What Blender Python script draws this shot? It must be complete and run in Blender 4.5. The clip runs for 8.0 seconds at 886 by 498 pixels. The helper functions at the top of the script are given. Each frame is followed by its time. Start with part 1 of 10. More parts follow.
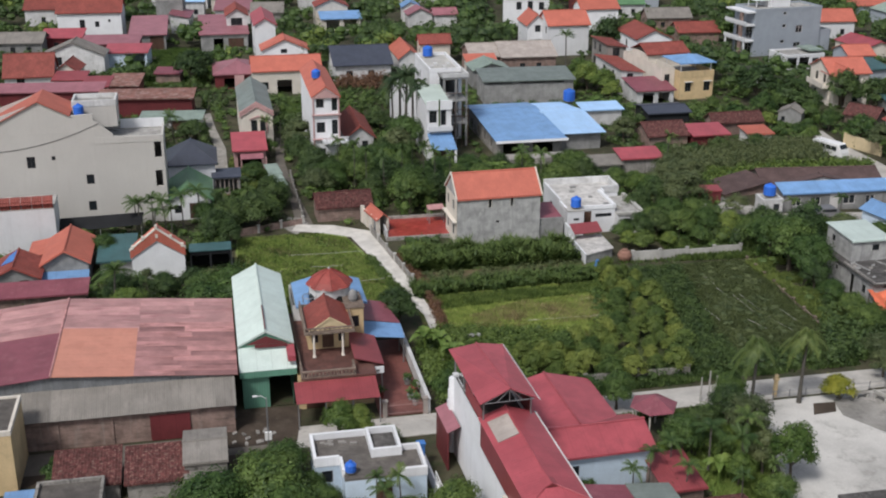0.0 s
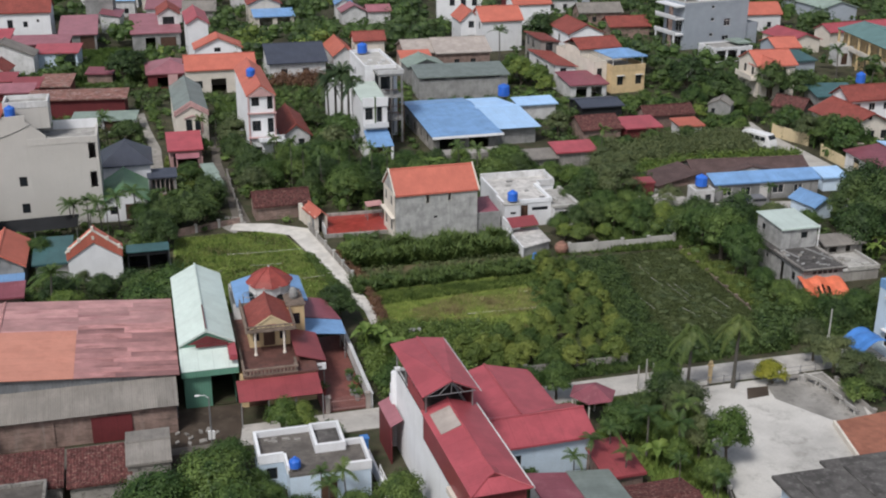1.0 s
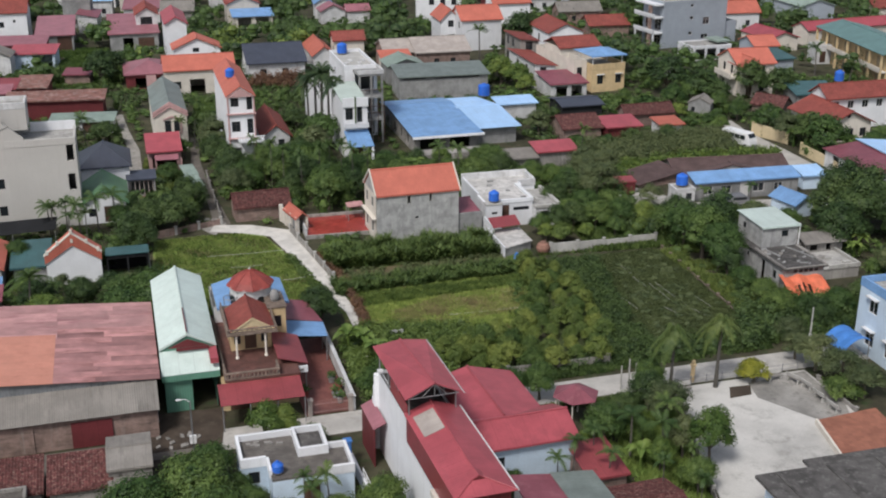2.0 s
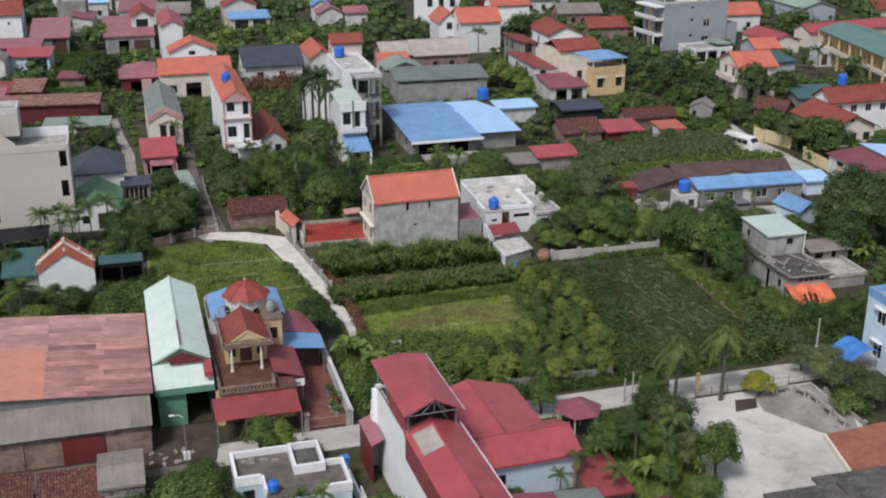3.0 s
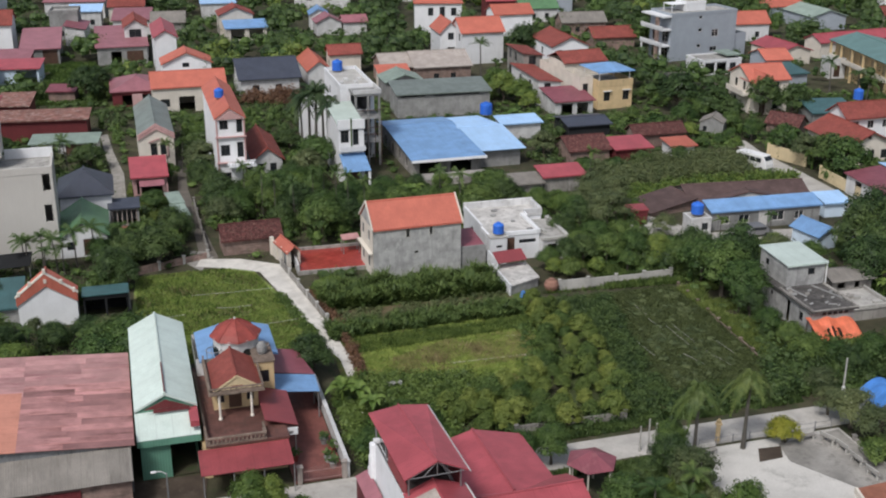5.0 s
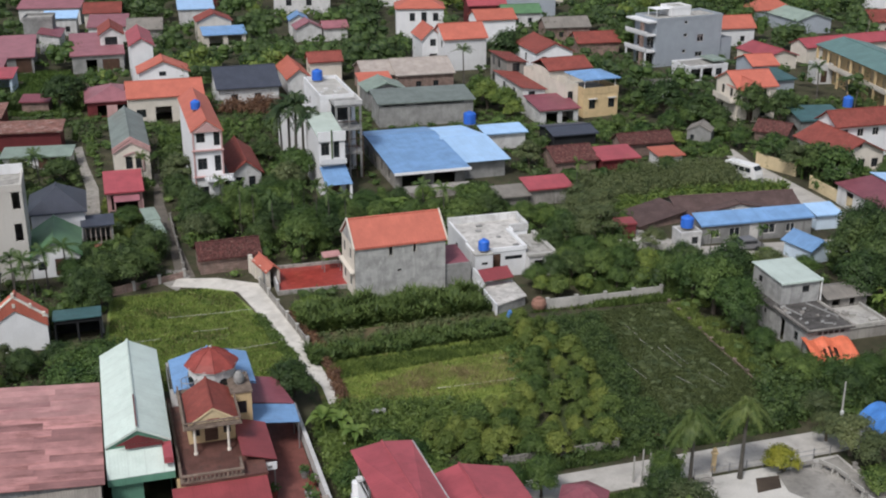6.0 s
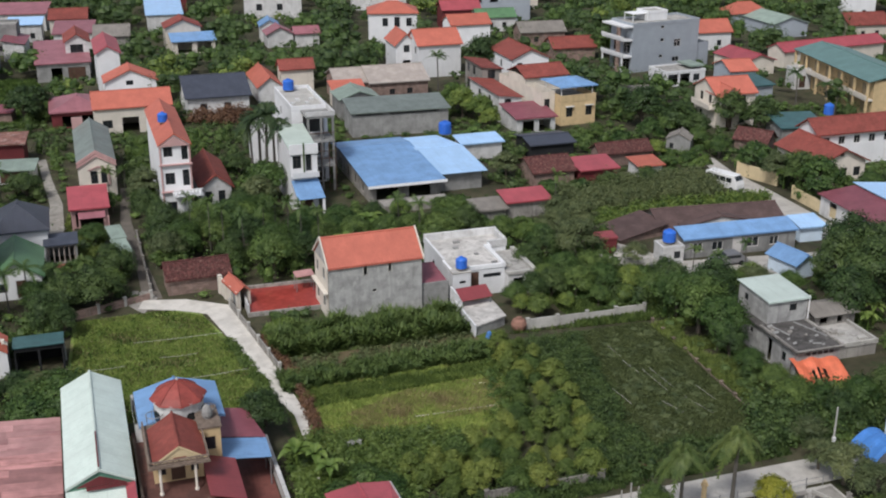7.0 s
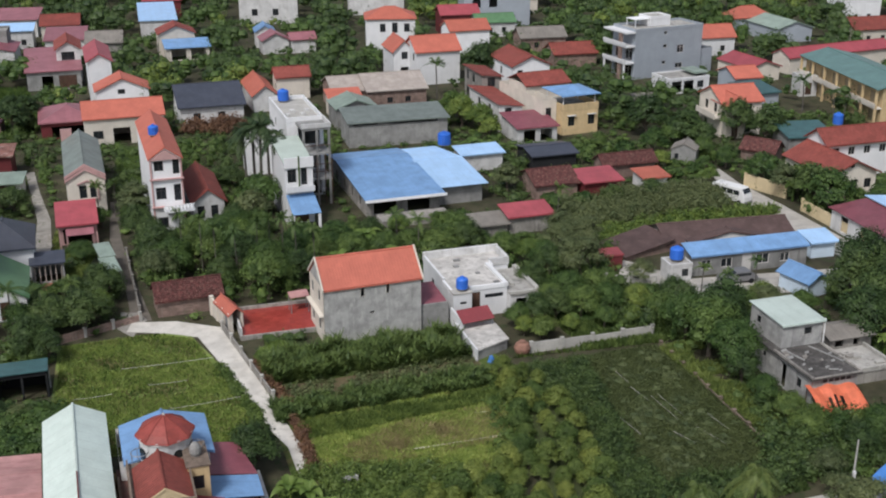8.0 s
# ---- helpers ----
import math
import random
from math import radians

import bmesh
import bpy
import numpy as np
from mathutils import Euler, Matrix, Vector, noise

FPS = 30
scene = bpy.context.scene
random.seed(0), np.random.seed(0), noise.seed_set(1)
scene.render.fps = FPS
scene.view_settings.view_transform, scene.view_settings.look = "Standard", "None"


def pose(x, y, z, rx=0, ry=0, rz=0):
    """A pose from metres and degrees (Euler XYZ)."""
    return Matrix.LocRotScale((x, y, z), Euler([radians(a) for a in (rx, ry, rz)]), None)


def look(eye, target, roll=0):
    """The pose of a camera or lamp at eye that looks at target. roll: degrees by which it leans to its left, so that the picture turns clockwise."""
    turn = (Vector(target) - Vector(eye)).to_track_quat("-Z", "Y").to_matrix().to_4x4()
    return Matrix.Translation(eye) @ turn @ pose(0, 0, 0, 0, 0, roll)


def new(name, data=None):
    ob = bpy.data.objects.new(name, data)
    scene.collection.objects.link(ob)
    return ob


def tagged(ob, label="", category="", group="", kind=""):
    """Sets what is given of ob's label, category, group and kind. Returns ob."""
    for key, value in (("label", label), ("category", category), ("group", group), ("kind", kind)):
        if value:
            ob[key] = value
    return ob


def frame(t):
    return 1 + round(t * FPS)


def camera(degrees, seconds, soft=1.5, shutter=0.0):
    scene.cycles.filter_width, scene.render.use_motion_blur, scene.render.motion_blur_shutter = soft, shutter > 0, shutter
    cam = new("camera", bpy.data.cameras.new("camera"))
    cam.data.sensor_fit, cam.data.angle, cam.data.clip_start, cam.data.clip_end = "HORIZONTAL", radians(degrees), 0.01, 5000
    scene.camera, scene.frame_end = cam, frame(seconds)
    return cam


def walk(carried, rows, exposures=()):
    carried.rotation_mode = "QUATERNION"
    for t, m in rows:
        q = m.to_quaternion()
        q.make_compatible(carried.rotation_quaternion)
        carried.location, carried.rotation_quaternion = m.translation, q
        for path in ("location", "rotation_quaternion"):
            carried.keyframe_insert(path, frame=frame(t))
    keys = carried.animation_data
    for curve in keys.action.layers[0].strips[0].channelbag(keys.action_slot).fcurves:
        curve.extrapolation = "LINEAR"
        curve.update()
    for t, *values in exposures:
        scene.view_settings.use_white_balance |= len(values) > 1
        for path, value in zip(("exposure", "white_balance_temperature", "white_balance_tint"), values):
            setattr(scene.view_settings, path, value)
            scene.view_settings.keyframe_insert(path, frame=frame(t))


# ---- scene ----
cam = camera(41.8, 8.0, soft=2.05)
PATH = [
    (0, (1.787, 0.05, 46.775), (1.659, 1.917, 46.07), 0.2),
    (0.5, (1.78, -0.404, 46.932), (1.702, 1.464, 46.224), 0.2),
    (1, (1.725, -0.838, 47.036), (1.704, 1.031, 46.325), 0.2),
    (1.5, (1.651, -0.817, 47.074), (1.656, 1.052, 46.361), 0.2),
    (3, (1.494, 1.836, 47.192), (1.51, 3.704, 46.479), 0.2),
    (3.5, (1.427, 3.366, 47.257), (1.442, 5.234, 46.544), 0.2),
    (4, (1.405, 5.006, 47.32), (1.418, 6.874, 46.607), 0.2),
    (4.5, (1.356, 6.857, 47.42), (1.368, 8.726, 46.709), 0.2),
    (6, (1.261, 12.9, 48.017), (1.306, 14.769, 47.308), 0.1),
    (6.5, (1.214, 15.023, 48.257), (1.283, 16.891, 47.547), 0.1),
    (7, (1.18, 17.223, 48.477), (1.269, 19.091, 47.767), 0.1),
    (7.5, (1.217, 19.596, 48.611), (1.31, 21.463, 47.902), 0.0),
    (8, (1.236, 22.036, 48.711), (1.328, 23.904, 48.002), 0.0),
]
walk(cam, [(t, look(eye, target, roll)) for t, eye, target, roll in PATH])

# ---------------------------------------------------------------- light
world = bpy.data.worlds.new("overcast_sky")
scene.world = world
world.use_nodes = True
wn = world.node_tree.nodes
wl = world.node_tree.links
sky = wn.new("ShaderNodeTexSky")
sky.sky_type, sky.sun_disc = "NISHITA", False
sky.sun_elevation, sky.sun_rotation = radians(52), radians(205)
sky.dust_density, sky.air_density = 3.0, 1.0
soften = wn.new("ShaderNodeHueSaturation")
soften.inputs["Saturation"].default_value = 0.65
wl.new(sky.outputs[0], soften.inputs["Color"])
wl.new(soften.outputs[0], wn["Background"].inputs[0])
wn["Background"].inputs[1].default_value = 0.115
sun = new("sun", bpy.data.lights.new("sun", "SUN"))
sun.data.energy, sun.data.angle, sun.data.color = 2.35, radians(11), (1.0, 0.98, 0.965)
sun.matrix_world = look((-40, -75, 110), (0, 0, 0))

# ---------------------------------------------------------------- materials
def nd(nt, kind, **inputs):
    n = nt.nodes.new("ShaderNode" + kind)
    for key, value in inputs.items():
        n.inputs[key.replace("_", " ")].default_value = value
    return n


def math_node(nt, op, a, b=None):
    n = nt.nodes.new("ShaderNodeMath")
    n.operation = op
    for k, v in ((0, a), (1, b)):
        if v is None:
            continue
        if isinstance(v, (int, float)):
            n.inputs[k].default_value = v
        else:
            nt.links.new(v, n.inputs[k])
    return n.outputs[0]


def mixed(nt, fac, a, b, blend="MIX"):
    n = nt.nodes.new("ShaderNodeMix")
    n.data_type, n.blend_type = "RGBA", blend
    for k, v in ((0, fac), (6, a), (7, b)):
        if isinstance(v, (int, float)):
            n.inputs[k].default_value = v
        elif isinstance(v, tuple):
            n.inputs[k].default_value = (*v[:3], 1)
        else:
            nt.links.new(v, n.inputs[k])
    return n.outputs[2]


def ramp(nt, value, lo, hi):
    n = nt.nodes.new("ShaderNodeMapRange")
    n.interpolation_type = "SMOOTHSTEP"
    nt.links.new(value, n.inputs[0])
    n.inputs[1].default_value, n.inputs[2].default_value = lo, hi
    return n.outputs[0]


def surf(name, col, rough=0.8, var=0.25, scale=0.5, dirt=None, dirt_amt=0.0, streak=0.0, streak_col=(0.06, 0.055, 0.05),
         bump=0.2, fine=9.0, rib=None, tile=None, rand=0.12, spec=0.3, metal=0.0, smear=None):
    """A weathered surface. rib: (axis, pitch, depth) of folded sheet; tile: (axis across, width, course) of roof tiles."""
    m = bpy.data.materials.new(name)
    m.use_nodes = True
    nt = m.node_tree
    b = nt.nodes["Principled BSDF"]
    tc = nd(nt, "TexCoord")
    info = nd(nt, "ObjectInfo")
    shift = nt.nodes.new("ShaderNodeVectorMath")
    shift.operation = "ADD"
    nt.links.new(tc.outputs["Object"], shift.inputs[0])
    off = math_node(nt, "MULTIPLY", info.outputs["Random"], 37.0)
    comb = nd(nt, "CombineXYZ")
    nt.links.new(off, comb.inputs[2])
    nt.links.new(comb.outputs[0], shift.inputs[1])
    co = shift.outputs[0]
    big = nd(nt, "TexNoise", Scale=scale, Detail=5.0, Roughness=0.6)
    small = nd(nt, "TexNoise", Scale=fine, Detail=3.0, Roughness=0.6)
    for n in (big, small):
        nt.links.new(co, n.inputs["Vector"])
    dark = tuple(c * (1 - var) for c in col)
    light = tuple(min(1.0, c * (1 + var)) for c in col)
    c = mixed(nt, ramp(nt, big.outputs[0], 0.3, 0.7), dark, light)
    c = mixed(nt, math_node(nt, "MULTIPLY", ramp(nt, small.outputs[0], 0.35, 0.75), 0.35), c, tuple(x * 0.72 for x in col))
    if dirt:
        spot = nd(nt, "TexNoise", Scale=scale * 2.3, Detail=6.0, Roughness=0.72)
        if smear:
            drawn = nd(nt, "Mapping")
            drawn.inputs["Scale"].default_value = smear
            nt.links.new(co, drawn.inputs[0])
            nt.links.new(drawn.outputs[0], spot.inputs["Vector"])
        else:
            nt.links.new(co, spot.inputs["Vector"])
        c = mixed(nt, math_node(nt, "MULTIPLY", ramp(nt, spot.outputs[0], 0.5, 0.68), dirt_amt), c, dirt)
    if streak:
        mp = nd(nt, "Mapping")
        mp.inputs["Scale"].default_value = (1.7, 1.7, 0.16)
        nt.links.new(co, mp.inputs[0])
        st = nd(nt, "TexNoise", Scale=1.0, Detail=5.0, Roughness=0.7)
        nt.links.new(mp.outputs[0], st.inputs["Vector"])
        c = mixed(nt, math_node(nt, "MULTIPLY", ramp(nt, st.outputs[0], 0.5, 0.75), streak), c, streak_col)
    height = math_node(nt, "MULTIPLY", small.outputs[0], 0.012)
    sep = nd(nt, "SeparateXYZ")
    nt.links.new(tc.outputs["Object"], sep.inputs[0])
    if rib:
        axis, pitch, depth = rib
        wave = math_node(nt, "SINE", math_node(nt, "MULTIPLY", sep.outputs["XYZ".index(axis)], 2 * math.pi / pitch))
        height = math_node(nt, "ADD", height, math_node(nt, "MULTIPLY", wave, depth))
        # sheet joints
        joint = math_node(nt, "FRACT", math_node(nt, "DIVIDE", sep.outputs["XYZ".index(axis)], pitch * 5.0))
        c = mixed(nt, math_node(nt, "MULTIPLY", math_node(nt, "LESS_THAN", joint, 0.05), 0.25), c, tuple(x * 0.45 for x in col))
    if tile:
        axis, wide, course = tile[:3]
        other = "Y" if axis == "X" else "X"
        a = math_node(nt, "DIVIDE", sep.outputs["XYZ".index(axis)], wide)
        d = math_node(nt, "DIVIDE", sep.outputs["XYZ".index(other)], course)
        cell = nd(nt, "CombineXYZ")
        nt.links.new(math_node(nt, "FLOOR", a), cell.inputs[0])
        nt.links.new(math_node(nt, "FLOOR", d), cell.inputs[1])
        wh = nd(nt, "TexWhiteNoise")
        nt.links.new(cell.outputs[0], wh.inputs["Vector"])
        c = mixed(nt, math_node(nt, "MULTIPLY", wh.outputs[0], tile[3] if len(tile) > 3 else 0.4), c, tuple(x * 0.45 for x in col))
        course_h = math_node(nt, "MULTIPLY", math_node(nt, "FRACT", d), 0.03)
        pan = math_node(nt, "MULTIPLY", math_node(nt, "SINE", math_node(nt, "MULTIPLY", a, 2 * math.pi)), 0.02)
        height = math_node(nt, "ADD", height, math_node(nt, "ADD", course_h, pan))
    if rand:
        hsv = nd(nt, "HueSaturation")
        nt.links.new(c, hsv.inputs["Color"])
        val = math_node(nt, "ADD", math_node(nt, "MULTIPLY", info.outputs["Random"], 2 * rand), 1 - rand)
        nt.links.new(val, hsv.inputs["Value"])
        c = hsv.outputs[0]
    nt.links.new(c, b.inputs["Base Color"])
    b.inputs["Roughness"].default_value = rough
    b.inputs["Metallic"].default_value = metal
    b.inputs["Specular IOR Level"].default_value = spec
    bp = nd(nt, "Bump", Strength=min(1.0, bump * 2), Distance=1.0)
    nt.links.new(height, bp.inputs["Height"])
    nt.links.new(bp.outputs[0], b.inputs["Normal"])
    return m


def leafy(name, col, col2, rough=0.55, tint=0.35):
    """Foliage: colour varies from leaf to leaf, from plant to plant and in patches."""
    m = bpy.data.materials.new(name)
    m.use_nodes = True
    nt = m.node_tree
    b = nt.nodes["Principled BSDF"]
    geo, info, tc = nd(nt, "NewGeometry"), nd(nt, "ObjectInfo"), nd(nt, "TexCoord")
    patch = nd(nt, "TexNoise", Scale=0.9, Detail=2.0)
    nt.links.new(tc.outputs["Object"], patch.inputs["Vector"])
    f = math_node(nt, "ADD", math_node(nt, "MULTIPLY", geo.outputs["Random Per Island"], 0.45),
                  math_node(nt, "MULTIPLY", ramp(nt, patch.outputs[0], 0.35, 0.65), 0.5))
    c = mixed(nt, f, col, col2)
    hsv = nd(nt, "HueSaturation")
    nt.links.new(c, hsv.inputs["Color"])
    nt.links.new(math_node(nt, "ADD", math_node(nt, "MULTIPLY", info.outputs["Random"], tint * 1.6), 1 - tint * 0.8), hsv.inputs["Value"])
    nt.links.new(math_node(nt, "ADD", math_node(nt, "MULTIPLY", info.outputs["Random"], -0.035), 0.515), hsv.inputs["Hue"])
    nt.links.new(hsv.outputs[0], b.inputs["Base Color"])
    b.inputs["Roughness"].default_value = rough
    b.inputs["Specular IOR Level"].default_value = 0.3
    glow = nd(nt, "BsdfTranslucent")
    nt.links.new(hsv.outputs[0], glow.inputs["Color"])
    both = nd(nt, "MixShader", Fac=0.24)
    nt.links.new(b.outputs[0], both.inputs[1])
    nt.links.new(glow.outputs[0], both.inputs[2])
    nt.links.new(both.outputs[0], nt.nodes["Material Output"].inputs[0])
    return m


def plain(name, col, rough=0.5, metal=0.0, spec=0.5):
    m = bpy.data.materials.new(name)
    m.use_nodes = True
    b = m.node_tree.nodes["Principled BSDF"]
    b.inputs["Base Color"].default_value = (*col, 1)
    b.inputs["Roughness"].default_value, b.inputs["Metallic"].default_value = rough, metal
    b.inputs["Specular IOR Level"].default_value = spec
    return m


MAT = {}
for ax in "XY":
    sheet = dict(rough=0.45, rib=(ax, 0.25, 0.003), bump=0.4, spec=0.4)
    MAT["red" + ax] = surf("red_roof_sheet", (0.372, 0.078, 0.094), var=0.14, dirt=(0.22, 0.055, 0.065), dirt_amt=0.4, **sheet)
    MAT["maroon" + ax] = surf("maroon_roof_sheet", (0.23, 0.07, 0.09), var=0.15, dirt=(0.35, 0.16, 0.17), dirt_amt=0.35, **sheet)
    MAT["pink" + ax] = surf("faded_pink_roof_sheet", (0.42, 0.21, 0.2), var=0.25, dirt=(0.2, 0.085, 0.075), dirt_amt=0.9, rand=0.35, smear=(0.22, 1.1, 1.0), **sheet)
    MAT["pinkpale" + ax] = surf("paler_pink_roof_sheet", (0.46, 0.25, 0.24), var=0.2, dirt=(0.3, 0.12, 0.13), dirt_amt=0.7, rand=0.16, smear=(0.4, 1.6, 1.0), **sheet)
    MAT["rose" + ax] = surf("dull_rose_roof_sheet", (0.31, 0.128, 0.15), var=0.15, dirt=(0.22, 0.09, 0.105), dirt_amt=0.5, **sheet)
    MAT["mint" + ax] = surf("mint_roof_sheet", (0.56, 0.65, 0.605), var=0.08, dirt=(0.4, 0.5, 0.45), dirt_amt=0.35, **sheet)
    MAT["sage" + ax] = surf("sage_roof_sheet", (0.27, 0.34, 0.29), var=0.15, dirt=(0.17, 0.2, 0.17), dirt_amt=0.5, **sheet)
    MAT["blue" + ax] = surf("blue_roof_sheet", (0.175, 0.32, 0.555), var=0.14, dirt=(0.13, 0.23, 0.41), dirt_amt=0.5, **sheet)
    MAT["skyblue" + ax] = surf("pale_blue_roof_sheet", (0.38, 0.58, 0.85), var=0.08, dirt=(0.28, 0.45, 0.7), dirt_amt=0.3, **sheet)
    MAT["slate" + ax] = surf("slate_grey_roof_sheet", (0.055, 0.062, 0.085), var=0.15, dirt=(0.1, 0.105, 0.12), dirt_amt=0.3, **sheet)
    MAT["moss" + ax] = surf("grey_green_roof_sheet", (0.175, 0.205, 0.19), var=0.2, dirt=(0.11, 0.13, 0.12), dirt_amt=0.5, **sheet)
    MAT["teal" + ax] = surf("teal_roof_sheet", (0.05, 0.115, 0.12), var=0.2, dirt=(0.04, 0.075, 0.08), dirt_amt=0.5, **sheet)
    MAT["seagreen" + ax] = surf("sea_green_roof_sheet", (0.13, 0.23, 0.22), var=0.15, dirt=(0.1, 0.17, 0.16), dirt_amt=0.5, **sheet)
    MAT["crimson" + ax] = surf("dull_crimson_roof_sheet", (0.27, 0.058, 0.065), var=0.15, dirt=(0.19, 0.05, 0.055), dirt_amt=0.5, **sheet)
    MAT["paler_cement" + ax] = surf("pale_fibre_cement_sheet", (0.38, 0.335, 0.305), rough=0.9, var=0.15, dirt=(0.25, 0.22, 0.2), dirt_amt=0.5, rib=(ax, 0.18, 0.006), bump=0.5)
    MAT["green" + ax] = surf("green_roof_sheet", (0.1, 0.2, 0.1), var=0.15, dirt=(0.06, 0.11, 0.07), dirt_amt=0.5, **sheet)
    MAT["cement" + ax] = surf("fibre_cement_sheet", (0.225, 0.208, 0.188), rough=0.9, var=0.15, dirt=(0.14, 0.127, 0.115), dirt_amt=0.5, smear=(2.0, 0.35, 0.35) if ax == "X" else (0.35, 2.0, 0.35), rib=(ax, 0.18, 0.007), bump=0.5)
    MAT["rusty" + ax] = surf("rusty_roof_sheet", (0.2, 0.095, 0.078), rough=0.8, var=0.35, dirt=(0.5, 0.42, 0.38), dirt_amt=0.75, smear=(0.5, 1.6, 1.0) if ax == "X" else (1.6, 0.5, 1.0), rib=(ax, 0.2, 0.012), bump=0.5, scale=0.9)
    MAT["orange" + ax] = surf("orange_roof_tile", (0.5, 0.148, 0.105), rough=0.6, var=0.1, tile=(ax, 0.3, 0.34, 0.14), dirt=(0.42, 0.125, 0.09), dirt_amt=0.4, bump=0.14)
    MAT["brownred" + ax] = surf("brick_red_roof_tile", (0.27, 0.07, 0.056), rough=0.65, var=0.18, tile=(ax, 0.3, 0.34), dirt=(0.2, 0.06, 0.045), dirt_amt=0.5, bump=0.5)
    MAT["oldtile" + ax] = surf("old_clay_roof_tile", (0.115, 0.04, 0.037), rough=0.9, var=0.5, tile=(ax, 0.22, 0.26, 0.7), dirt=(0.36, 0.25, 0.21), dirt_amt=0.75, bump=0.35, scale=2.6)

for ax in "XY":
    MAT["brown" + ax] = surf("dark_brown_roof_sheet", (0.105, 0.068, 0.064), rough=0.7, var=0.25, dirt=(0.17, 0.12, 0.11), dirt_amt=0.5, rib=(ax, 0.25, 0.008), bump=0.5)
MAT["orange_sheet"] = surf("orange_painted_sheet", (0.63, 0.28, 0.205), rough=0.5, var=0.08, rib=("Y", 0.25, 0.01), dirt=(0.4, 0.13, 0.09), dirt_amt=0.25)
MAT["white"] = surf("white_painted_plaster", (0.76, 0.77, 0.79), var=0.05, streak=0.2, streak_col=(0.38, 0.38, 0.37), bump=0.1)
MAT["offwhite"] = surf("weathered_white_plaster", (0.6, 0.6, 0.6), var=0.15, dirt=(0.35, 0.34, 0.32), dirt_amt=0.5, streak=0.5, streak_col=(0.25, 0.24, 0.23), bump=0.12)
MAT["beige"] = surf("beige_render", (0.53, 0.51, 0.48), var=0.05, rand=0, streak=0.25, streak_col=(0.36, 0.34, 0.31), bump=0.08, scale=0.15)
MAT["cream"] = surf("cream_plaster", (0.66, 0.61, 0.54), var=0.08, streak=0.3, streak_col=(0.4, 0.35, 0.28), bump=0.1)
MAT["yellow"] = surf("yellow_plaster", (0.62, 0.47, 0.27), var=0.12, dirt=(0.36, 0.28, 0.18), dirt_amt=0.4, streak=0.5, streak_col=(0.35, 0.25, 0.14), bump=0.1)
MAT["pinkw"] = surf("pink_trim_paint", (0.5, 0.31, 0.3), var=0.1, streak=0.3, bump=0.1)
MAT["palegreen"] = surf("pale_green_plaster", (0.5, 0.58, 0.53), var=0.06, streak=0.3, streak_col=(0.35, 0.4, 0.35), bump=0.1)
MAT["paleblue"] = surf("pale_blue_plaster", (0.56, 0.67, 0.78), var=0.07, streak=0.3, streak_col=(0.4, 0.46, 0.52), bump=0.1)
MAT["blueg"] = surf("blue_grey_plaster", (0.36, 0.4, 0.45), var=0.06, streak=0.2, streak_col=(0.26, 0.28, 0.3), bump=0.08)
MAT["greyc"] = surf("bare_cement_render", (0.27, 0.27, 0.265), rough=0.9, var=0.25, dirt=(0.16, 0.16, 0.155), dirt_amt=0.6, streak=0.5, streak_col=(0.12, 0.12, 0.118), bump=0.2)
MAT["block"] = surf("weathered_block_wall", (0.3, 0.285, 0.265), rough=0.95, var=0.25, dirt=(0.13, 0.12, 0.11), dirt_amt=0.7, streak=0.6, bump=0.3)
MAT["brick"] = surf("old_brick_wall", (0.25, 0.175, 0.15), rough=0.95, var=0.35, dirt=(0.09, 0.075, 0.065), dirt_amt=0.75, smear=(0.3, 0.3, 2.2), streak=0.5, streak_col=(0.34, 0.3, 0.27), bump=0.4, fine=5.0, scale=0.8)
MAT["concrete"] = surf("pale_concrete", (0.42, 0.41, 0.385), rough=0.9, var=0.15, dirt=(0.27, 0.26, 0.24), dirt_amt=0.6, bump=0.15)
MAT["roofdeck"] = surf("stained_concrete_roof", (0.36, 0.35, 0.33), rough=0.95, var=0.25, dirt=(0.1, 0.1, 0.095), dirt_amt=0.75, bump=0.2)
MAT["darkdeck"] = surf("mouldy_concrete_roof", (0.085, 0.08, 0.077), rough=0.95, var=0.4, dirt=(0.2, 0.195, 0.185), dirt_amt=0.55, bump=0.3, scale=0.7)
MAT["dampdeck"] = surf("damp_brown_concrete_roof", (0.12, 0.108, 0.098), rough=0.95, var=0.3, dirt=(0.07, 0.065, 0.06), dirt_amt=0.8, bump=0.3, scale=0.7)
MAT["paledeck"] = surf("pale_patchy_concrete_roof", (0.47, 0.455, 0.435), rough=0.95, var=0.25, dirt=(0.24, 0.225, 0.21), dirt_amt=0.8, bump=0.2, scale=0.6)
MAT["oldyard"] = surf("damp_dark_yard_concrete", (0.285, 0.272, 0.252), rough=0.8, var=0.3, dirt=(0.15, 0.143, 0.132), dirt_amt=0.75, bump=0.15, scale=0.35, rand=0)
MAT["cementwall"] = surf("patchy_cement_render", (0.34, 0.34, 0.335), rough=0.9, var=0.25, dirt=(0.5, 0.5, 0.485), dirt_amt=0.7, smear=(1.1, 1.1, 0.5), scale=0.8, streak=0.45, streak_col=(0.12, 0.12, 0.118), bump=0.25)
MAT["mouldblock"] = surf("mouldy_block_wall", (0.27, 0.255, 0.235), rough=0.95, var=0.25, dirt=(0.06, 0.055, 0.05), dirt_amt=0.85, streak=0.7, streak_col=(0.04, 0.037, 0.034), bump=0.4, scale=0.8)
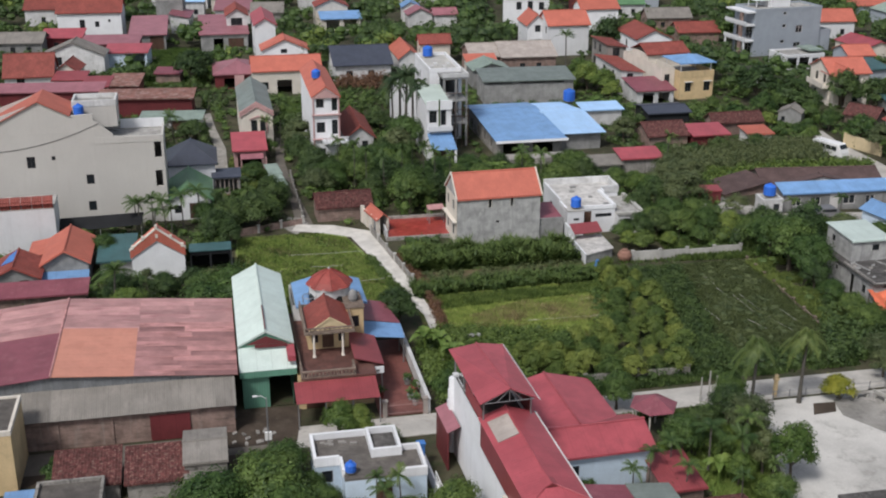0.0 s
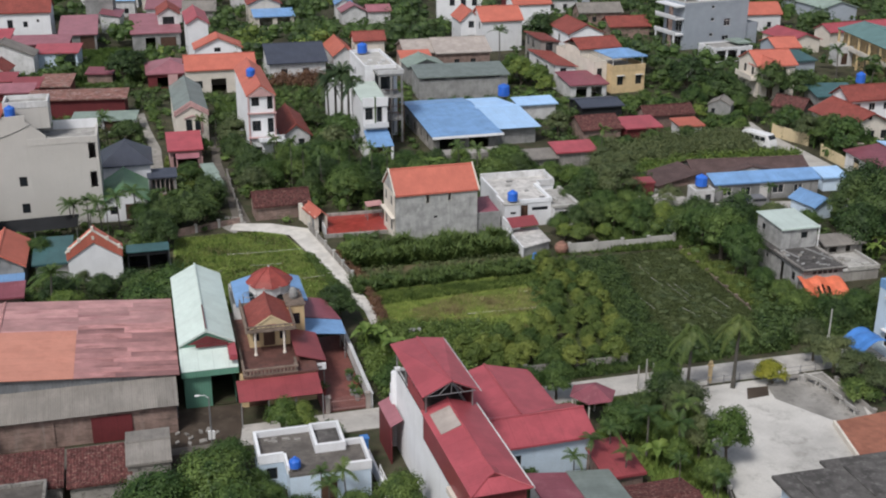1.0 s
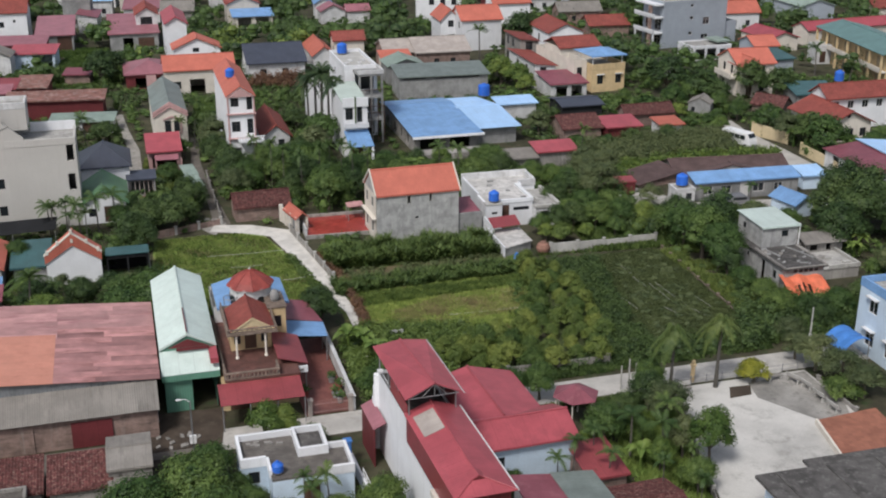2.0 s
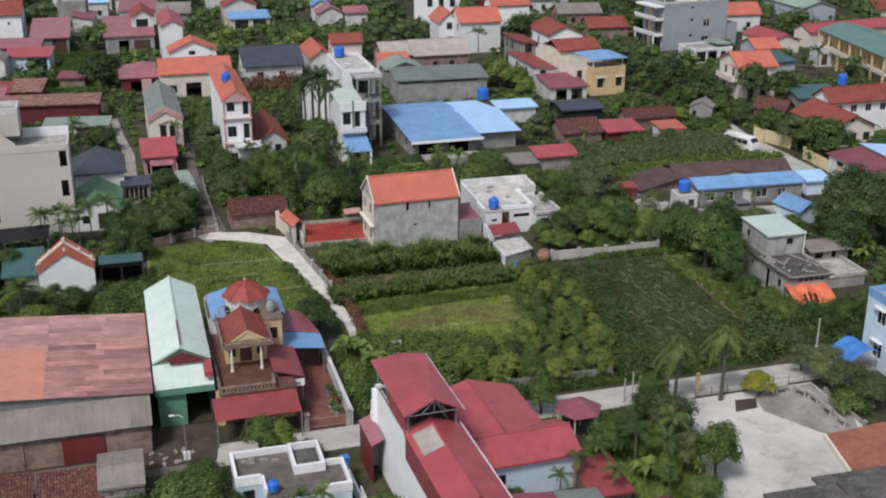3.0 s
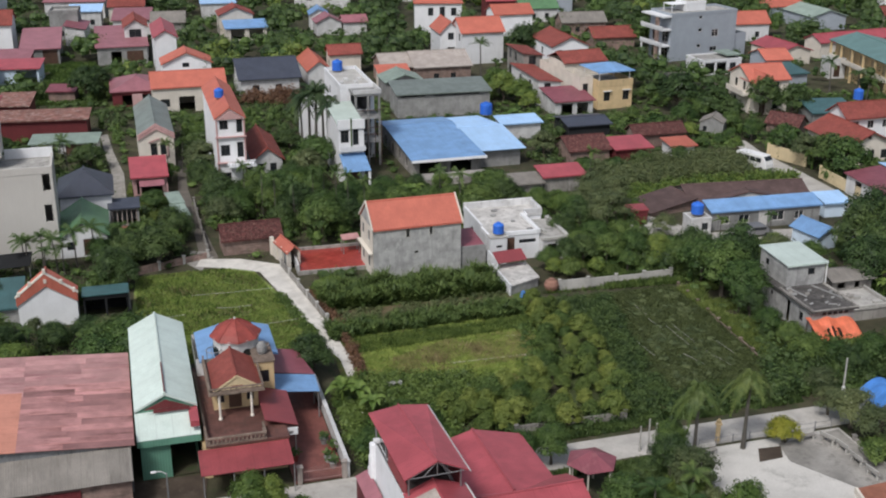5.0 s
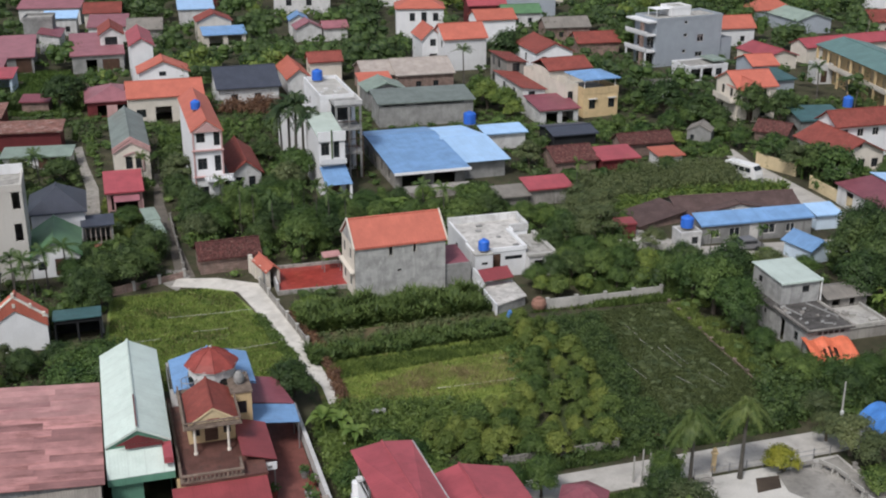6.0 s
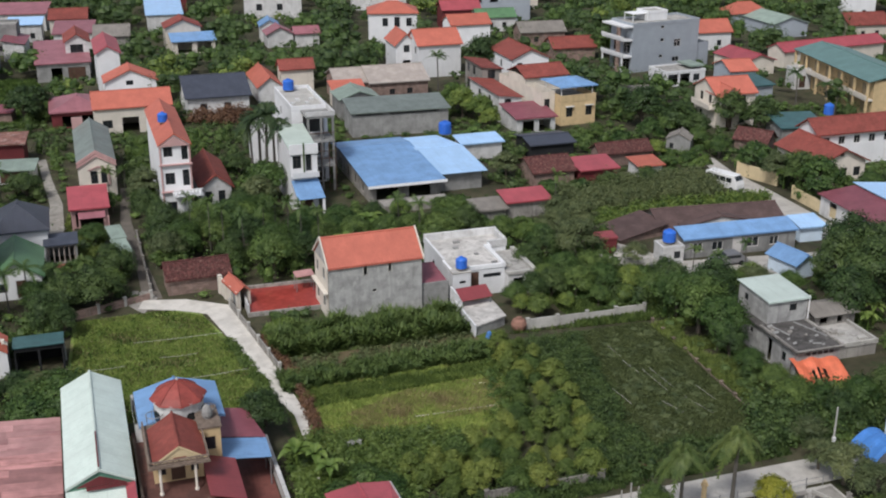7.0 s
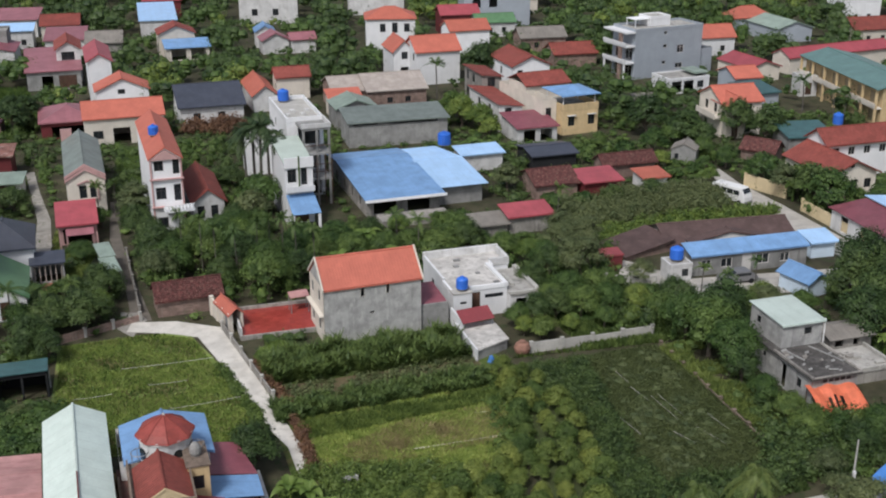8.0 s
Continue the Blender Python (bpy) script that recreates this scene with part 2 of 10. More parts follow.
MAT["yardconc"] = surf("patchy_yard_concrete", (0.49, 0.475, 0.448), rough=0.75, var=0.22, dirt=(0.25, 0.24, 0.22), dirt_amt=0.7, bump=0.1, scale=0.16, rand=0)
MAT["pathconc"] = surf("bright_path_concrete", (0.6, 0.575, 0.53), rough=0.9, var=0.15, dirt=(0.4, 0.37, 0.32), dirt_amt=0.5, bump=0.2, rand=0)
MAT["roadconc"] = surf("road_concrete", (0.44, 0.42, 0.39), rough=0.9, var=0.15, dirt=(0.28, 0.26, 0.235), dirt_amt=0.5, bump=0.15, rand=0)
MAT["dusty"] = surf("dusty_lane_concrete", (0.3, 0.285, 0.26), rough=0.95, var=0.25, dirt=(0.16, 0.15, 0.12), dirt_amt=0.8, bump=0.3, rand=0)
MAT["dirtlane"] = surf("grimy_lane_concrete", (0.135, 0.12, 0.104), rough=0.95, var=0.25, dirt=(0.12, 0.11, 0.095), dirt_amt=0.7, bump=0.3, rand=0)
MAT["browntile"] = surf("brown_terrace_tile", (0.13, 0.062, 0.052), rough=0.6, var=0.3, tile=("X", 0.4, 0.4), dirt=(0.06, 0.045, 0.04), dirt_amt=0.7, bump=0.1)
MAT["redtile"] = surf("red_floor_tile", (0.21, 0.08, 0.068), rough=0.5, var=0.2, tile=("X", 0.4, 0.4), dirt=(0.22, 0.09, 0.075), dirt_amt=0.5, bump=0.1)
MAT["redyard"] = surf("bright_red_floor_tile", (0.33, 0.055, 0.045), rough=0.2, var=0.12, tile=("X", 0.5, 0.5), dirt=(0.34, 0.06, 0.04), dirt_amt=0.4, bump=0.05)
MAT["jar"] = surf("dull_terracotta", (0.3, 0.16, 0.12), rough=0.8, var=0.2, dirt=(0.2, 0.13, 0.1), dirt_amt=0.5, scale=1.5, bump=0.1)
# dimness of the school's open gallery bays, put into a panel colour
MAT["drab"] = surf("dim_opening_panel", (0.34, 0.28, 0.19), rough=0.7, var=0.15, bump=0.1)
MAT["rustgate"] = surf("dull_rose_gate_paint", (0.36, 0.22, 0.2), rough=0.6, var=0.2, bump=0.1)
MAT["rail"] = surf("grimy_brown_cement", (0.2, 0.155, 0.125), rough=0.9, var=0.3, dirt=(0.07, 0.06, 0.05), dirt_amt=0.7, scale=1.2, bump=0.2)
MAT["cupola"] = surf("glazed_red_tile", (0.27, 0.06, 0.05), rough=0.55, var=0.2, dirt=(0.16, 0.045, 0.04), dirt_amt=0.5, scale=1.2, bump=0.15)
MAT["paleyellow"] = surf("pale_yellow_plaster", (0.66, 0.54, 0.34), var=0.1, streak=0.4, streak_col=(0.38, 0.28, 0.16), bump=0.1)
MAT["terra"] = surf("terracotta_paving", (0.36, 0.15, 0.1), rough=0.7, var=0.15, tile=("X", 0.4, 0.4), dirt=(0.3, 0.12, 0.08), dirt_amt=0.5, bump=0.1)
MAT["greensheet"] = surf("green_cladding_sheet", (0.125, 0.28, 0.205), rough=0.5, var=0.1, rib=("X", 0.2, 0.01), dirt=(0.12, 0.22, 0.16), dirt_amt=0.4)
MAT["greysheet"] = surf("grey_cladding_sheet", (0.2, 0.21, 0.22), rough=0.6, var=0.2, rib=("X", 0.3, 0.02), dirt=(0.1, 0.1, 0.1), dirt_amt=0.6, streak=0.5)
MAT["redsheet"] = surf("dark_red_cladding_sheet", (0.15, 0.031, 0.035), rough=0.6, var=0.15, rib=("X", 0.25, 0.01), dirt=(0.1, 0.03, 0.03), dirt_amt=0.4)
MAT["net"] = surf("black_shade_net", (0.018, 0.019, 0.021), rough=0.95, var=0.2, bump=0.3)
MAT["tank"] = surf("blue_plastic_tank", (0.035, 0.15, 0.6), rough=0.4, var=0.08, bump=0.05)
MAT["tarp"] = surf("orange_tarpaulin", (0.64, 0.16, 0.085), rough=0.6, var=0.15, scale=1.2, bump=0.5)
MAT["bluetarp"] = surf("blue_tarpaulin", (0.06, 0.19, 0.5), rough=0.5, var=0.15, scale=1.0, bump=0.4)
MAT["wood"] = surf("dark_wood", (0.09, 0.05, 0.035), rough=0.6, var=0.3)
MAT["metalw"] = plain("white_enamel", (0.75, 0.75, 0.75), 0.4)
MAT["metalg"] = surf("galvanised_steel", (0.33, 0.33, 0.34), rough=0.5, var=0.15, metal=0.6)
MAT["frame"] = surf("dark_window_frame", (0.05, 0.045, 0.045), rough=0.5, var=0.2)
MAT["framew"] = surf("white_window_frame", (0.62, 0.6, 0.58), rough=0.5, var=0.1)
MAT["glass"] = plain("window_glass", (0.02, 0.024, 0.028), 0.12, 0.0, 0.6)
MAT["ground"] = surf("village_soil", (0.058, 0.054, 0.032), rough=0.95, var=0.4, scale=0.3, dirt=(0.03, 0.05, 0.016), dirt_amt=0.9, bump=0.5, fine=2.0, rand=0)
MAT["soil"] = surf("dark_bare_soil", (0.062, 0.047, 0.036), rough=0.95, var=0.3, scale=0.4, dirt=(0.12, 0.1, 0.08), dirt_amt=0.4, bump=0.5, rand=0)
MAT["drysoil"] = surf("dry_brown_soil", (0.105, 0.078, 0.046), rough=0.95, var=0.35, scale=0.5, dirt=(0.06, 0.085, 0.025), dirt_amt=0.8, bump=0.5, rand=0)
MAT["lawn"] = surf("grass_plot_soil", (0.15, 0.205, 0.052), rough=0.95, var=0.4, scale=0.2, dirt=(0.19, 0.15, 0.08), dirt_amt=0.8, bump=0.6, fine=4.0, rand=0)
MAT["field"] = surf("field_soil", (0.085, 0.125, 0.03), rough=0.95, var=0.3, scale=0.16, dirt=(0.15, 0.115, 0.055), dirt_amt=0.75, bump=0.6, fine=3.0, rand=0)
MAT["vinesoil"] = surf("vine_field_soil", (0.055, 0.072, 0.026), rough=0.95, var=0.3, scale=0.3, dirt=(0.075, 0.07, 0.035), dirt_amt=0.6, bump=0.6, fine=3.0, rand=0)
MAT["bark"] = surf("tree_bark", (0.12, 0.1, 0.08), rough=0.95, var=0.3, bump=0.4)
MAT["palmbark"] = surf("palm_bark", (0.1, 0.092, 0.08), rough=0.9, var=0.25, bump=0.3)
MAT["leaf"] = leafy("orchard_leaf", (0.022, 0.056, 0.014), (0.138, 0.215, 0.055))
MAT["leafdark"] = leafy("dark_orchard_leaf", (0.015, 0.038, 0.012), (0.1, 0.158, 0.047))
MAT["leaflime"] = leafy("lime_leaf", (0.042, 0.088, 0.02), (0.19, 0.265, 0.058))
MAT["leafolive"] = leafy("olive_leaf", (0.055, 0.082, 0.034), (0.15, 0.18, 0.075))
MAT["palmleaf"] = leafy("palm_frond", (0.03, 0.07, 0.02), (0.11, 0.165, 0.045))
MAT["palmgold"] = leafy("yellowish_palm_frond", (0.042, 0.08, 0.022), (0.13, 0.178, 0.05))
MAT["palmdark"] = leafy("dark_palm_frond", (0.022, 0.05, 0.02), (0.085, 0.125, 0.05))
MAT["leafcitrus"] = leafy("citrus_leaf", (0.085, 0.13, 0.028), (0.235, 0.288, 0.068))
MAT["leafgold"] = leafy("golden_leaf", (0.14, 0.17, 0.02), (0.34, 0.34, 0.05))
MAT["leafbrown"] = leafy("withered_leaf", (0.09, 0.055, 0.035), (0.2, 0.12, 0.06))
MAT["bananaleaf"] = leafy("banana_leaf", (0.08, 0.145, 0.03), (0.17, 0.24, 0.06))
MAT["leafbright"] = leafy("bright_weed_leaf", (0.04, 0.078, 0.018), (0.15, 0.22, 0.055))
MAT["grassblade"] = leafy("grass_blade", (0.14, 0.225, 0.05), (0.28, 0.36, 0.098))
MAT["drygrass"] = leafy("dry_grass_blade", (0.16, 0.155, 0.06), (0.28, 0.25, 0.12))
MAT["crop"] = leafy("crop_leaf", (0.044, 0.08, 0.02), (0.172, 0.235, 0.064))
MAT["vine"] = leafy("vine_leaf", (0.052, 0.072, 0.024), (0.098, 0.126, 0.045))

# ---------------------------------------------------------------- mesh helpers
def part(name, bm, material, parent, label=""):
    """Links a bmesh as one mesh object under a thing or a part."""
    me = bpy.data.meshes.new(name)
    bmesh.ops.recalc_face_normals(bm, faces=bm.faces)
    bm.to_mesh(me)
    bm.free()
    me.materials.append(MAT[material] if isinstance(material, str) else material)
    ob = new(name, me)
    ob.parent = parent
    if label:
        ob["label"] = label
    return ob


def soup(name, verts, faces, material, parent=None):
    me = bpy.data.meshes.new(name)
    me.from_pydata(verts, [], faces)
    me.materials.append(MAT[material])
    ob = new(name, me)
    if parent:
        ob.parent = parent
    return ob


def quad(bm, pts):
    return bm.faces.new([bm.verts.new(p) for p in pts])


def box(bm, x0, x1, y0, y1, z0, z1):
    v = [bm.verts.new((x, y, z)) for z in (z0, z1) for x, y in ((x0, y0), (x1, y0), (x1, y1), (x0, y1))]
    for f in ((3, 2, 1, 0), (4, 5, 6, 7), (0, 1, 5, 4), (1, 2, 6, 5), (2, 3, 7, 6), (3, 0, 4, 7)):
        bm.faces.new([v[i] for i in f])


def slab(bm, pts, t):
    """A sheet of thickness t hung below the polygon pts."""
    pts = [Vector(p) for p in pts]
    n = (pts[1] - pts[0]).cross(pts[2] - pts[0]).normalized()
    if n.z < 0:
        n = -n
    top = [bm.verts.new(p) for p in pts]
    low = [bm.verts.new(p - n * t) for p in pts]
    bm.faces.new(top)
    bm.faces.new(low[::-1])
    for i in range(len(pts)):
        j = (i + 1) % len(pts)
        bm.faces.new((top[i], low[i], low[j], top[j]))


def prism(bm, pts, vec):
    vec = Vector(vec)
    a = [bm.verts.new(p) for p in pts]
    b = [bm.verts.new(Vector(p) + vec) for p in pts]
    bm.faces.new(a)
    bm.faces.new(b[::-1])
    for i in range(len(pts)):
        j = (i + 1) % len(pts)
        bm.faces.new((a[i], b[i], b[j], a[j]))


def tube(bm, path, radii, sides=7):
    """A tapered round limb along a list of points."""
    rings = []
    for k, p in enumerate(path):
        p = Vector(p)
        d = (Vector(path[min(k + 1, len(path) - 1)]) - Vector(path[max(k - 1, 0)])).normalized()
        a = d.orthogonal().normalized()
        b = d.cross(a)
        r = radii[k] if isinstance(radii, (list, tuple)) else radii
        rings.append([bm.verts.new(p + (a * math.cos(t) + b * math.sin(t)) * r) for t in [2 * math.pi * i / sides for i in range(sides)]])
    for u, v in zip(rings, rings[1:]):
        for i in range(sides):
            j = (i + 1) % sides
            bm.faces.new((u[i], u[j], v[j], v[i]))
    bm.faces.new(rings[0][::-1])
    bm.faces.new(rings[-1])


def lathe(bm, profile, sides=14, at=(0, 0, 0)):
    rings = [[bm.verts.new((at[0] + r * math.cos(2 * math.pi * i / sides), at[1] + r * math.sin(2 * math.pi * i / sides), at[2] + z))
              for i in range(sides)] for r, z in profile]
    for u, v in zip(rings, rings[1:]):
        for i in range(sides):
            j = (i + 1) % sides
            bm.faces.new((u[i], u[j], v[j], v[i]))
    bm.faces.new(rings[0][::-1])
    bm.faces.new(rings[-1])


YAW = 15.5
TAKEN = []          # footprints: x, y, yaw, x0, x1, y0, y1 in the thing's own axes


def thing(name, label, category, at, yaw=YAW, z=0.0, group="", kind=""):
    e = new(name)
    e.empty_display_size = 0.3
    e.matrix_basis = pose(at[0], at[1], z, 0, 0, yaw)
    return tagged(e, label, category, group, kind)


def taken(at, yaw, x0, x1, y0, y1):
    TAKEN.append((at[0], at[1], radians(yaw), x0, x1, y0, y1))


def wall_run(bm, p, q, z0, z1, holes, t):
    """A wall from p to q with openings (u, z, width, height) right through it; its outer side is on the right of p to q."""
    p, q = Vector((*p, 0)), Vector((*q, 0))
    length = (q - p).length
    d = (q - p) / length
    n = Vector((-d.y, d.x, 0))
    us = sorted({0.0, length, *[h[0] for h in holes], *[h[0] + h[2] for h in holes]})
    zs = sorted({z0, z1, *[h[1] for h in holes], *[h[1] + h[3] for h in holes]})
    us = [u for u in us if 0 <= u <= length]
    zs = [z for z in zs if z0 <= z <= z1]

    def at(u, z, k):
        return p + d * u + n * (t * k) + Vector((0, 0, z))

    def hollow(i, j):
        if not (0 <= i < len(us) - 1 and 0 <= j < len(zs) - 1):
            return False
        u, z = (us[i] + us[i + 1]) / 2, (zs[j] + zs[j + 1]) / 2
        return any(h[0] < u < h[0] + h[2] and h[1] < z < h[1] + h[3] for h in holes)

    for i in range(len(us) - 1):
        for j in range(len(zs) - 1):
            a, b, c, e = us[i], us[i + 1], zs[j], zs[j + 1]
            if hollow(i, j):
                if not hollow(i - 1, j):
                    quad(bm, (at(a, c, 0), at(a, c, 1), at(a, e, 1), at(a, e, 0)))
                if not hollow(i + 1, j):
                    quad(bm, (at(b, c, 1), at(b, c, 0), at(b, e, 0), at(b, e, 1)))
                if not hollow(i, j - 1):
                    quad(bm, (at(a, c, 0), at(b, c, 0), at(b, c, 1), at(a, c, 1)))
                if not hollow(i, j + 1):
                    quad(bm, (at(a, e, 1), at(b, e, 1), at(b, e, 0), at(a, e, 0)))
                continue
            quad(bm, (at(a, c, 0), at(b, c, 0), at(b, e, 0), at(a, e, 0)))
            quad(bm, (at(b, c, 1), at(a, c, 1), at(a, e, 1), at(b, e, 1)))


def glaze(parent, p, q, hole, t, style="window", frame_mat="frame"):
    """A window or door in an opening of the wall from p to q."""
    p, q = Vector((*p, 0)), Vector((*q, 0))
    d = (q - p).normalized()
    n = Vector((-d.y, d.x, 0))
    u, z, w, h = hole[:4]

    def bar(bm, u0, u1, z0, z1, k0, k1):
        c = [p + d * a + n * k + Vector((0, 0, e)) for e in (z0, z1) for a, k in ((u0, k0), (u1, k0), (u1, k1), (u0, k1))]
        v = [bm.verts.new(x) for x in c]
        for f in ((3, 2, 1, 0), (4, 5, 6, 7), (0, 1, 5, 4), (1, 2, 6, 5), (2, 3, 7, 6), (3, 0, 4, 7)):
            bm.faces.new([v[i] for i in f])

    bm = bmesh.new()
    k0, k1, e = t * 0.35, t * 0.35 + 0.06, 0.07
    if style == "door":
        bar(bm, u, u + w, z, z + h, k0, k1)
        bar(bm, u + w * 0.1, u + w * 0.46, z + h * 0.1, z + h * 0.45, k0 - 0.025, k0)
        bar(bm, u + w * 0.54, u + w * 0.9, z + h * 0.1, z + h * 0.45, k0 - 0.025, k0)
        bar(bm, u + w * 0.1, u + w * 0.46, z + h * 0.55, z + h * 0.92, k0 - 0.025, k0)
        bar(bm, u + w * 0.54, u + w * 0.9, z + h * 0.55, z + h * 0.92, k0 - 0.025, k0)
        part("door", bm, "wood" if frame_mat == "frame" else frame_mat, parent)
        return
    a, b = p + d * u + n * k0, p + d * (u + w) + n * k0
    lights = [(e, w / 2 - 0.03), (w / 2 + 0.03, w - e)] if w > 0.9 else [(e, w - e)]
    bands = [(z + e, z + h * 0.7), (z + h * 0.7 + 0.05, z + h - e)] if h > 1.4 else [(z + e, z + h - e)]
    wall_run(bm, a.xy, b.xy, z, z + h, [(c, s, f - c, g - s) for c, f in lights for s, g in bands], 0.06)
    bmesh.ops.remove_doubles(bm, verts=bm.verts, dist=0.0005)
    fr = part("window", bm, frame_mat, parent)
    bm = bmesh.new()
    bar(bm, u + e, u + w - e, z + e, z + h - e, k1 - 0.035, k1 - 0.02)
    part("pane", bm, "glass", fr)
    if style == "sill":
        bm = bmesh.new()
        bar(bm, u - 0.15, u + w + 0.15, z + h + 0.08, z + h + 0.18, -0.4, 0.0)
        part("sunshade", bm, "offwhite", parent)


FACES = {"front": lambda w, d: ((0, 0), (w, 0)), "right": lambda w, d: ((w, 0), (w, d)), "back": lambda w, d: ((w, d), (0, d)), "left": lambda w, d: ((0, d), (0, 0))}


def block(h, x, y, w, d, z0, z1, mat, holes=None, t=0.2, gables="", rise=0.0, frame_mat="frame", name="wall", split=False):
    """Four walls of a block at x, y in the house's axes, with their windows and doors; gables: "x" or "y" is the ridge's way."""
    holes = holes or {}
    bm = bmesh.new()
    for side, ends in FACES.items():
        p, q = [(a + x, b + y) for a, b in ends(w, d)]
        wall_run(bm, p, q, z0, z1, holes.get(side, []), t)
        if split and side != list(FACES)[-1]:
            part(name, bm, mat, h)
            bm = bmesh.new()
    if gables == "y":
        for yy, s in ((y, 1), (y + d, -1)):
            prism(bm, [(x, yy, z1), (x + w, yy, z1), (x + w / 2, yy, z1 + rise)], (0, s * t, 0))
    if gables == "x":
        for xx, s in ((x, 1), (x + w, -1)):
            prism(bm, [(xx, y, z1), (xx, y + d, z1), (xx, y + d / 2, z1 + rise)], (s * t, 0, 0))
    bmesh.ops.remove_doubles(bm, verts=bm.verts, dist=0.0005)
    wall = part(name, bm, mat, h)
    for side, ends in FACES.items():
        p, q = [(a + x, b + y) for a, b in ends(w, d)]
        for hole in holes.get(side, []):
            style = hole[4] if len(hole) > 4 else "window"
            if style != "open":
                glaze(h, p, q, hole, t, style, frame_mat)
    return wall


def roof(h, x, y, w, d, z, kind, rise, mat, over=0.35, t=0.1, ridge=True, name="roof", label="", trim=""):
    """A pitched roof over the rectangle at x, y: gx, gy (ridge along x or y), mono (low in front), monor (low on the right), monol, hip, flat."""
    x0, x1, y0, y1 = x - over, x + w + over, y - over, y + d + over
    bm = bmesh.new()
    cap = None
    if kind == "gx":
        m, dz = (y0 + y1) / 2, rise * over / (d / 2)
        slab(bm, [(x0, y0, z - dz), (x1, y0, z - dz), (x1, m, z + rise), (x0, m, z + rise)], t)
        slab(bm, [(x0, m, z + rise), (x1, m, z + rise), (x1, y1, z - dz), (x0, y1, z - dz)], t)
        cap = [(x0 - 0.02, m, z + rise), (x1 + 0.02, m, z + rise)]
    elif kind == "gy":
        m, dz = (x0 + x1) / 2, rise * over / (w / 2)
        slab(bm, [(x0, y0, z - dz), (m, y0, z + rise), (m, y1, z + rise), (x0, y1, z - dz)], t)
        slab(bm, [(m, y0, z + rise), (x1, y0, z - dz), (x1, y1, z - dz), (m, y1, z + rise)], t)
        cap = [(m, y0 - 0.02, z + rise), (m, y1 + 0.02, z + rise)]
    elif kind == "mono":
        slab(bm, [(x0, y0, z), (x1, y0, z), (x1, y1, z + rise), (x0, y1, z + rise)], t)
    elif kind == "monob":
        slab(bm, [(x0, y0, z + rise), (x1, y0, z + rise), (x1, y1, z), (x0, y1, z)], t)
    elif kind == "monor":
        slab(bm, [(x0, y0, z + rise), (x1, y0, z), (x1, y1, z), (x0, y1, z + rise)], t)
    elif kind == "monol":
        slab(bm, [(x0, y0, z), (x1, y0, z + rise), (x1, y1, z + rise), (x0, y1, z)], t)
    elif kind == "hip":
        if w >= d:
            k = d / 2 + over
            a, b = (x0 + k, (y0 + y1) / 2, z + rise), (x1 - k, (y0 + y1) / 2, z + rise)
            if b[0] - a[0] < 0.05:
                b = a = ((x0 + x1) / 2, (y0 + y1) / 2, z + rise)
            sides = [[(x0, y0, z), (x1, y0, z), b, a], [(x1, y0, z), (x1, y1, z), b], [(x1, y1, z), (x0, y1, z), a, b], [(x0, y1, z), (x0, y0, z), a]]
        else:
            k = w / 2 + over
            a, b = ((x0 + x1) / 2, y0 + k, z + rise), ((x0 + x1) / 2, y1 - k, z + rise)
            sides = [[(x0, y0, z), (x1, y0, z), a], [(x1, y0, z), (x1, y1, z), b, a], [(x1, y1, z), (x0, y1, z), b], [(x0, y1, z), (x0, y0, z), a, b]]
        for s in sides:
            pts = [p for i, p in enumerate(s) if p not in s[:i]]
            slab(bm, pts, t)
        if a != b:
            cap = [a, b]
    else:
        box(bm, x0, x1, y0, y1, z - 0.15, z)
    ob = part(name, bm, mat, h, label)
    if cap and ridge:
        bm = bmesh.new()
        tube(bm, [Vector(cap[0]), Vector(cap[1])], 0.11, 6)
        part("ridge_cap", bm, mat, h)
    if kind in ("gx", "gy", "mono", "hip") and t <= 0.11:
        bm = bmesh.new()
        zz = z - (rise * over / (d / 2) if kind == "gx" else 0) - t * 0.5
        if kind in ("gx", "mono", "hip"):
            box(bm, x0, x1, y0 - 0.05, y0 + 0.01, zz - 0.14, zz + 0.02)
        else:
            zz = z - rise * over / (w / 2)
            mid = (x0 + x1) / 2
            prism(bm, [(x0, y0 - 0.03, zz - 0.2), (mid, y0 - 0.03, z + rise - 0.2), (mid, y0 - 0.03, z + rise - 0.02), (x0, y0 - 0.03, zz - 0.02)], (0, 0.05, 0))
            prism(bm, [(mid, y0 - 0.03, z + rise - 0.2), (x1, y0 - 0.03, zz - 0.2), (x1, y0 - 0.03, zz - 0.02), (mid, y0 - 0.03, z + rise - 0.02)], (0, 0.05, 0))
        part("fascia", bm, trim or mat, h)
    return ob


def parapet(h, x, y, w, d, z, high, mat, t=0.18, deck="roofdeck"):
    bm = bmesh.new()
    box(bm, x, x + w, y, y + d, z - 0.2, z)
    part("roof", bm, deck, h, "stained flat concrete roof")
    bm = bmesh.new()
    box(bm, x - 0.04, x + w + 0.04, y - 0.04, y + t, z - 0.22, z + high)
    box(bm, x - 0.04, x + w + 0.04, y + d - t, y + d + 0.04, z - 0.22, z + high)
    box(bm, x - 0.04, x + t, y + t, y + d - t, z - 0.22, z + high)
    box(bm, x + w - t, x + w + 0.04, y + t, y + d - t, z - 0.22, z + high)
    part("parapet", bm, mat, h)


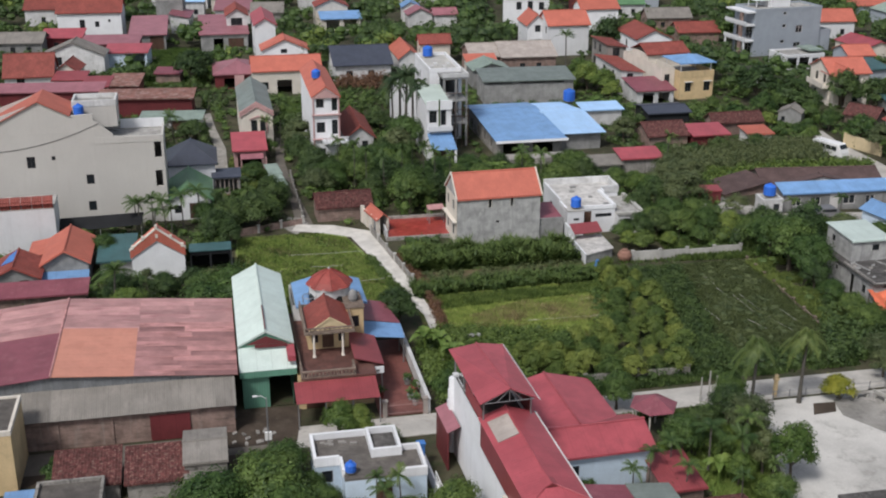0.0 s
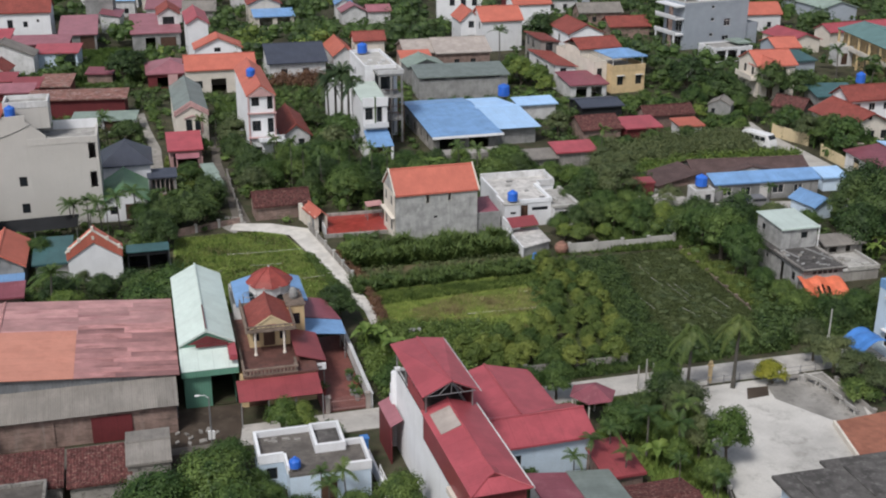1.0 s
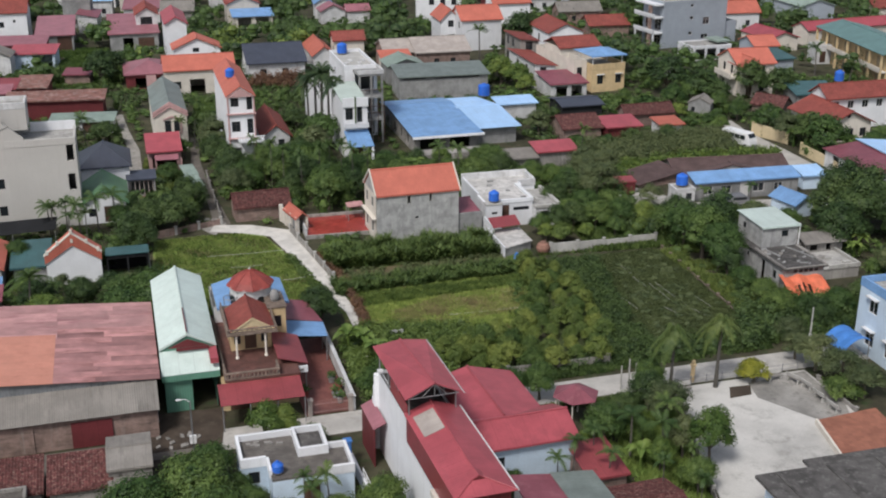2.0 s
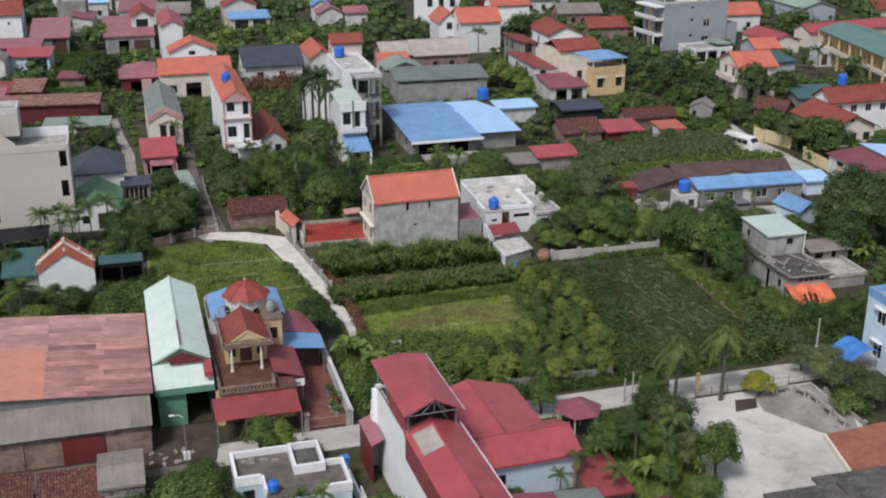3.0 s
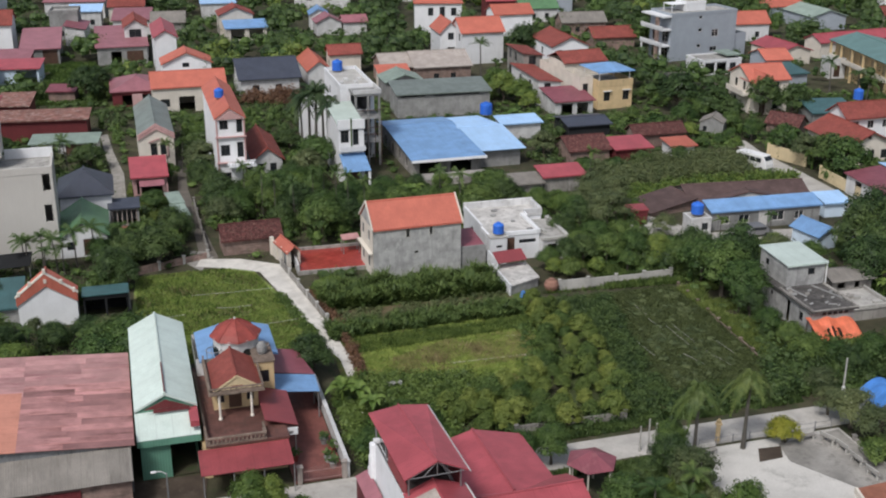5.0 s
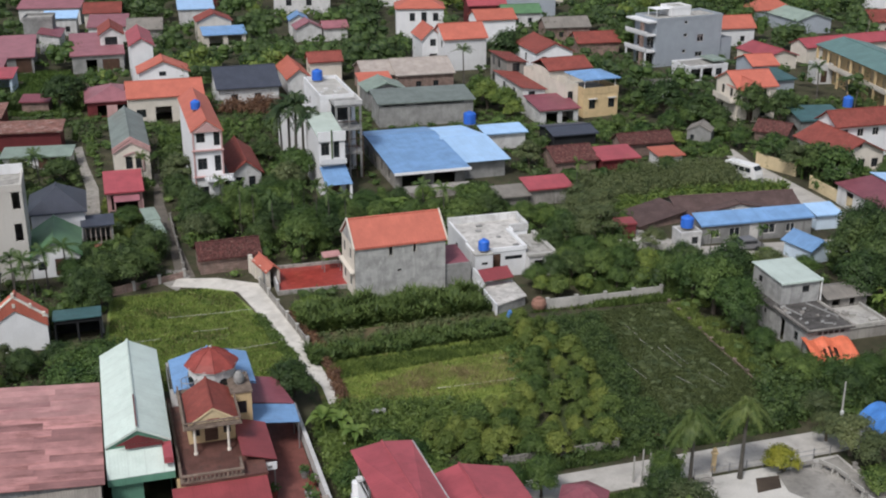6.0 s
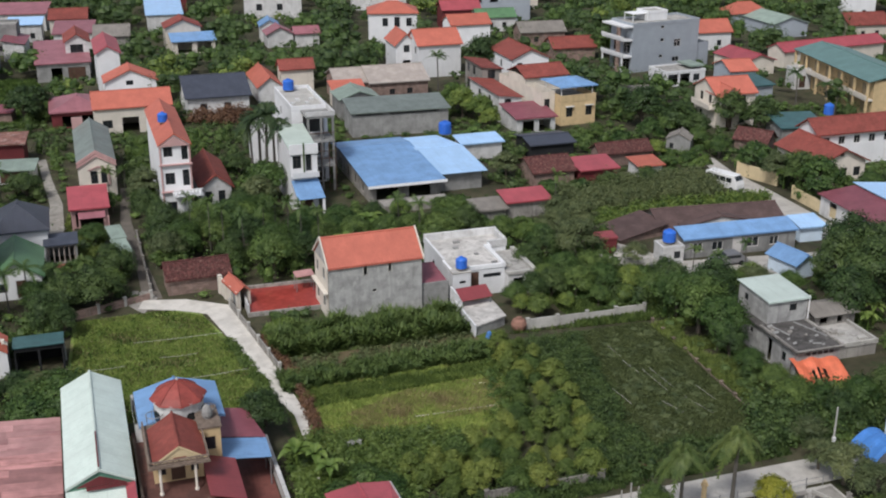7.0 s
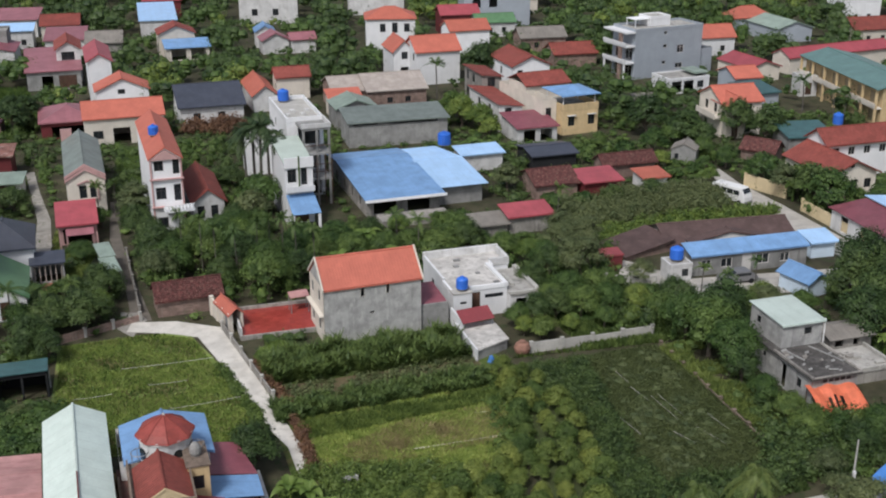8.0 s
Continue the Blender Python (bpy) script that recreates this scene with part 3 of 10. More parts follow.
def tank(at_world, r=0.6, high=1.3):
    """An upright ribbed plastic water tank."""
    e = thing("water_tank", "blue ribbed plastic water tank on a rooftop", "tank", at_world[:2], z=at_world[2], group="rooftop water tanks")
    bm = bmesh.new()
    prof = [(r * 0.96, 0.25)]
    for k in range(5):
        z = 0.3 + high * k / 5
        prof += [(r, z), (r, z + high * 0.13), (r * 0.95, z + high * 0.16)]
    prof += [(r * 0.8, high + 0.36), (r * 0.35, high + 0.48)]
    lathe(bm, prof)
    part("body", bm, "tank", e)
    bm = bmesh.new()
    lathe(bm, [(r * 0.33, high + 0.46), (r * 0.33, high + 0.56), (r * 0.1, high + 0.6)], 10)
    part("lid", bm, "tank", e)
    bm = bmesh.new()
    for a in range(4):
        c, s = math.cos(a * math.pi / 2 + 0.6) * r * 0.75, math.sin(a * math.pi / 2 + 0.6) * r * 0.75
        tube(bm, [(c, s, 0), (c, s, 0.26)], 0.04, 5)
    lathe(bm, [(r * 0.98, 0.2), (r * 0.98, 0.27)], 12)
    part("stand", bm, "metalg", e)
    return e


def local(at, yaw, x, y):
    a = radians(yaw)
    return at[0] + x * math.cos(a) - y * math.sin(a), at[1] + x * math.sin(a) + y * math.cos(a)


def cottage(label, at, w, d, high, wall, kind, rise, roof_mat, holes=None, yaw=YAW, over=0.35, z0=0.0, name="house", category="house", frame_mat="frame", t=0.1, parapet_high=0.5, deck="roofdeck"):
    """An ordinary house or shed: block, openings and one roof."""
    h = thing(name, label, category, at, yaw)
    taken(at, yaw, -over, w + over, -over, d + over)
    g = {"gx": "x", "gy": "y"}.get(kind, "")
    block(h, 0, 0, w, d, z0, high, wall, holes, gables=g, rise=rise - 0.05, frame_mat=frame_mat)
    if kind == "flat":
        parapet(h, 0, 0, w, d, high + 0.02, parapet_high, wall, deck=deck)
    else:
        if kind in ("mono", "monob", "monor", "monol"):
            bm = bmesh.new()
            s = 0.06
            if kind == "mono":
                prism(bm, [(s, s, high), (s, d - s, high), (s, d - s, high + rise)], (w - 2 * s, 0, 0))
            elif kind == "monob":
                prism(bm, [(s, s, high), (s, d - s, high), (s, s, high + rise)], (w - 2 * s, 0, 0))
            elif kind == "monor":
                prism(bm, [(s, s, high), (w - s, s, high), (s, s, high + rise)], (0, d - 2 * s, 0))
            else:
                prism(bm, [(s, s, high), (w - s, s, high), (w - s, s, high + rise)], (0, d - 2 * s, 0))
            part("gable", bm, wall, h)
        roof(h, 0, 0, w, d, high + t + 0.01, kind, rise, roof_mat, over, t)
    return h

# ---------------------------------------------------------------- ground, roads, fields
def sheet_object(name, pts, z, material, label, category, thick=0.06):
    bm = bmesh.new()
    prism(bm, [(x, y, z) for x, y in pts], (0, 0, -thick))
    ob = part(name, bm, material, None)
    return tagged(ob, label, category, kind="structure")


bm = bmesh.new()
S = 3000
quad(bm, [(-S, -S, 0), (S, -S, 0), (S, S, 0), (-S, S, 0)])
tagged(part("ground", bm, "ground", None), "dark soil overgrown with weeds between the houses", "ground", kind="structure")


def ribbon(name, line, widths, z, material, label, category, thick=0.07):
    """A paved strip along a line of points."""
    left, right = [], []
    for k, p in enumerate(line):
        a, b = Vector(line[max(k - 1, 0)]), Vector(line[min(k + 1, len(line) - 1)])
        d = (b - a).normalized()
        n = Vector((-d.y, d.x))
        wd = widths[k] if isinstance(widths, (list, tuple)) else widths
        left.append(Vector(p) + n * wd / 2)
        right.append(Vector(p) - n * wd / 2)
        for s in np.linspace(0, 1, 6):
            if k + 1 < len(line):
                q = Vector(p).lerp(Vector(line[k + 1]), float(s))
                ROADS.append((q.x, q.y, wd / 2 + 0.4))
    bm = bmesh.new()
    for i in range(len(line) - 1):
        a, b, c, e = right[i], right[i + 1], left[i + 1], left[i]
        prism(bm, [(a.x, a.y, z), (b.x, b.y, z), (c.x, c.y, z), (e.x, e.y, z)], (0, 0, -thick))
    return tagged(part(name, bm, material, None), label, category, kind="structure")


ROADS = []
YARD_OLD = [(28.9, 90.0), (34.5, 92.3), (36.2, 86.2), (36.0, 84.2), (33.2, 83.4), (29.1, 87.3)]
ribbon("road", [(-15.5, 80.3), (-9, 82.2), (17, 89.8), (34, 94.6), (75, 106.5)], 3.3, 0.06, "roadconc", "pale concrete village road", "road")
ribbon("dirt_lane", [(-70, 64.5), (-15.2, 80.3)], 3.2, 0.045, "dirtlane", "grimy patched concrete lane behind the workshop", "lane")
ribbon("path", [(-25.0, 129.6), (-20.8, 129.4), (-16.6, 128.0), (-13.4, 120.8), (-11.5, 116.1), (-10.3, 113.2), (-9.0, 109.9), (-6.8, 105.5), (-5.6, 101), (-5.0, 93.5)],
       [2.2, 2.9, 3.1, 2.4, 2.6, 2.4, 1.9, 1.1, 1.1, 1.1], 0.085, "pathconc", "bright worn concrete path between the plots", "path")
sheet_object("lane_junction", [(-24.2, 127.2), (-23.6, 131.4), (-24.8, 133.2), (-26.6, 133.4), (-26.2, 129.4)], 0.06, "dusty", "dusty grey concrete where path and lane meet", "lane")
ribbon("lane", [(-24.0, 131), (-26.5, 139), (-29.2, 147), (-32, 156), (-35, 170)], [2.0, 1.4, 1.3, 1.3, 1.2], 0.05, "dirtlane", "narrow concrete lane between gardens", "lane")
ribbon("lane_far", [(-38.6, 144), (-39.8, 153), (-42.4, 163), (-46.5, 174), (-50, 184)], [1.8, 1.9, 1.6, 1.2, 1.2], 0.05, "dusty", "narrow concrete lane beside a porch", "lane")
ribbon("road_east", [(59, 134), (54.5, 150), (51, 164), (48.6, 174), (48.2, 181)], [4.2, 4.2, 4.0, 2.8, 1.8], 0.05, "roadconc", "concrete road beside yellow garden walls", "road")

sheet_object("yard", [(22.6, 60), (38.5, 60), (36.5, 86), (34.6, 92.6), (22.0, 89.0)], 0.08, "yardconc", "large patchy pale concrete yard with damp stains", "yard", 0.1)
sheet_object("old_yard_slab", YARD_OLD, 0.085, "oldyard", "older damp dark concrete slab in the yard", "yard", 0.05)
sheet_object("grass_plot", [(-26.6, 103.6), (-21, 104.6), (-10.4, 103.8), (-9.0, 107), (-10.5, 111.4), (-12.5, 116.0), (-14.7, 120.6), (-18.4, 127.2), (-21, 128), (-24, 127.6), (-31, 125.5), (-27.5, 108.5)], 0.03, "lawn", "mown green grass plot beside the path", "grass")
sheet_object("crop_field", [(-7.2, 103), (-11.6, 120.5), (-9.8, 124), (8.6, 128), (12.5, 118.5), (10.5, 96.8), (-4.6, 92.0)], 0.035, "field", "overgrown vegetable field with rows of crops", "field")
sheet_object("soil_strip", [(-8.7, 111.4), (10.2, 117.8), (9.2, 121.0), (-9.5, 115.9)], 0.05, "drysoil", "bare brown earth strip between the crop rows", "ground")
sheet_object("vine_field", [(12.6, 95), (12.8, 119.5), (27.0, 123.2), (31.6, 106), (31, 98.5)], 0.045, "vinesoil", "dark green field of low creeping plants", "field")
sheet_object("gravel_court", [(26.5, 140), (33.5, 133), (52, 137), (52.5, 142), (34, 139.6), (28, 146)], 0.05, "roadconc", "bare yard in front of the long sheds", "yard")
sheet_object("barn_forecourt", [(-22.6, 77.6), (-15.2, 79.8), (-15.9, 85.6), (-21.3, 84.4)], 0.075, "soil", "dark muddy earth in front of the barn", "ground")
sheet_object("work_yard", [(-37.5, 70.5), (-19.0, 76.0), (-20.0, 79.8), (-37, 75.0)], 0.04, "soil", "dark littered earth behind the workshop", "ground")
sheet_object("field_margin", [(12, 93.6), (32, 99.6), (31, 101.6), (12, 95.6)], 0.045, "soil", "bare brown earth along the road wall", "ground")


# ---------------------------------------------------------------- workshop with the faded roof
def workshop():
    at = (-45.95, 76.15)
    h = thing("workshop", "long workshop under faded pink, maroon and orange roof sheets", "workshop", at)
    taken(at, YAW, -0.5, 26.5, -3, 15.6)
    W, D, R = 26.0, 15.4, 11.9
    # gable walls and sides
    bm = bmesh.new()
    for y, s in ((0, 1), (D, -1)):
        prism(bm, [(0, y, 0), (W, y, 0), (W, y, 4.0), (R, y, 5.1), (0, y, 4.0)], (0, s * 0.15, 0))
    part("wall", bm, "greysheet", h, "grey corrugated end cladding")
    for x in (0.0, W - 0.2):
        bm = bmesh.new()
        box(bm, x, x + 0.2, 0.16, D - 0.16, 0, 4.0)
        part("wall", bm, "block", h)

    def z(x):
        return 5.3 - (x - R) * (1.1 / (W - R)) if x > R else 5.3 - (R - x) * (1.1 / R)

    def strip(x0, x1, y0, y1, mat, lift=0.0, label=""):
        bm = bmesh.new()
        slab(bm, [(x0, y0, z(x0) + lift), (x1, y0, z(x1) + lift), (x1, y1, z(x1) + lift), (x0, y1, z(x0) + lift)], 0.05)
        part("roof_sheet", bm, mat, h, label)

    rng = random.Random(4)
    strip(-0.4, R, -0.3, 8.6, "maroonY", 0.0, "dull maroon roof slope")
    strip(R, 18.2, -0.3, 9.0, "orange_sheet", 0.03, "newer orange roof sheets")
    y = -0.25
    while y < 15.2:
        e = min(y + rng.uniform(0.85, 1.1), 15.7)
        if e > 9.0:
            strip(-0.4, 6.2, y, e, "pinkpaleY", rng.uniform(0, 0.03))
            strip(6.2, R, y, e, "pinkpaleY", rng.uniform(0.0, 0.03))
            strip(R, 18.3, y, e, "pinkpaleY", rng.uniform(0, 0.03))
        cut = rng.uniform(21.2, 23.0)
        tone = "pinkpaleY" if e > 10.6 else "pinkY"
        strip(18.2, cut, y, e, tone, rng.uniform(0, 0.03))
        strip(cut - 0.15, W + 0.35, y, e, tone, rng.uniform(0, 0.03) - 0.02)
        y = e - 0.04
    bm = bmesh.new()
    tube(bm, [(R, -0.3, 5.34), (R, 15.7, 5.34)], 0.1, 6)
    part("ridge_cap", bm, "pinkY", h)
    # lean-to
    x = 9.0
    while x < 25.8:
        e = min(x + 1.4, 26.0)
        bm = bmesh.new()
        k = rng.uniform(0, 0.03)
        slab(bm, [(x, -2.7, 2.65 + k), (e + 0.06, -2.7, 2.65 + k), (e + 0.06, -0.01, 4.0 + k), (x, -0.01, 4.0 + k)], 0.03)
        part("roof_sheet", bm, "cementX", h)
        x = e
    bm = bmesh.new()
    wall_run(bm, (9.4, -2.3), (25.9, -2.3), 0, 2.72, [(10.0, 0.0, 2.9, 2.2)], 0.2)
    prism(bm, [(9.6, -2.1, 0), (9.6, 0, 0), (9.6, 0, 3.85), (9.6, -2.1, 2.75)], (-0.2, 0, 0))
    prism(bm, [(25.9, -2.1, 0), (25.9, 0, 0), (25.9, 0, 3.85), (25.9, -2.1, 2.75)], (-0.2, 0, 0))
    part("wall", bm, "brick", h, "stained old brick wall")
    bm = bmesh.new()
    slab(bm, [(19.3, -2.45, 0.05), (22.4, -2.45, 0.05), (22.4, -2.4, 2.25), (19.3, -2.4, 2.25)], 0.05)
    part("door", bm, "redsheet", h, "rust-red sheet door")
    for x in range(3):
        bm = bmesh.new()
        box(bm, 12.2 + 4.1 * x, 12.4 + 4.1 * x, -2.38, -2.3, 0, 2.6)
        part("pier", bm, "brick", h)


workshop()


# ---------------------------------------------------------------- mint barn
def mint_barn():
    at = (-21.2, 86.8)
    h = thing("barn", "narrow metal barn with a pale mint roof and green cladding", "barn", at)
    taken(at, YAW, -0.3, 5, -3, 15.3)
    w, d = 4.3, 15.2
    bm = bmesh.new()
    wall_run(bm, (0, -2.1), (w, -2.1), 0, 3.4, [(2.2, 0, 2.3, 2.9)], 0.1)
    wall_run(bm, (w, -2.1), (w, d), 0, 3.4, [], 0.1)
    wall_run(bm, (w, d), (0, d), 0, 4.9, [], 0.1)
    wall_run(bm, (0, d), (0, -2.1), 0, 3.4, [], 0.1)
    wall_run(bm, (w, 0.1), (w, d), 3.4, 4.9, [], 0.1)
    wall_run(bm, (0, d), (0, 0.1), 3.4, 4.9, [], 0.1)
    prism(bm, [(0, 0, 3.4), (w, 0, 3.4), (w, 0, 4.95), (w / 2, 0, 6.0), (0, 0, 4.95)], (0, 0.1, 0))
    part("wall", bm, "greensheet", h)
    roof(h, 0, 0.1, w, d, 5.0, "gy", 1.1, "mintY", 0.2, 0.06)
    bm = bmesh.new()
    slab(bm, [(-0.2, -2.45, 3.55), (w + 0.2, -2.45, 3.55), (w + 0.2, -0.02, 4.62), (-0.2, -0.02, 4.62)], 0.05)
    part("canopy", bm, "mintX", h, "mint canopy over the entrance")
    bm = bmesh.new()
    box(bm, -0.2, w + 0.2, -2.5, -2.46, 3.0, 3.5)
    part("fascia", bm, "greensheet", h)
    bm = bmesh.new()
    prism(bm, [(0.5, -0.5, 5.05), (w - 0.5, -0.5, 5.05), (w / 2, -0.5, 5.75)], (0, 0.04, 0))
    box(bm, 1.2, 3.9, -0.52, -0.46, 4.72, 5.02)
    part("gable_panel", bm, "redsheet", h, "dark red gable panel")
    bm = bmesh.new()
    box(bm, w - 0.5, w + 0.16, -2.42, -0.05, 4.2, 4.66)
    part("side_panel", bm, "redX", h)
    bm = bmesh.new()
    box(bm, w / 2 - 0.05, w / 2 + 0.05, 0.0, 5.0, 6.18, 6.28)
    part("ridge_pipe", bm, "redsheet", h)


mint_barn()


# ---------------------------------------------------------------- yellow villa with red tile turrets
def yellow_villa():
    at = (-15.86, 83.4)
    h = thing("villa", "yellow two-storey villa with red tile turret roofs and a brown terrace", "house", at)
    h.scale = (1, 1, 0.9)
    taken(at, YAW, -0.6, 11, -2, 18)
    # ground floor
    block(h, 0.3, 1.6, 6.3, 12.4, 0, 3.45, "yellow", {"front": [(0.6, 0, 1.6, 2.4, "door"), (3.0, 0.9, 1.6, 1.4)], "right": [(1.2, 0.9, 1.4, 1.4), (5, 0, 1.2, 2.3, "door")]})
    bm = bmesh.new()
    box(bm, 0.5, 6.7, 0.6, 14.1, 3.46, 3.64)
    part("terrace", bm, "browntile", h, "brown tiled terrace floor")
    # terrace rail
    for x0, x1, y0, y1 in ((0.5, 5.0, 0.6, 0.76), (0.5, 0.66, 0.76, 12), (4.84, 5.0, 0.76, 2.2)):
        for z in (3.64, 4.2):
            bm = bmesh.new()
            box(bm, x0, x1, y0, y1, z, z + 0.16)
            part("rail", bm, "rail", h)
    for i in range(14):
        bm = bmesh.new()
        lathe(bm, [(0.05, 3.8), (0.09, 3.92), (0.05, 4.05), (0.07, 4.22)], 8, (0.75 + i * 0.31, 0.68, 0))
        part("baluster", bm, "rail", h)
    # upper floor
    block(h, 1.6, 6.1, 3.5, 4.2, 3.65, 6.1, "yellow", {"front": [(1.2, 3.7, 1.0, 2.0, "door"), (0.3, 4.3, 0.55, 1.1), (2.6, 4.3, 0.55, 1.1)], "left": [(2, 4.4, 1.2, 1.2)], "right": [(1.5, 4.4, 1.2, 1.2)]})
    bm = bmesh.new()
    box(bm, 1.15, 5.45, 4.2, 10.6, 6.1, 6.26)
    part("roof", bm, "rail", h, "weathered flat roof slab")
    for x in (1.95, 4.4):
        bm = bmesh.new()
        lathe(bm, [(0.16, 3.65), (0.16, 3.8), (0.1, 3.88), (0.095, 5.9), (0.15, 6.1)], 12, (x, 4.5, 0))
        part("column", bm, "cream", h)
    # front pediment and porch roof
    bm = bmesh.new()
    prism(bm, [(1.7, 4.8, 6.26), (5.1, 4.8, 6.26), (3.4, 4.8, 7.45)], (0, 0.2, 0))
    part("pediment", bm, "paleyellow", h)
    bm = bmesh.new()
    box(bm, 2.95, 3.85, 4.75, 4.8, 6.42, 6.58)
    part("pediment_panel", bm, "brownredX", h)
    roof(h, 1.55, 4.95, 3.7, 4.7, 6.3, "gy", 1.3, "brownredY", 0.2, 0.1, trim="paleyellow")
    # stair turret and cupola
    block(h, 5.2, 8.2, 1.5, 3.2, 3.65, 6.6, "yellow", {"front": [(0.3, 4.6, 0.8, 1.2)]})
    bm = bmesh.new()
    box(bm, 5.1, 6.8, 8.1, 11.5, 6.62, 6.76)
    part("turret_roof", bm, "rail", h)
    bm = bmesh.new()
    lathe(bm, [(1.85, 3.65), (1.85, 7.5), (1.98, 7.55), (1.98, 7.8)], 16, (4.15, 12.1, 0))
    part("drum", bm, "offwhite", h, "white drum under the cupola")
    bm = bmesh.new()
    lathe(bm, [(2.16, 7.7), (2.1, 7.82), (1.7, 8.2), (0.95, 8.75), (0.1, 9.2)], 8, (4.15, 12.1, 0))
    part("cupola", bm, "cupola", h, "red tiled cupola roof")
    bm = bmesh.new()
    lathe(bm, [(0.12, 9.1), (0.1, 9.3), (0.02, 9.42)], 8, (4.15, 12.1, 0))
    part("finial", bm, "offwhite", h)
    for k in range(8):
        a = 2 * math.pi * k / 8
        bm = bmesh.new()
        c, s = math.cos(a), math.sin(a)
        tube(bm, [(4.15 + 2.1 * c, 12.1 + 2.1 * s, 7.84), (4.15 + 1.7 * c, 12.1 + 1.7 * s, 8.22), (4.15 + 0.95 * c, 12.1 + 0.95 * s, 8.77), (4.15 + 0.1 * c, 12.1 + 0.1 * s, 9.22)], 0.045, 5)
        part("hip_cap", bm, "cupola", h)
    bm = bmesh.new()
    lathe(bm, [(0.3, 6.75), (0.42, 7.05), (0.4, 7.5), (0.26, 7.8), (0.08, 7.95)], 12, (5.95, 9.6, 0))
    part("urn", bm, "greyc", h, "dark cement urn on the turret")
    # mouldy balustrades round the upper slab
    for x0, x1, y0, y1 in ((1.2, 5.4, 4.3, 4.42), (1.2, 1.32, 4.42, 10.5), (5.28, 5.4, 4.42, 8.0)):
        bm = bmesh.new()
        box(bm, x0, x1, y0, y1, 6.27, 6.36)
        box(bm, x0, x1, y0, y1, 6.62, 6.72)
        n = max(2, round(max(x1 - x0, y1 - y0) / 0.42))
        for k in range(n + 1):
            px_, py_ = x0 + 0.06 + (x1 - x0 - 0.12) * k / n, y0 + 0.06 + (y1 - y0 - 0.12) * k / n
            tube(bm, [(px_, py_, 6.36), (px_, py_, 6.62)], 0.045, 5)
        part("balustrade", bm, "rail", h, "grimy cement balustrade")
    # dark panels standing for shaded arched openings, and ring rails round the drum
    for k in range(8):
        t = 2 * math.pi * (k + 0.5) / 8
        c, q = math.cos(t), math.sin(t)
        bm = bmesh.new()
        pts = []
        for i in range(9):
            u = math.pi * i / 8
            pts.append((4.15 + 1.88 * c - q * 0.38 * math.cos(u), 12.1 + 1.88 * q + c * 0.38 * math.cos(u), 6.55 + 0.4 * math.sin(u)))
        pts += [(pts[8][0], pts[8][1], 5.9), (pts[0][0], pts[0][1], 5.9)]
        prism(bm, pts, (-c * 0.08, -q * 0.08, 0))
        part("arch", bm, "glass", h, "dark glass panel standing for a shaded arched opening")
    for x in (2.2, 6.1):
        bm = bmesh.new()
        tube(bm, [(x + 0.62 * math.cos(2 * math.pi * i / 14), 10.9 + 0.62 * math.sin(2 * math.pi * i / 14), 6.95) for i in range(15)], 0.04, 5)
        for i in range(0, 14, 2):
            px_, py_ = x + 0.62 * math.cos(2 * math.pi * i / 14), 10.9 + 0.62 * math.sin(2 * math.pi * i / 14)
            tube(bm, [(px_, py_, 6.26), (px_, py_, 6.95)], 0.03, 4)
        part("ring_rail", bm, "metalg", h, "steel ring rail")
    # blue rear roof
    block(h, 0.8, 12.4, 6.4, 5.2, 3.65, 5.3, "offwhite")
    roof(h, 1.3, 12.3, 6.0, 5.4, 5.4, "gy", 0.9, "blueY", 0.25, 0.06)
    # street awning
    bm = bmesh.new()
    slab(bm, [(-0.15, -2.1, 2.75), (6.6, -2.1, 2.75), (6.6, 0.6, 3.4), (-0.15, 0.6, 3.4)], 0.06)
    part("awning", bm, "crimsonX", h, "dull red sheet street awning")
    for x in (0.0, 2.2, 4.4, 6.6):
        bm = bmesh.new()
        tube(bm, [(x, -1.95, 0), (x, -1.95, 2.75)], 0.05, 6)
        part("awning_post", bm, "metalg", h)
    # side roofs
    bm = bmesh.new()
    slab(bm, [(5.1, 2.25, 4.45), (7.6, 2.25, 3.6), (7.6, 8.0, 3.6), (5.1, 8.0, 4.45)], 0.06)
    part("side_roof", bm, "crimsonY", h)
    bm = bmesh.new()
    box(bm, 5.1, 7.55, 2.1, 2.2, 2.75, 3.42)
    part("fascia_board", bm, "white", h, "white fascia board above the yard")
    for k in range(4):
        bm = bmesh.new()
        box(bm, 5.45 + k * 0.48, 5.75 + k * 0.48, 2.06, 2.1, 2.95, 3.15)
        part("board_mark", bm, "greyc", h)
    bm = bmesh.new()
    slab(bm, [(6.8, 10.7, 4.1), (10.4, 10.9, 3.3), (9.6, 15.6, 3.5), (6.8, 15.4, 4.2)], 0.06)
    part("side_roof", bm, "maroonY", h, "maroon side roof")
    bm = bmesh.new()
    slab(bm, [(6.8, 8.4, 3.4), (10.4, 8.4, 2.9), (10.4, 10.85, 3.24), (6.8, 10.65, 4.0)], 0.06)
    part("side_roof", bm, "blueY", h, "blue awning strip")
    for x, y, z in ((10.3, 8.6, 2.8), (9.5, 15.2, 3.4), (7.4, 2.4, 3.2), (10.3, 11, 3.1)):
        bm = bmesh.new()
        tube(bm, [(x, y, 0), (x, y, z)], 0.06, 6)
        part("post", bm, "metalg", h)
    # yard
    bm = bmesh.new()
    box(bm, 6.7, 10.6, -1.0, 13.6, 0, 0.1)
    part("yard_floor", bm, "redtile", h, "red tiled yard floor")
    bm = bmesh.new()
    box(bm, 10.7, 10.9, -1.1, 14, 0, 1.4)
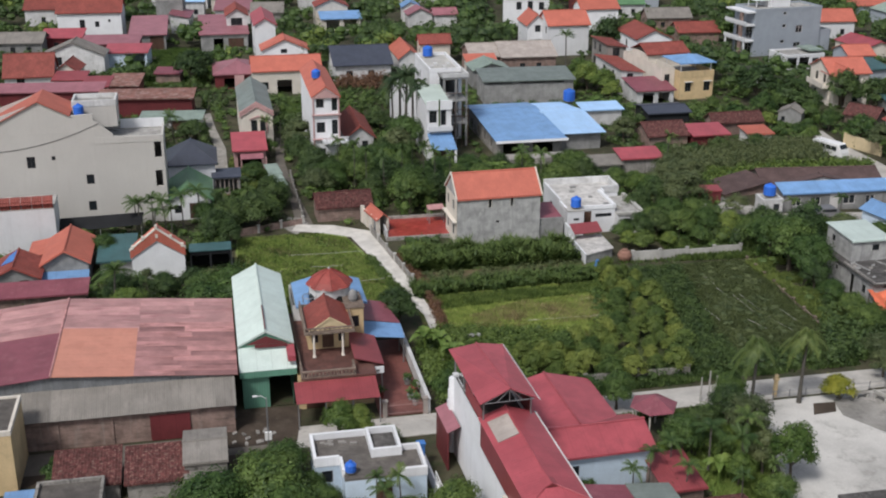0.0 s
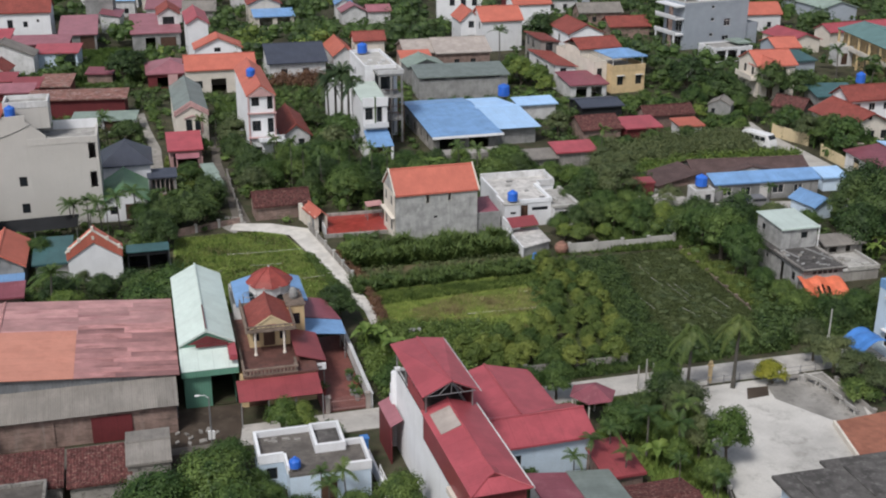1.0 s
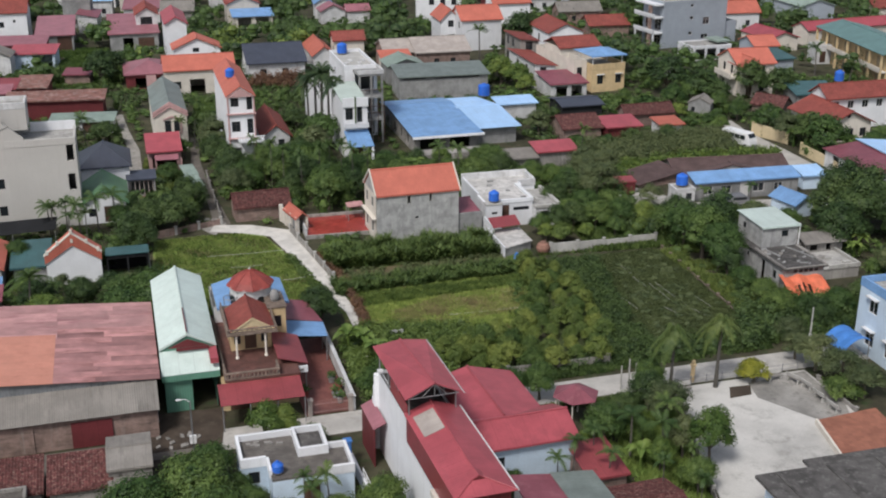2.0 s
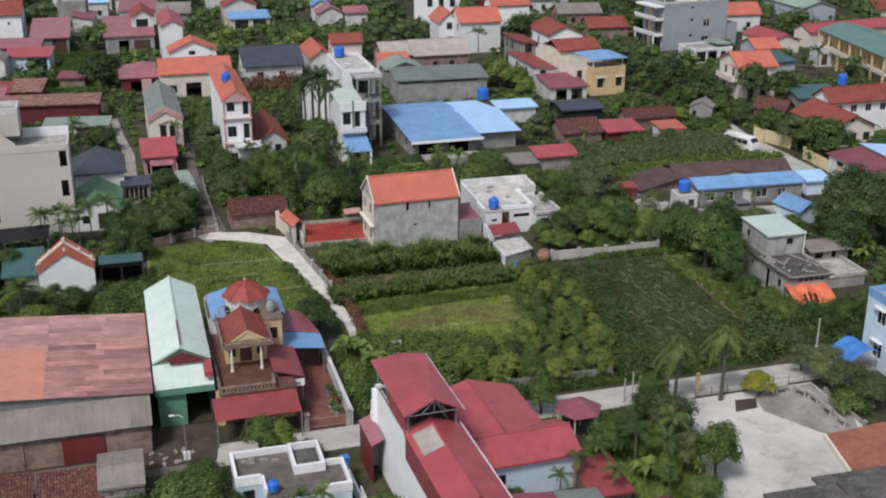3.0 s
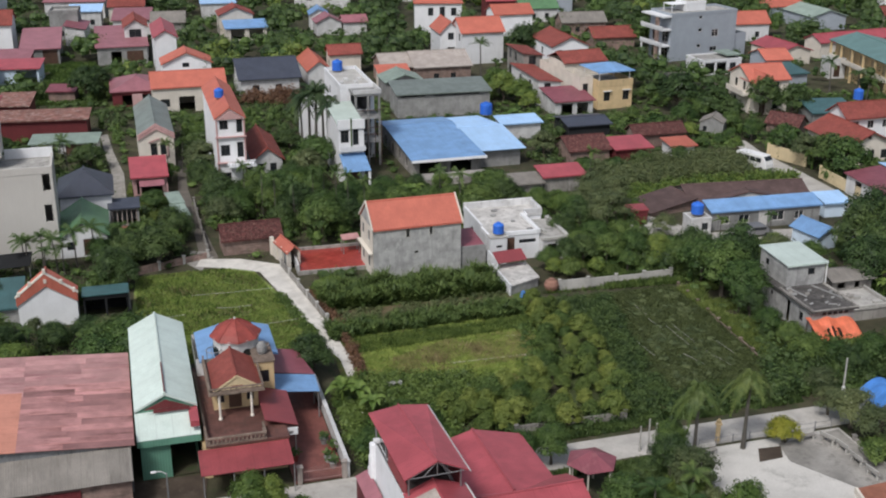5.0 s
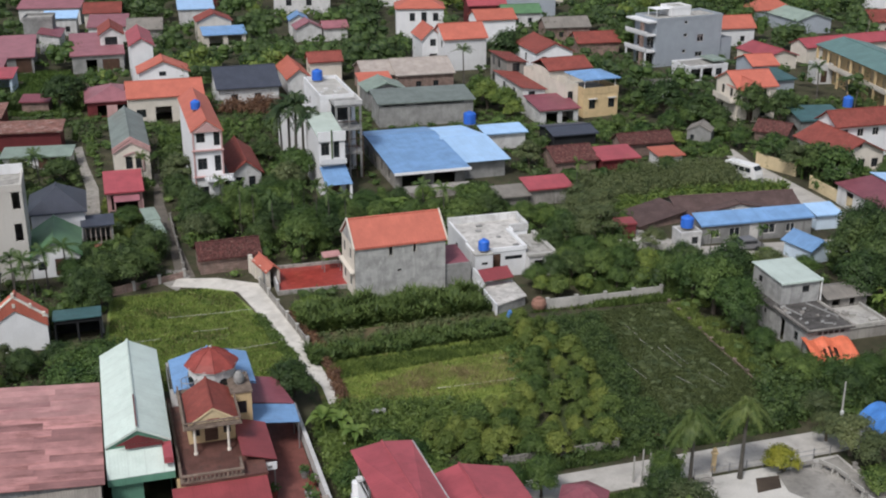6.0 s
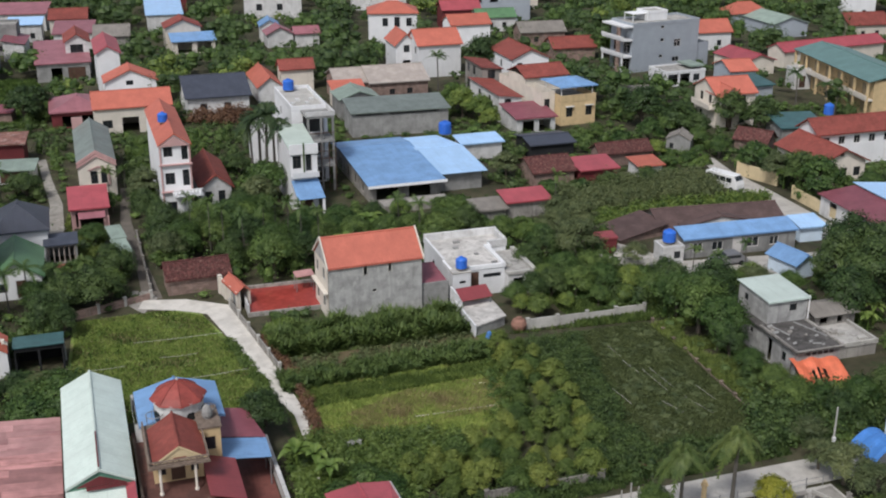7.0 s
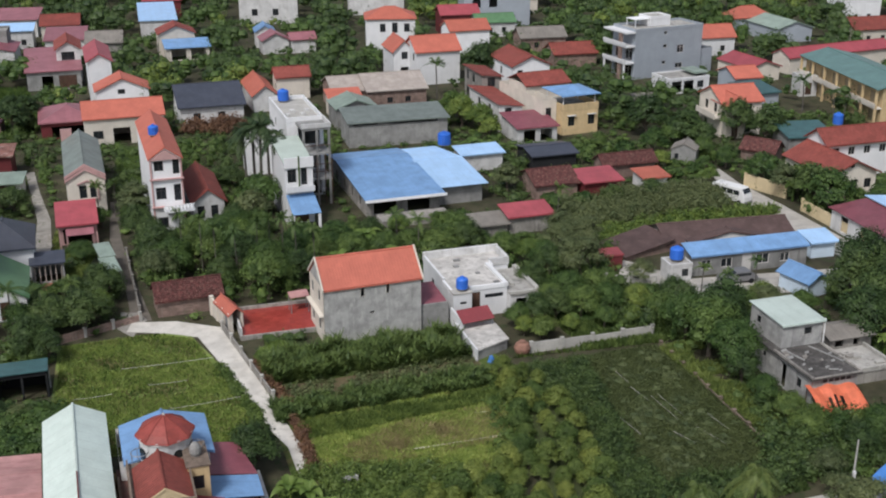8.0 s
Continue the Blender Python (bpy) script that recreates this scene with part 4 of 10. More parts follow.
    box(bm, 10.64, 10.96, -1.1, 14, 1.4, 1.5)
    part("yard_wall", bm, "offwhite", h, "white yard wall")
    for x in (7.1, 10.5):
        bm = bmesh.new()
        box(bm, x - 0.18, x + 0.18, -1.26, -0.9, 0, 1.6)
        box(bm, x - 0.24, x + 0.24, -1.32, -0.84, 1.6, 1.7)
        part("gate_pillar", bm, "paler_cementX", h)
    for k in range(2):
        bm = bmesh.new()
        for i in range(9):
            x = 7.4 + k * 1.5 + i * 0.17
            tube(bm, [(x, -1.1, 0.1), (x, -1.1, 1.35 + 0.25 * math.sin(math.pi * (i + 9 * k) / 17))], 0.018, 4)
        box(bm, 7.4 + k * 1.5, 8.78 + k * 1.5, -1.12, -1.08, 0.3, 0.36)
        box(bm, 7.4 + k * 1.5, 8.78 + k * 1.5, -1.12, -1.08, 1.1, 1.16)
        part("gate_leaf", bm, "rustgate", h, "dull rose iron gate leaf")


yellow_villa()
for i, (x, y, r) in enumerate(((9.9, 5.2, 0.35), (10.2, 3.6, 0.3), (9.7, 2.4, 0.33), (7.3, 3.2, 0.25), (9.9, 1.4, 0.3))):
    gx, gy = local((-15.86, 83.4), YAW, x, y - 1.0)
    e = thing("plant_pot", "potted shrub standing on the red tiled yard", "plant", (gx, gy), z=0.1, group="pots in the villa yard")
    bm = bmesh.new()
    lathe(bm, [(r * 0.7, 0), (r, 0.45), (r * 1.08, 0.5), (r * 0.9, 0.5)], 10)
    part("pot", bm, "brownredX" if i % 2 else "greyc", e)
    bm = bmesh.new()
    rng = random.Random(i)
    for k in range(40):
        a, el = rng.uniform(0, 6.28), rng.uniform(0.2, 1.4)
        p = Vector((math.cos(a) * math.cos(el), math.sin(a) * math.cos(el), math.sin(el))) * rng.uniform(0.2, 0.6) + Vector((0, 0, 0.55))
        u = Vector((rng.uniform(-1, 1), rng.uniform(-1, 1), rng.uniform(-0.3, 0.6))).normalized() * 0.16
        v = u.orthogonal().normalized() * 0.08
        quad(bm, (p - u, p - v, p + u, p + v))
    part("foliage", bm, "leaf", e)


# ---------------------------------------------------------------- low white house by the road
def flat_white():
    at = (-11.75, 69.9)
    h = thing("flat_house", "low white house with a stained flat roof and parapets", "house", at)
    taken(at, YAW, 0, 8, 0, 6.4)
    block(h, 0, 2.5, 6.3, 3.6, 0, 2.4, "paleblue", {"left": [(1, 1, 1, 1)], "front": [(0.5, 0.9, 0.8, 1.0)]})
    block(h, 1.9, 0, 5.9, 2.5, 0, 2.4, "paleblue", {"front": [(2.2, 0, 1.2, 2.1, "door")], "right": [(0.8, 1, 1, 1)]})
    block(h, 6.3, 2.5, 1.5, 0.9, 0, 2.4, "paleblue")
    bm = bmesh.new()
    prism(bm, [(0, 2.5, 2.4), (1.9, 2.5, 2.4), (1.9, 0, 2.4), (7.8, 0, 2.4), (7.8, 3.4, 2.4), (6.3, 3.4, 2.4), (6.3, 6.1, 2.4), (0, 6.1, 2.4)], (0, 0, 0.16))
    part("roof", bm, "dampdeck", h, "stained flat concrete roof")
    for x0, x1, y0, y1, z1 in ((-0.05, 4.15, 5.9, 6.15, 3.05), (-0.05, 0.17, 2.67, 5.9, 3.05), (-0.05, 1.8, 2.45, 2.67, 3.05), (1.8, 2.0, 0.7, 2.6, 2.95), (7.62, 7.85, 0.2, 3.45, 3.0), (6.35, 7.62, 3.22, 3.45, 3.0), (5.9, 7.85, -0.05, 0.2, 3.0),
                               (4.15, 4.37, 2.62, 5.95, 3.25), (6.2, 6.42, 2.84, 5.73, 3.25), (4.37, 6.42, 5.73, 5.95, 3.25), (4.37, 6.42, 2.62, 2.84, 3.25)):
        bm = bmesh.new()
        box(bm, x0, x1, y0, y1, 2.3, z1)
        part("parapet", bm, "white", h)
    bm = bmesh.new()
    box(bm, 4.37, 6.2, 2.84, 5.73, 2.56, 2.75)
    part("raised_deck", bm, "darkdeck", h)
    rng = random.Random(3)
    for k in range(7):
        x, y, r = rng.uniform(0.8, 3.6), rng.uniform(4.4, 5.5), rng.uniform(0.12, 0.3)
        bm = bmesh.new()
        box(bm, x - r, x + r, y - 0.15, y + 0.15, 2.56, 2.6 + r * 0.3)
        part("rubble", bm, "block", h)


flat_white()
gx, gy = local((-11.75, 69.9), YAW, 2.4, 0.75)
tank((gx, gy, 2.55), 0.42, 0.5)


# ---------------------------------------------------------------- tall white house with red roofs
def red_tower():
    at = (-0.4, 71.6)
    yaw = 17.5
    h = thing("tall_house", "tall white narrow house with crimson roofs and open roof terrace", "house", at, yaw)
    taken(at, yaw, -2.2, 4.6, -13, 8.6)
    W = 3.75
    block(h, 0, -10.8, W, 18.8, 0, 4.9, "white", {"left": [(13, 1.5, 1, 1.2)], "front": [(1, 0.1, 2, 2.4, "door"), (1, 2.9, 2, 1.4)]}, t=0.22)
    block(h, 0, 0.3, W, 7.7, 4.9, 6.75, "white", {}, t=0.22)
    bm = bmesh.new()
    box(bm, 0.2, W - 0.2, 0.5, 7.8, 6.4, 6.55)
    part("terrace_floor", bm, "darkdeck", h)
    m = W / 2
    e0, r0, y0 = 7.0, 7.75, -11.1
    # red sheet sides below the lower roof
    for x in (0.02, W - 0.1):
        bm = bmesh.new()
        box(bm, x, x + 0.08, -10.7, 0.25, 4.92, e0 - 0.02)
        part("side_sheet", bm, "crimsonY", h, "dark red sheet siding under the eaves")
    bm = bmesh.new()
    prism(bm, [(0.1, -10.72, 4.92), (W - 0.1, -10.72, 4.92), (W - 0.1, -10.72, e0), (0.1, -10.72, e0)], (0, 0.08, 0))
    part("side_sheet", bm, "redsheet", h)
    bm = bmesh.new()
    box(bm, -0.3, 0.0, -8.6, -6.4, 4.6, 5.0)
    part("ledge", bm, "cream", h)
    # lower roof, hipped at its street end
    for x in (-0.12, W + 0.3):
        bm = bmesh.new()
        slab(bm, [(x, y0, e0), (m, -9.4, r0 - 0.2), (m, 0.5, r0), (x, 0.5, e0)], 0.07)
        part("roof", bm, "redY", h, "crimson sheet roof slope")
    bm = bmesh.new()
    slab(bm, [(-0.12, y0, e0), (W + 0.3, y0, e0), (m, -9.4, r0 - 0.2)], 0.07)
    part("roof", bm, "redX", h, "crimson hip end")
    bm = bmesh.new()
    prism(bm, [(m - 0.8, -9.8, r0 - 0.5), (m + 0.8, -9.8, r0 - 0.5), (m, -9.8, r0 - 0.02)], (0, 0.9, 0))
    part("gablet", bm, "redX", h)
    bm = bmesh.new()
    prism(bm, [(m - 0.62, -9.84, r0 - 0.44), (m + 0.62, -9.84, r0 - 0.44), (m, -9.84, r0 - 0.08)], (0, 0.03, 0))
    part("gablet_panel", bm, "redsheet", h)
    for p, q in (((m, -9.4, r0 - 0.18), (m, 0.5, r0 + 0.02)), ((m, -9.4, r0 - 0.18), (-0.12, y0, e0 + 0.02)), ((m, -9.4, r0 - 0.18), (W + 0.3, y0, e0 + 0.02))):
        bm = bmesh.new()
        tube(bm, [p, q], 0.07, 6)
        part("ridge_cap", bm, "redX", h)
    bm = bmesh.new()
    box(bm, W + 0.28, W + 0.38, y0, 0.5, e0 - 0.1, e0 + 0.04)
    part("gutter", bm, "offwhite", h)
    # skylight sheets
    k = (r0 - e0) / (m + 0.12)
    bm = bmesh.new()
    slab(bm, [(0.25, -3.4, e0 + 0.37 * k + 0.05), (1.7, -3.4, e0 + 1.82 * k + 0.04), (1.7, -0.6, e0 + 1.82 * k + 0.07), (0.25, -0.6, e0 + 0.37 * k + 0.07)], 0.03)
    part("skylight", bm, "paler_cementY", h, "greyish translucent skylight sheets")
    # open roof over the terrace, its ridge falling to the back
    e1, rf, rb = 8.65, 9.65, 8.95
    for x in (-0.3, W + 0.2):
        bm = bmesh.new()
        slab(bm, [(m, -0.6, rf), (x, -0.6, e1), (x, 8.4, e1)], 0.07)
        slab(bm, [(m, -0.6, rf), (x, 8.4, e1), (m, 8.4, rb)], 0.07)
        part("roof", bm, "redY", h, "crimson roof above the terrace")
    bm = bmesh.new()
    tube(bm, [(m, -0.65, rf + 0.01), (m, 8.45, rb + 0.01)], 0.07, 6)
    part("ridge_cap", bm, "redX", h)
    bm = bmesh.new()
    slab(bm, [(W + 0.2, -0.66, e1 + 0.02), (W + 0.34, -0.66, e1 - 0.1), (W + 0.34, 8.4, e1 - 0.1), (W + 0.2, 8.4, e1 + 0.02)], 0.04)
    part("fascia", bm, "offwhite", h)
    for x in (0.15, W - 0.15):
        for y in (0.0, 2.7, 5.4, 8.0):
            bm = bmesh.new()
            tube(bm, [(x, y, 6.3), (x, y, e1)], 0.06, 6)
            part("post", bm, "metalg", h)
    for y in (-0.5, 3.8, 8.2):
        top = rf + (rb - rf) * (y + 0.6) / 9.0 - 0.12
        bm = bmesh.new()
        for p, q in (((0.1, y, e1 - 0.05), (W - 0.1, y, e1 - 0.05)), ((m, y, e1 - 0.05), (m, y, top)), ((0.1, y, e1), (m, y, top)), ((W - 0.1, y, e1), (m, y, top)), ((m / 2, y, e1 - 0.05), (m, y, top)), ((m * 1.5, y, e1 - 0.05), (m, y, top))):
            tube(bm, [p, q], 0.035, 5)
        part("truss", bm, "metalg", h)
    bm = bmesh.new()
    box(bm, W - 0.12, W - 0.04, 0.3, 8.0, 6.75, 8.3)
    part("side_sheet", bm, "redsheet", h)
    bm = bmesh.new()
    box(bm, 0.05, 0.13, 0.3, 4.6, 6.75, 7.7)
    part("side_sheet", bm, "crimsonY", h)
    for y in (0.4, 7.6):
        bm = bmesh.new()
        box(bm, -0.12, 0.3, y - 0.2, y + 0.25, 6.76, 6.95)
        part("coping", bm, "white", h)
    # scalloped end of the wall
    for i in range(4):
        bm = bmesh.new()
        tube(bm, [(-0.02, 8.1 + i * 0.3, 0), (-0.02, 8.1 + i * 0.3, 6.4 - i * 1.1)], [0.3, 0.3], 9)
        part("buttress", bm, "white", h)
    # lean-to on the lane side
    bm = bmesh.new()
    slab(bm, [(-1.15, 5.2, 3.3), (-0.16, 5.2, 3.75), (-0.16, 9.2, 3.75), (-1.15, 9.2, 3.3)], 0.06)
    part("lean_to", bm, "roseY", h, "faded pink lean-to roof")
    bm = bmesh.new()
    box(bm, -1.08, -1.0, 5.3, 9.1, 0, 3.28)
    part("lean_to_wall", bm, "redsheet", h)
    bm = bmesh.new()
    box(bm, -2.75, -2.6, -2, 6.5, 0, 1.1)
    part("yard_wall", bm, "white", h)
    bm = bmesh.new()
    for z in (1.5, 1.9):
        tube(bm, [(-2.68, -2, z), (-2.68, 2.4, z)], 0.035, 5)
    for k in range(5):
        tube(bm, [(-2.68, -2 + 1.1 * k, 1.1), (-2.68, -2 + 1.1 * k, 1.95)], 0.035, 5)
    part("yard_rail", bm, "metalw", h, "white pipe railing")
    bm = bmesh.new()
    box(bm, -3.2, -2.7, 6.0, 6.5, 0, 2.1)
    box(bm, -3.27, -2.63, 5.93, 6.57, 2.1, 2.2)
    part("gate_pillar", bm, "bluetarp", h, "blue gate pillar")


red_tower()


def red_long():
    at, yaw = (5.2, 73.6), 17.5
    h = thing("red_house", "low white house with joined crimson sheet roofs", "house", at, yaw)
    taken(at, yaw, -0.5, 8, -1, 12)
    block(h, 0.2, 0.2, 7.0, 4.6, 0, 3.1, "paleblue", {"front": [(0.6, 1.2, 0.9, 0.9)], "right": [(1.8, 1.2, 0.9, 0.9)]}, gables="x", rise=0.85)
    roof(h, 0.2, 0.2, 7.0, 4.6, 3.2, "gx", 0.9, "redX", 0.35, 0.07)
    block(h, -1.1, 4.85, 7.2, 6.2, 0, 3.0, "offwhite", {"right": [(2, 1, 1.2, 1.2), (4.4, 1, 1.2, 1.2)]}, gables="y", rise=0.85)
    roof(h, -1.1, 2.9, 7.2, 8.1, 3.25, "gy", 0.95, "redY", 0.3, 0.07)


red_long()


def pavilion(label, at, r, z, mat, sides=6):
    h = thing("pavilion", label, "pavilion", at)
    taken(at, YAW, -r, r, -r, r)
    bm = bmesh.new()
    lathe(bm, [(r, z), (r * 0.98, z + 0.06), (r * 0.5, z + 0.5), (0.08, z + 0.85)], sides)
    part("roof", bm, mat, h)
    for k in range(sides):
        a = 2 * math.pi * k / sides
        bm = bmesh.new()
        tube(bm, [(math.cos(a) * r * 0.85, math.sin(a) * r * 0.85, 0), (math.cos(a) * r * 0.85, math.sin(a) * r * 0.85, z + 0.05)], 0.07, 6)
        part("post", bm, "cream", h)
    return h


pavilion("small pavilion with a dull crimson roof beside the road", (13.0, 83.4), 2.0, 2.5, "maroonX")
cottage("low shed with a dull red sheet roof among palms", (12.9, 72.4), 2.9, 4.2, 1.4, "brick", "mono", 0.5, "crimsonX", yaw=17, name="shed", category="shed", over=0.2)
cottage("small outbuilding with a rusty red sheet roof among trees", (15.4, 66.6), 4.4, 5.0, 1.1, "brick", "gx", 0.5, "oldtileX", yaw=17, name="outbuilding", category="shed")
cottage("grey sheet-roofed shed beside the crimson-roofed houses", (12.0, 66.4), 2.7, 5.8, 1.6, "greyc", "monor", 0.4, "mossY", yaw=17, name="shed", category="shed")
cottage("low maroon-roofed kitchen beside the white house", (8.9, 65.6), 2.7, 5.6, 1.9, "offwhite", "monor", 0.5, "maroonY", yaw=17, name="kitchen", category="shed")


# ---------------------------------------------------------------- bottom left corner
def corner_yellow():
    at = (-38.6, 69.5)
    h = thing("corner_building", "yellow stuccoed building with a mouldy flat roof", "house", at)
    taken(at, YAW, 0, 5, 0, 6.5)
    block(h, 0, 0, 4.7, 5.6, 0, 5.0, "yellow")
    parapet(h, 0, 0, 4.7, 5.6, 5.1, 0.15, "cream", deck="dampdeck")


corner_yellow()
for k, (x, y, w) in enumerate(((-30.75, 69.4, 4.5), (-25.75, 70.4, 4.2))):
    cottage("low brick outhouse under old dark clay tiles", (x, y), w, 3.3, 1.5, "mouldblock", "mono", 1.0, "oldtileX", over=0.2, name="outhouse", category="outhouse")
cottage("small mouldy cement outhouse with a weathered grey sheet roof", (-21.95, 72.0), 3.05, 4.7, 2.35, "mouldblock", "gx", 0.4, "cementX", over=0.12, name="outhouse", category="outhouse")
cottage("low mouldy lean-to wall beside the grey outhouse", (-21.6, 70.6), 2.7, 1.3, 1.4, "mouldblock", "mono", 0.25, "cementX", over=0.05, name="shed", category="shed")
cottage("blue-sheeted lean-to with cement walls", (-32.6, 65.0), 2.2, 3.4, 1.2, "greyc", "mono", 0.3, "blueX", name="shed", category="shed")
cottage("low cement shed with a rough slab roof", (-30.8, 65.6), 4.6, 3.8, 1.8, "mouldblock", "flat", 0, "", name="shed", category="shed", parapet_high=0.25, deck="dampdeck")


# ---------------------------------------------------------------- bare cement house in the middle
def cement_house():
    at, yaw = (-5.15, 124.65), 17
    h = thing("cement_house", "two-storey bare cement house with a bright orange tile roof", "house", at, yaw)
    taken(at, yaw, -1.5, 13, -1, 6)
    W, D, H = 9.85, 5.4, 5.75
    block(h, 0, 0, W, D, 0, H, "cementwall", {"front": [(3.7, 4.5, 0.35, 0.95, "open"), (6.3, 4.6, 0.3, 0.95, "open"), (4.6, 2.6, 0.4, 0.3, "open")],
                                        "left": [(0.6, 4.0, 0.9, 1.2), (3.2, 4.0, 0.9, 1.2), (0.6, 1.0, 0.9, 1.5), (3.2, 1.0, 0.9, 1.5)]}, gables="x", rise=2.2)
    roof(h, 0, 0, W, D, H + 0.1, "gx", 2.2, "orangeX", 0.12, 0.1)
    for x in (-0.2, W + 0.06):
        bm = bmesh.new()
        prism(bm, [(x, -0.3, H - 0.15), (x, -0.3, H + 0.12), (x, D / 2, H + 2.5), (x, D + 0.3, H + 0.12), (x, D + 0.3, H - 0.15), (x, D / 2, H + 2.2)], (0.14, 0, 0))
        part("verge", bm, "cream", h, "cream verge board")
    bm = bmesh.new()
    wall_run(bm, (-0.05, D), (-0.05, 0), 0, H, [(0.6, 4.0, 0.9, 1.2), (3.2, 4.0, 0.9, 1.2), (0.6, 1.0, 0.9, 1.5), (3.2, 1.0, 0.9, 1.5)], 0.045)
    part("painted_front", bm, "cream", h, "cream painted gable front")
    bm = bmesh.new()
    box(bm, -0.5, -0.06, 0, D, 2.9, 3.05)
    part("balcony", bm, "cream", h)
    bm = bmesh.new()
    slab(bm, [(-1.7, 7.4, 2.2), (0.3, 7.4, 2.25), (0.3, 8.7, 2.45), (-1.7, 8.7, 2.4)], 0.07)
    part("awning", bm, "pinkpaleY", h, "salmon sheet awning")
    for x, y in ((-1.6, 7.5), (0.2, 7.5), (-1.6, 8.6), (0.2, 8.6)):
        bm = bmesh.new()
        tube(bm, [(x, y, 0), (x, y, 2.22)], 0.05, 6)
        part("awning_post", bm, "metalg", h)
    for x, z in ((3.7, 4.5), (6.3, 4.6)):
        bm = bmesh.new()
        box(bm, x - 0.12, x, -0.03, 0.0, z - 0.06, z + 1.08)
        box(bm, x + 0.34, x + 0.46, -0.03, 0.0, z - 0.06, z + 1.08)
        part("slot_surround", bm, "concrete", h)
    # extension wall
    bm = bmesh.new()
    box(bm, W + 0.05, W + 3.0, 0.3, 0.5, 0, 2.6)
    part("side_wall", bm, "greyc", h)
    bm = bmesh.new()
    slab(bm, [(W + 0.1, 0.5, 2.6), (W + 2.9, 0.5, 2.6), (W + 2.9, 5, 3.0), (W + 0.1, 5, 3.0)], 0.06)
    part("side_roof", bm, "maroonX", h)


cement_house()


def red_court():
    at = (-13.3, 126.2)
    h = thing("courtyard", "bright red tiled courtyard behind a low wall", "yard", at, 14, kind="structure")
    taken(at, 14, 0, 8, 0, 7)
    bm = bmesh.new()
    box(bm, 0, 7.8, 0, 6.2, 0, 0.45)
    part("floor", bm, "redyard", h, "bright red tiled floor")
    bm = bmesh.new()
    box(bm, -0.2, 7.8, -0.2, 0, 0, 0.47)
    part("low_wall", bm, "block", h)
    bm = bmesh.new()
    box(bm, -0.2, 0, 0.01, 6.4, 0, 1.2)
    part("low_wall", bm, "offwhite", h)
    bm = bmesh.new()
    box(bm, 0.0, 7.8, 6.2, 6.4, 0, 0.8)
    part("low_wall", bm, "block", h)


red_court()


def gate_house():
    at = (-17.1, 132.5)
    h = thing("gatehouse", "small cream gatehouse with an orange tile roof beside the path", "gate", at, -62)
    taken(at, -62, -1, 6, -1, 2)
    for x in (0.0, 1.7, 3.5, 5.2):
        bm = bmesh.new()
        box(bm, x - 0.2, x + 0.2, -0.2, 0.2, 0, 2.1)
        part("pillar", bm, "cream", h)
    for x0, x1, z1 in ((0.2, 1.5, 1.9), (1.9, 3.3, 2.0)):
        bm = bmesh.new()
        box(bm, x0, x1, -0.1, 0.1, 0, z1)
        part("wall", bm, "cream", h)
    # added grey panel in the open gateway, standing for the dark inside it
    bm = bmesh.new()
    box(bm, 3.7, 5.0, 0.02, 0.1, 0.05, 1.95)
    part("gate_leaf", bm, "greysheet", h, "grey sheet panel standing for the dark gate opening")
    bm = bmesh.new()
    box(bm, 1.5, 5.4, 1.1, 1.3, 0, 2.1)
    part("wall", bm, "cream", h)
    roof(h, 1.4, -0.1, 4.0, 1.4, 2.12, "gx", 0.55, "orangeX", 0.15, 0.08)


gate_house()
cottage("old brick barn with a dark mossy tile roof", (-22.5, 131.9), 6.6, 3.4, 1.9, "brick", "gx", 1.2, "oldtileX", over=0.25, name="barn", category="barn", yaw=18)


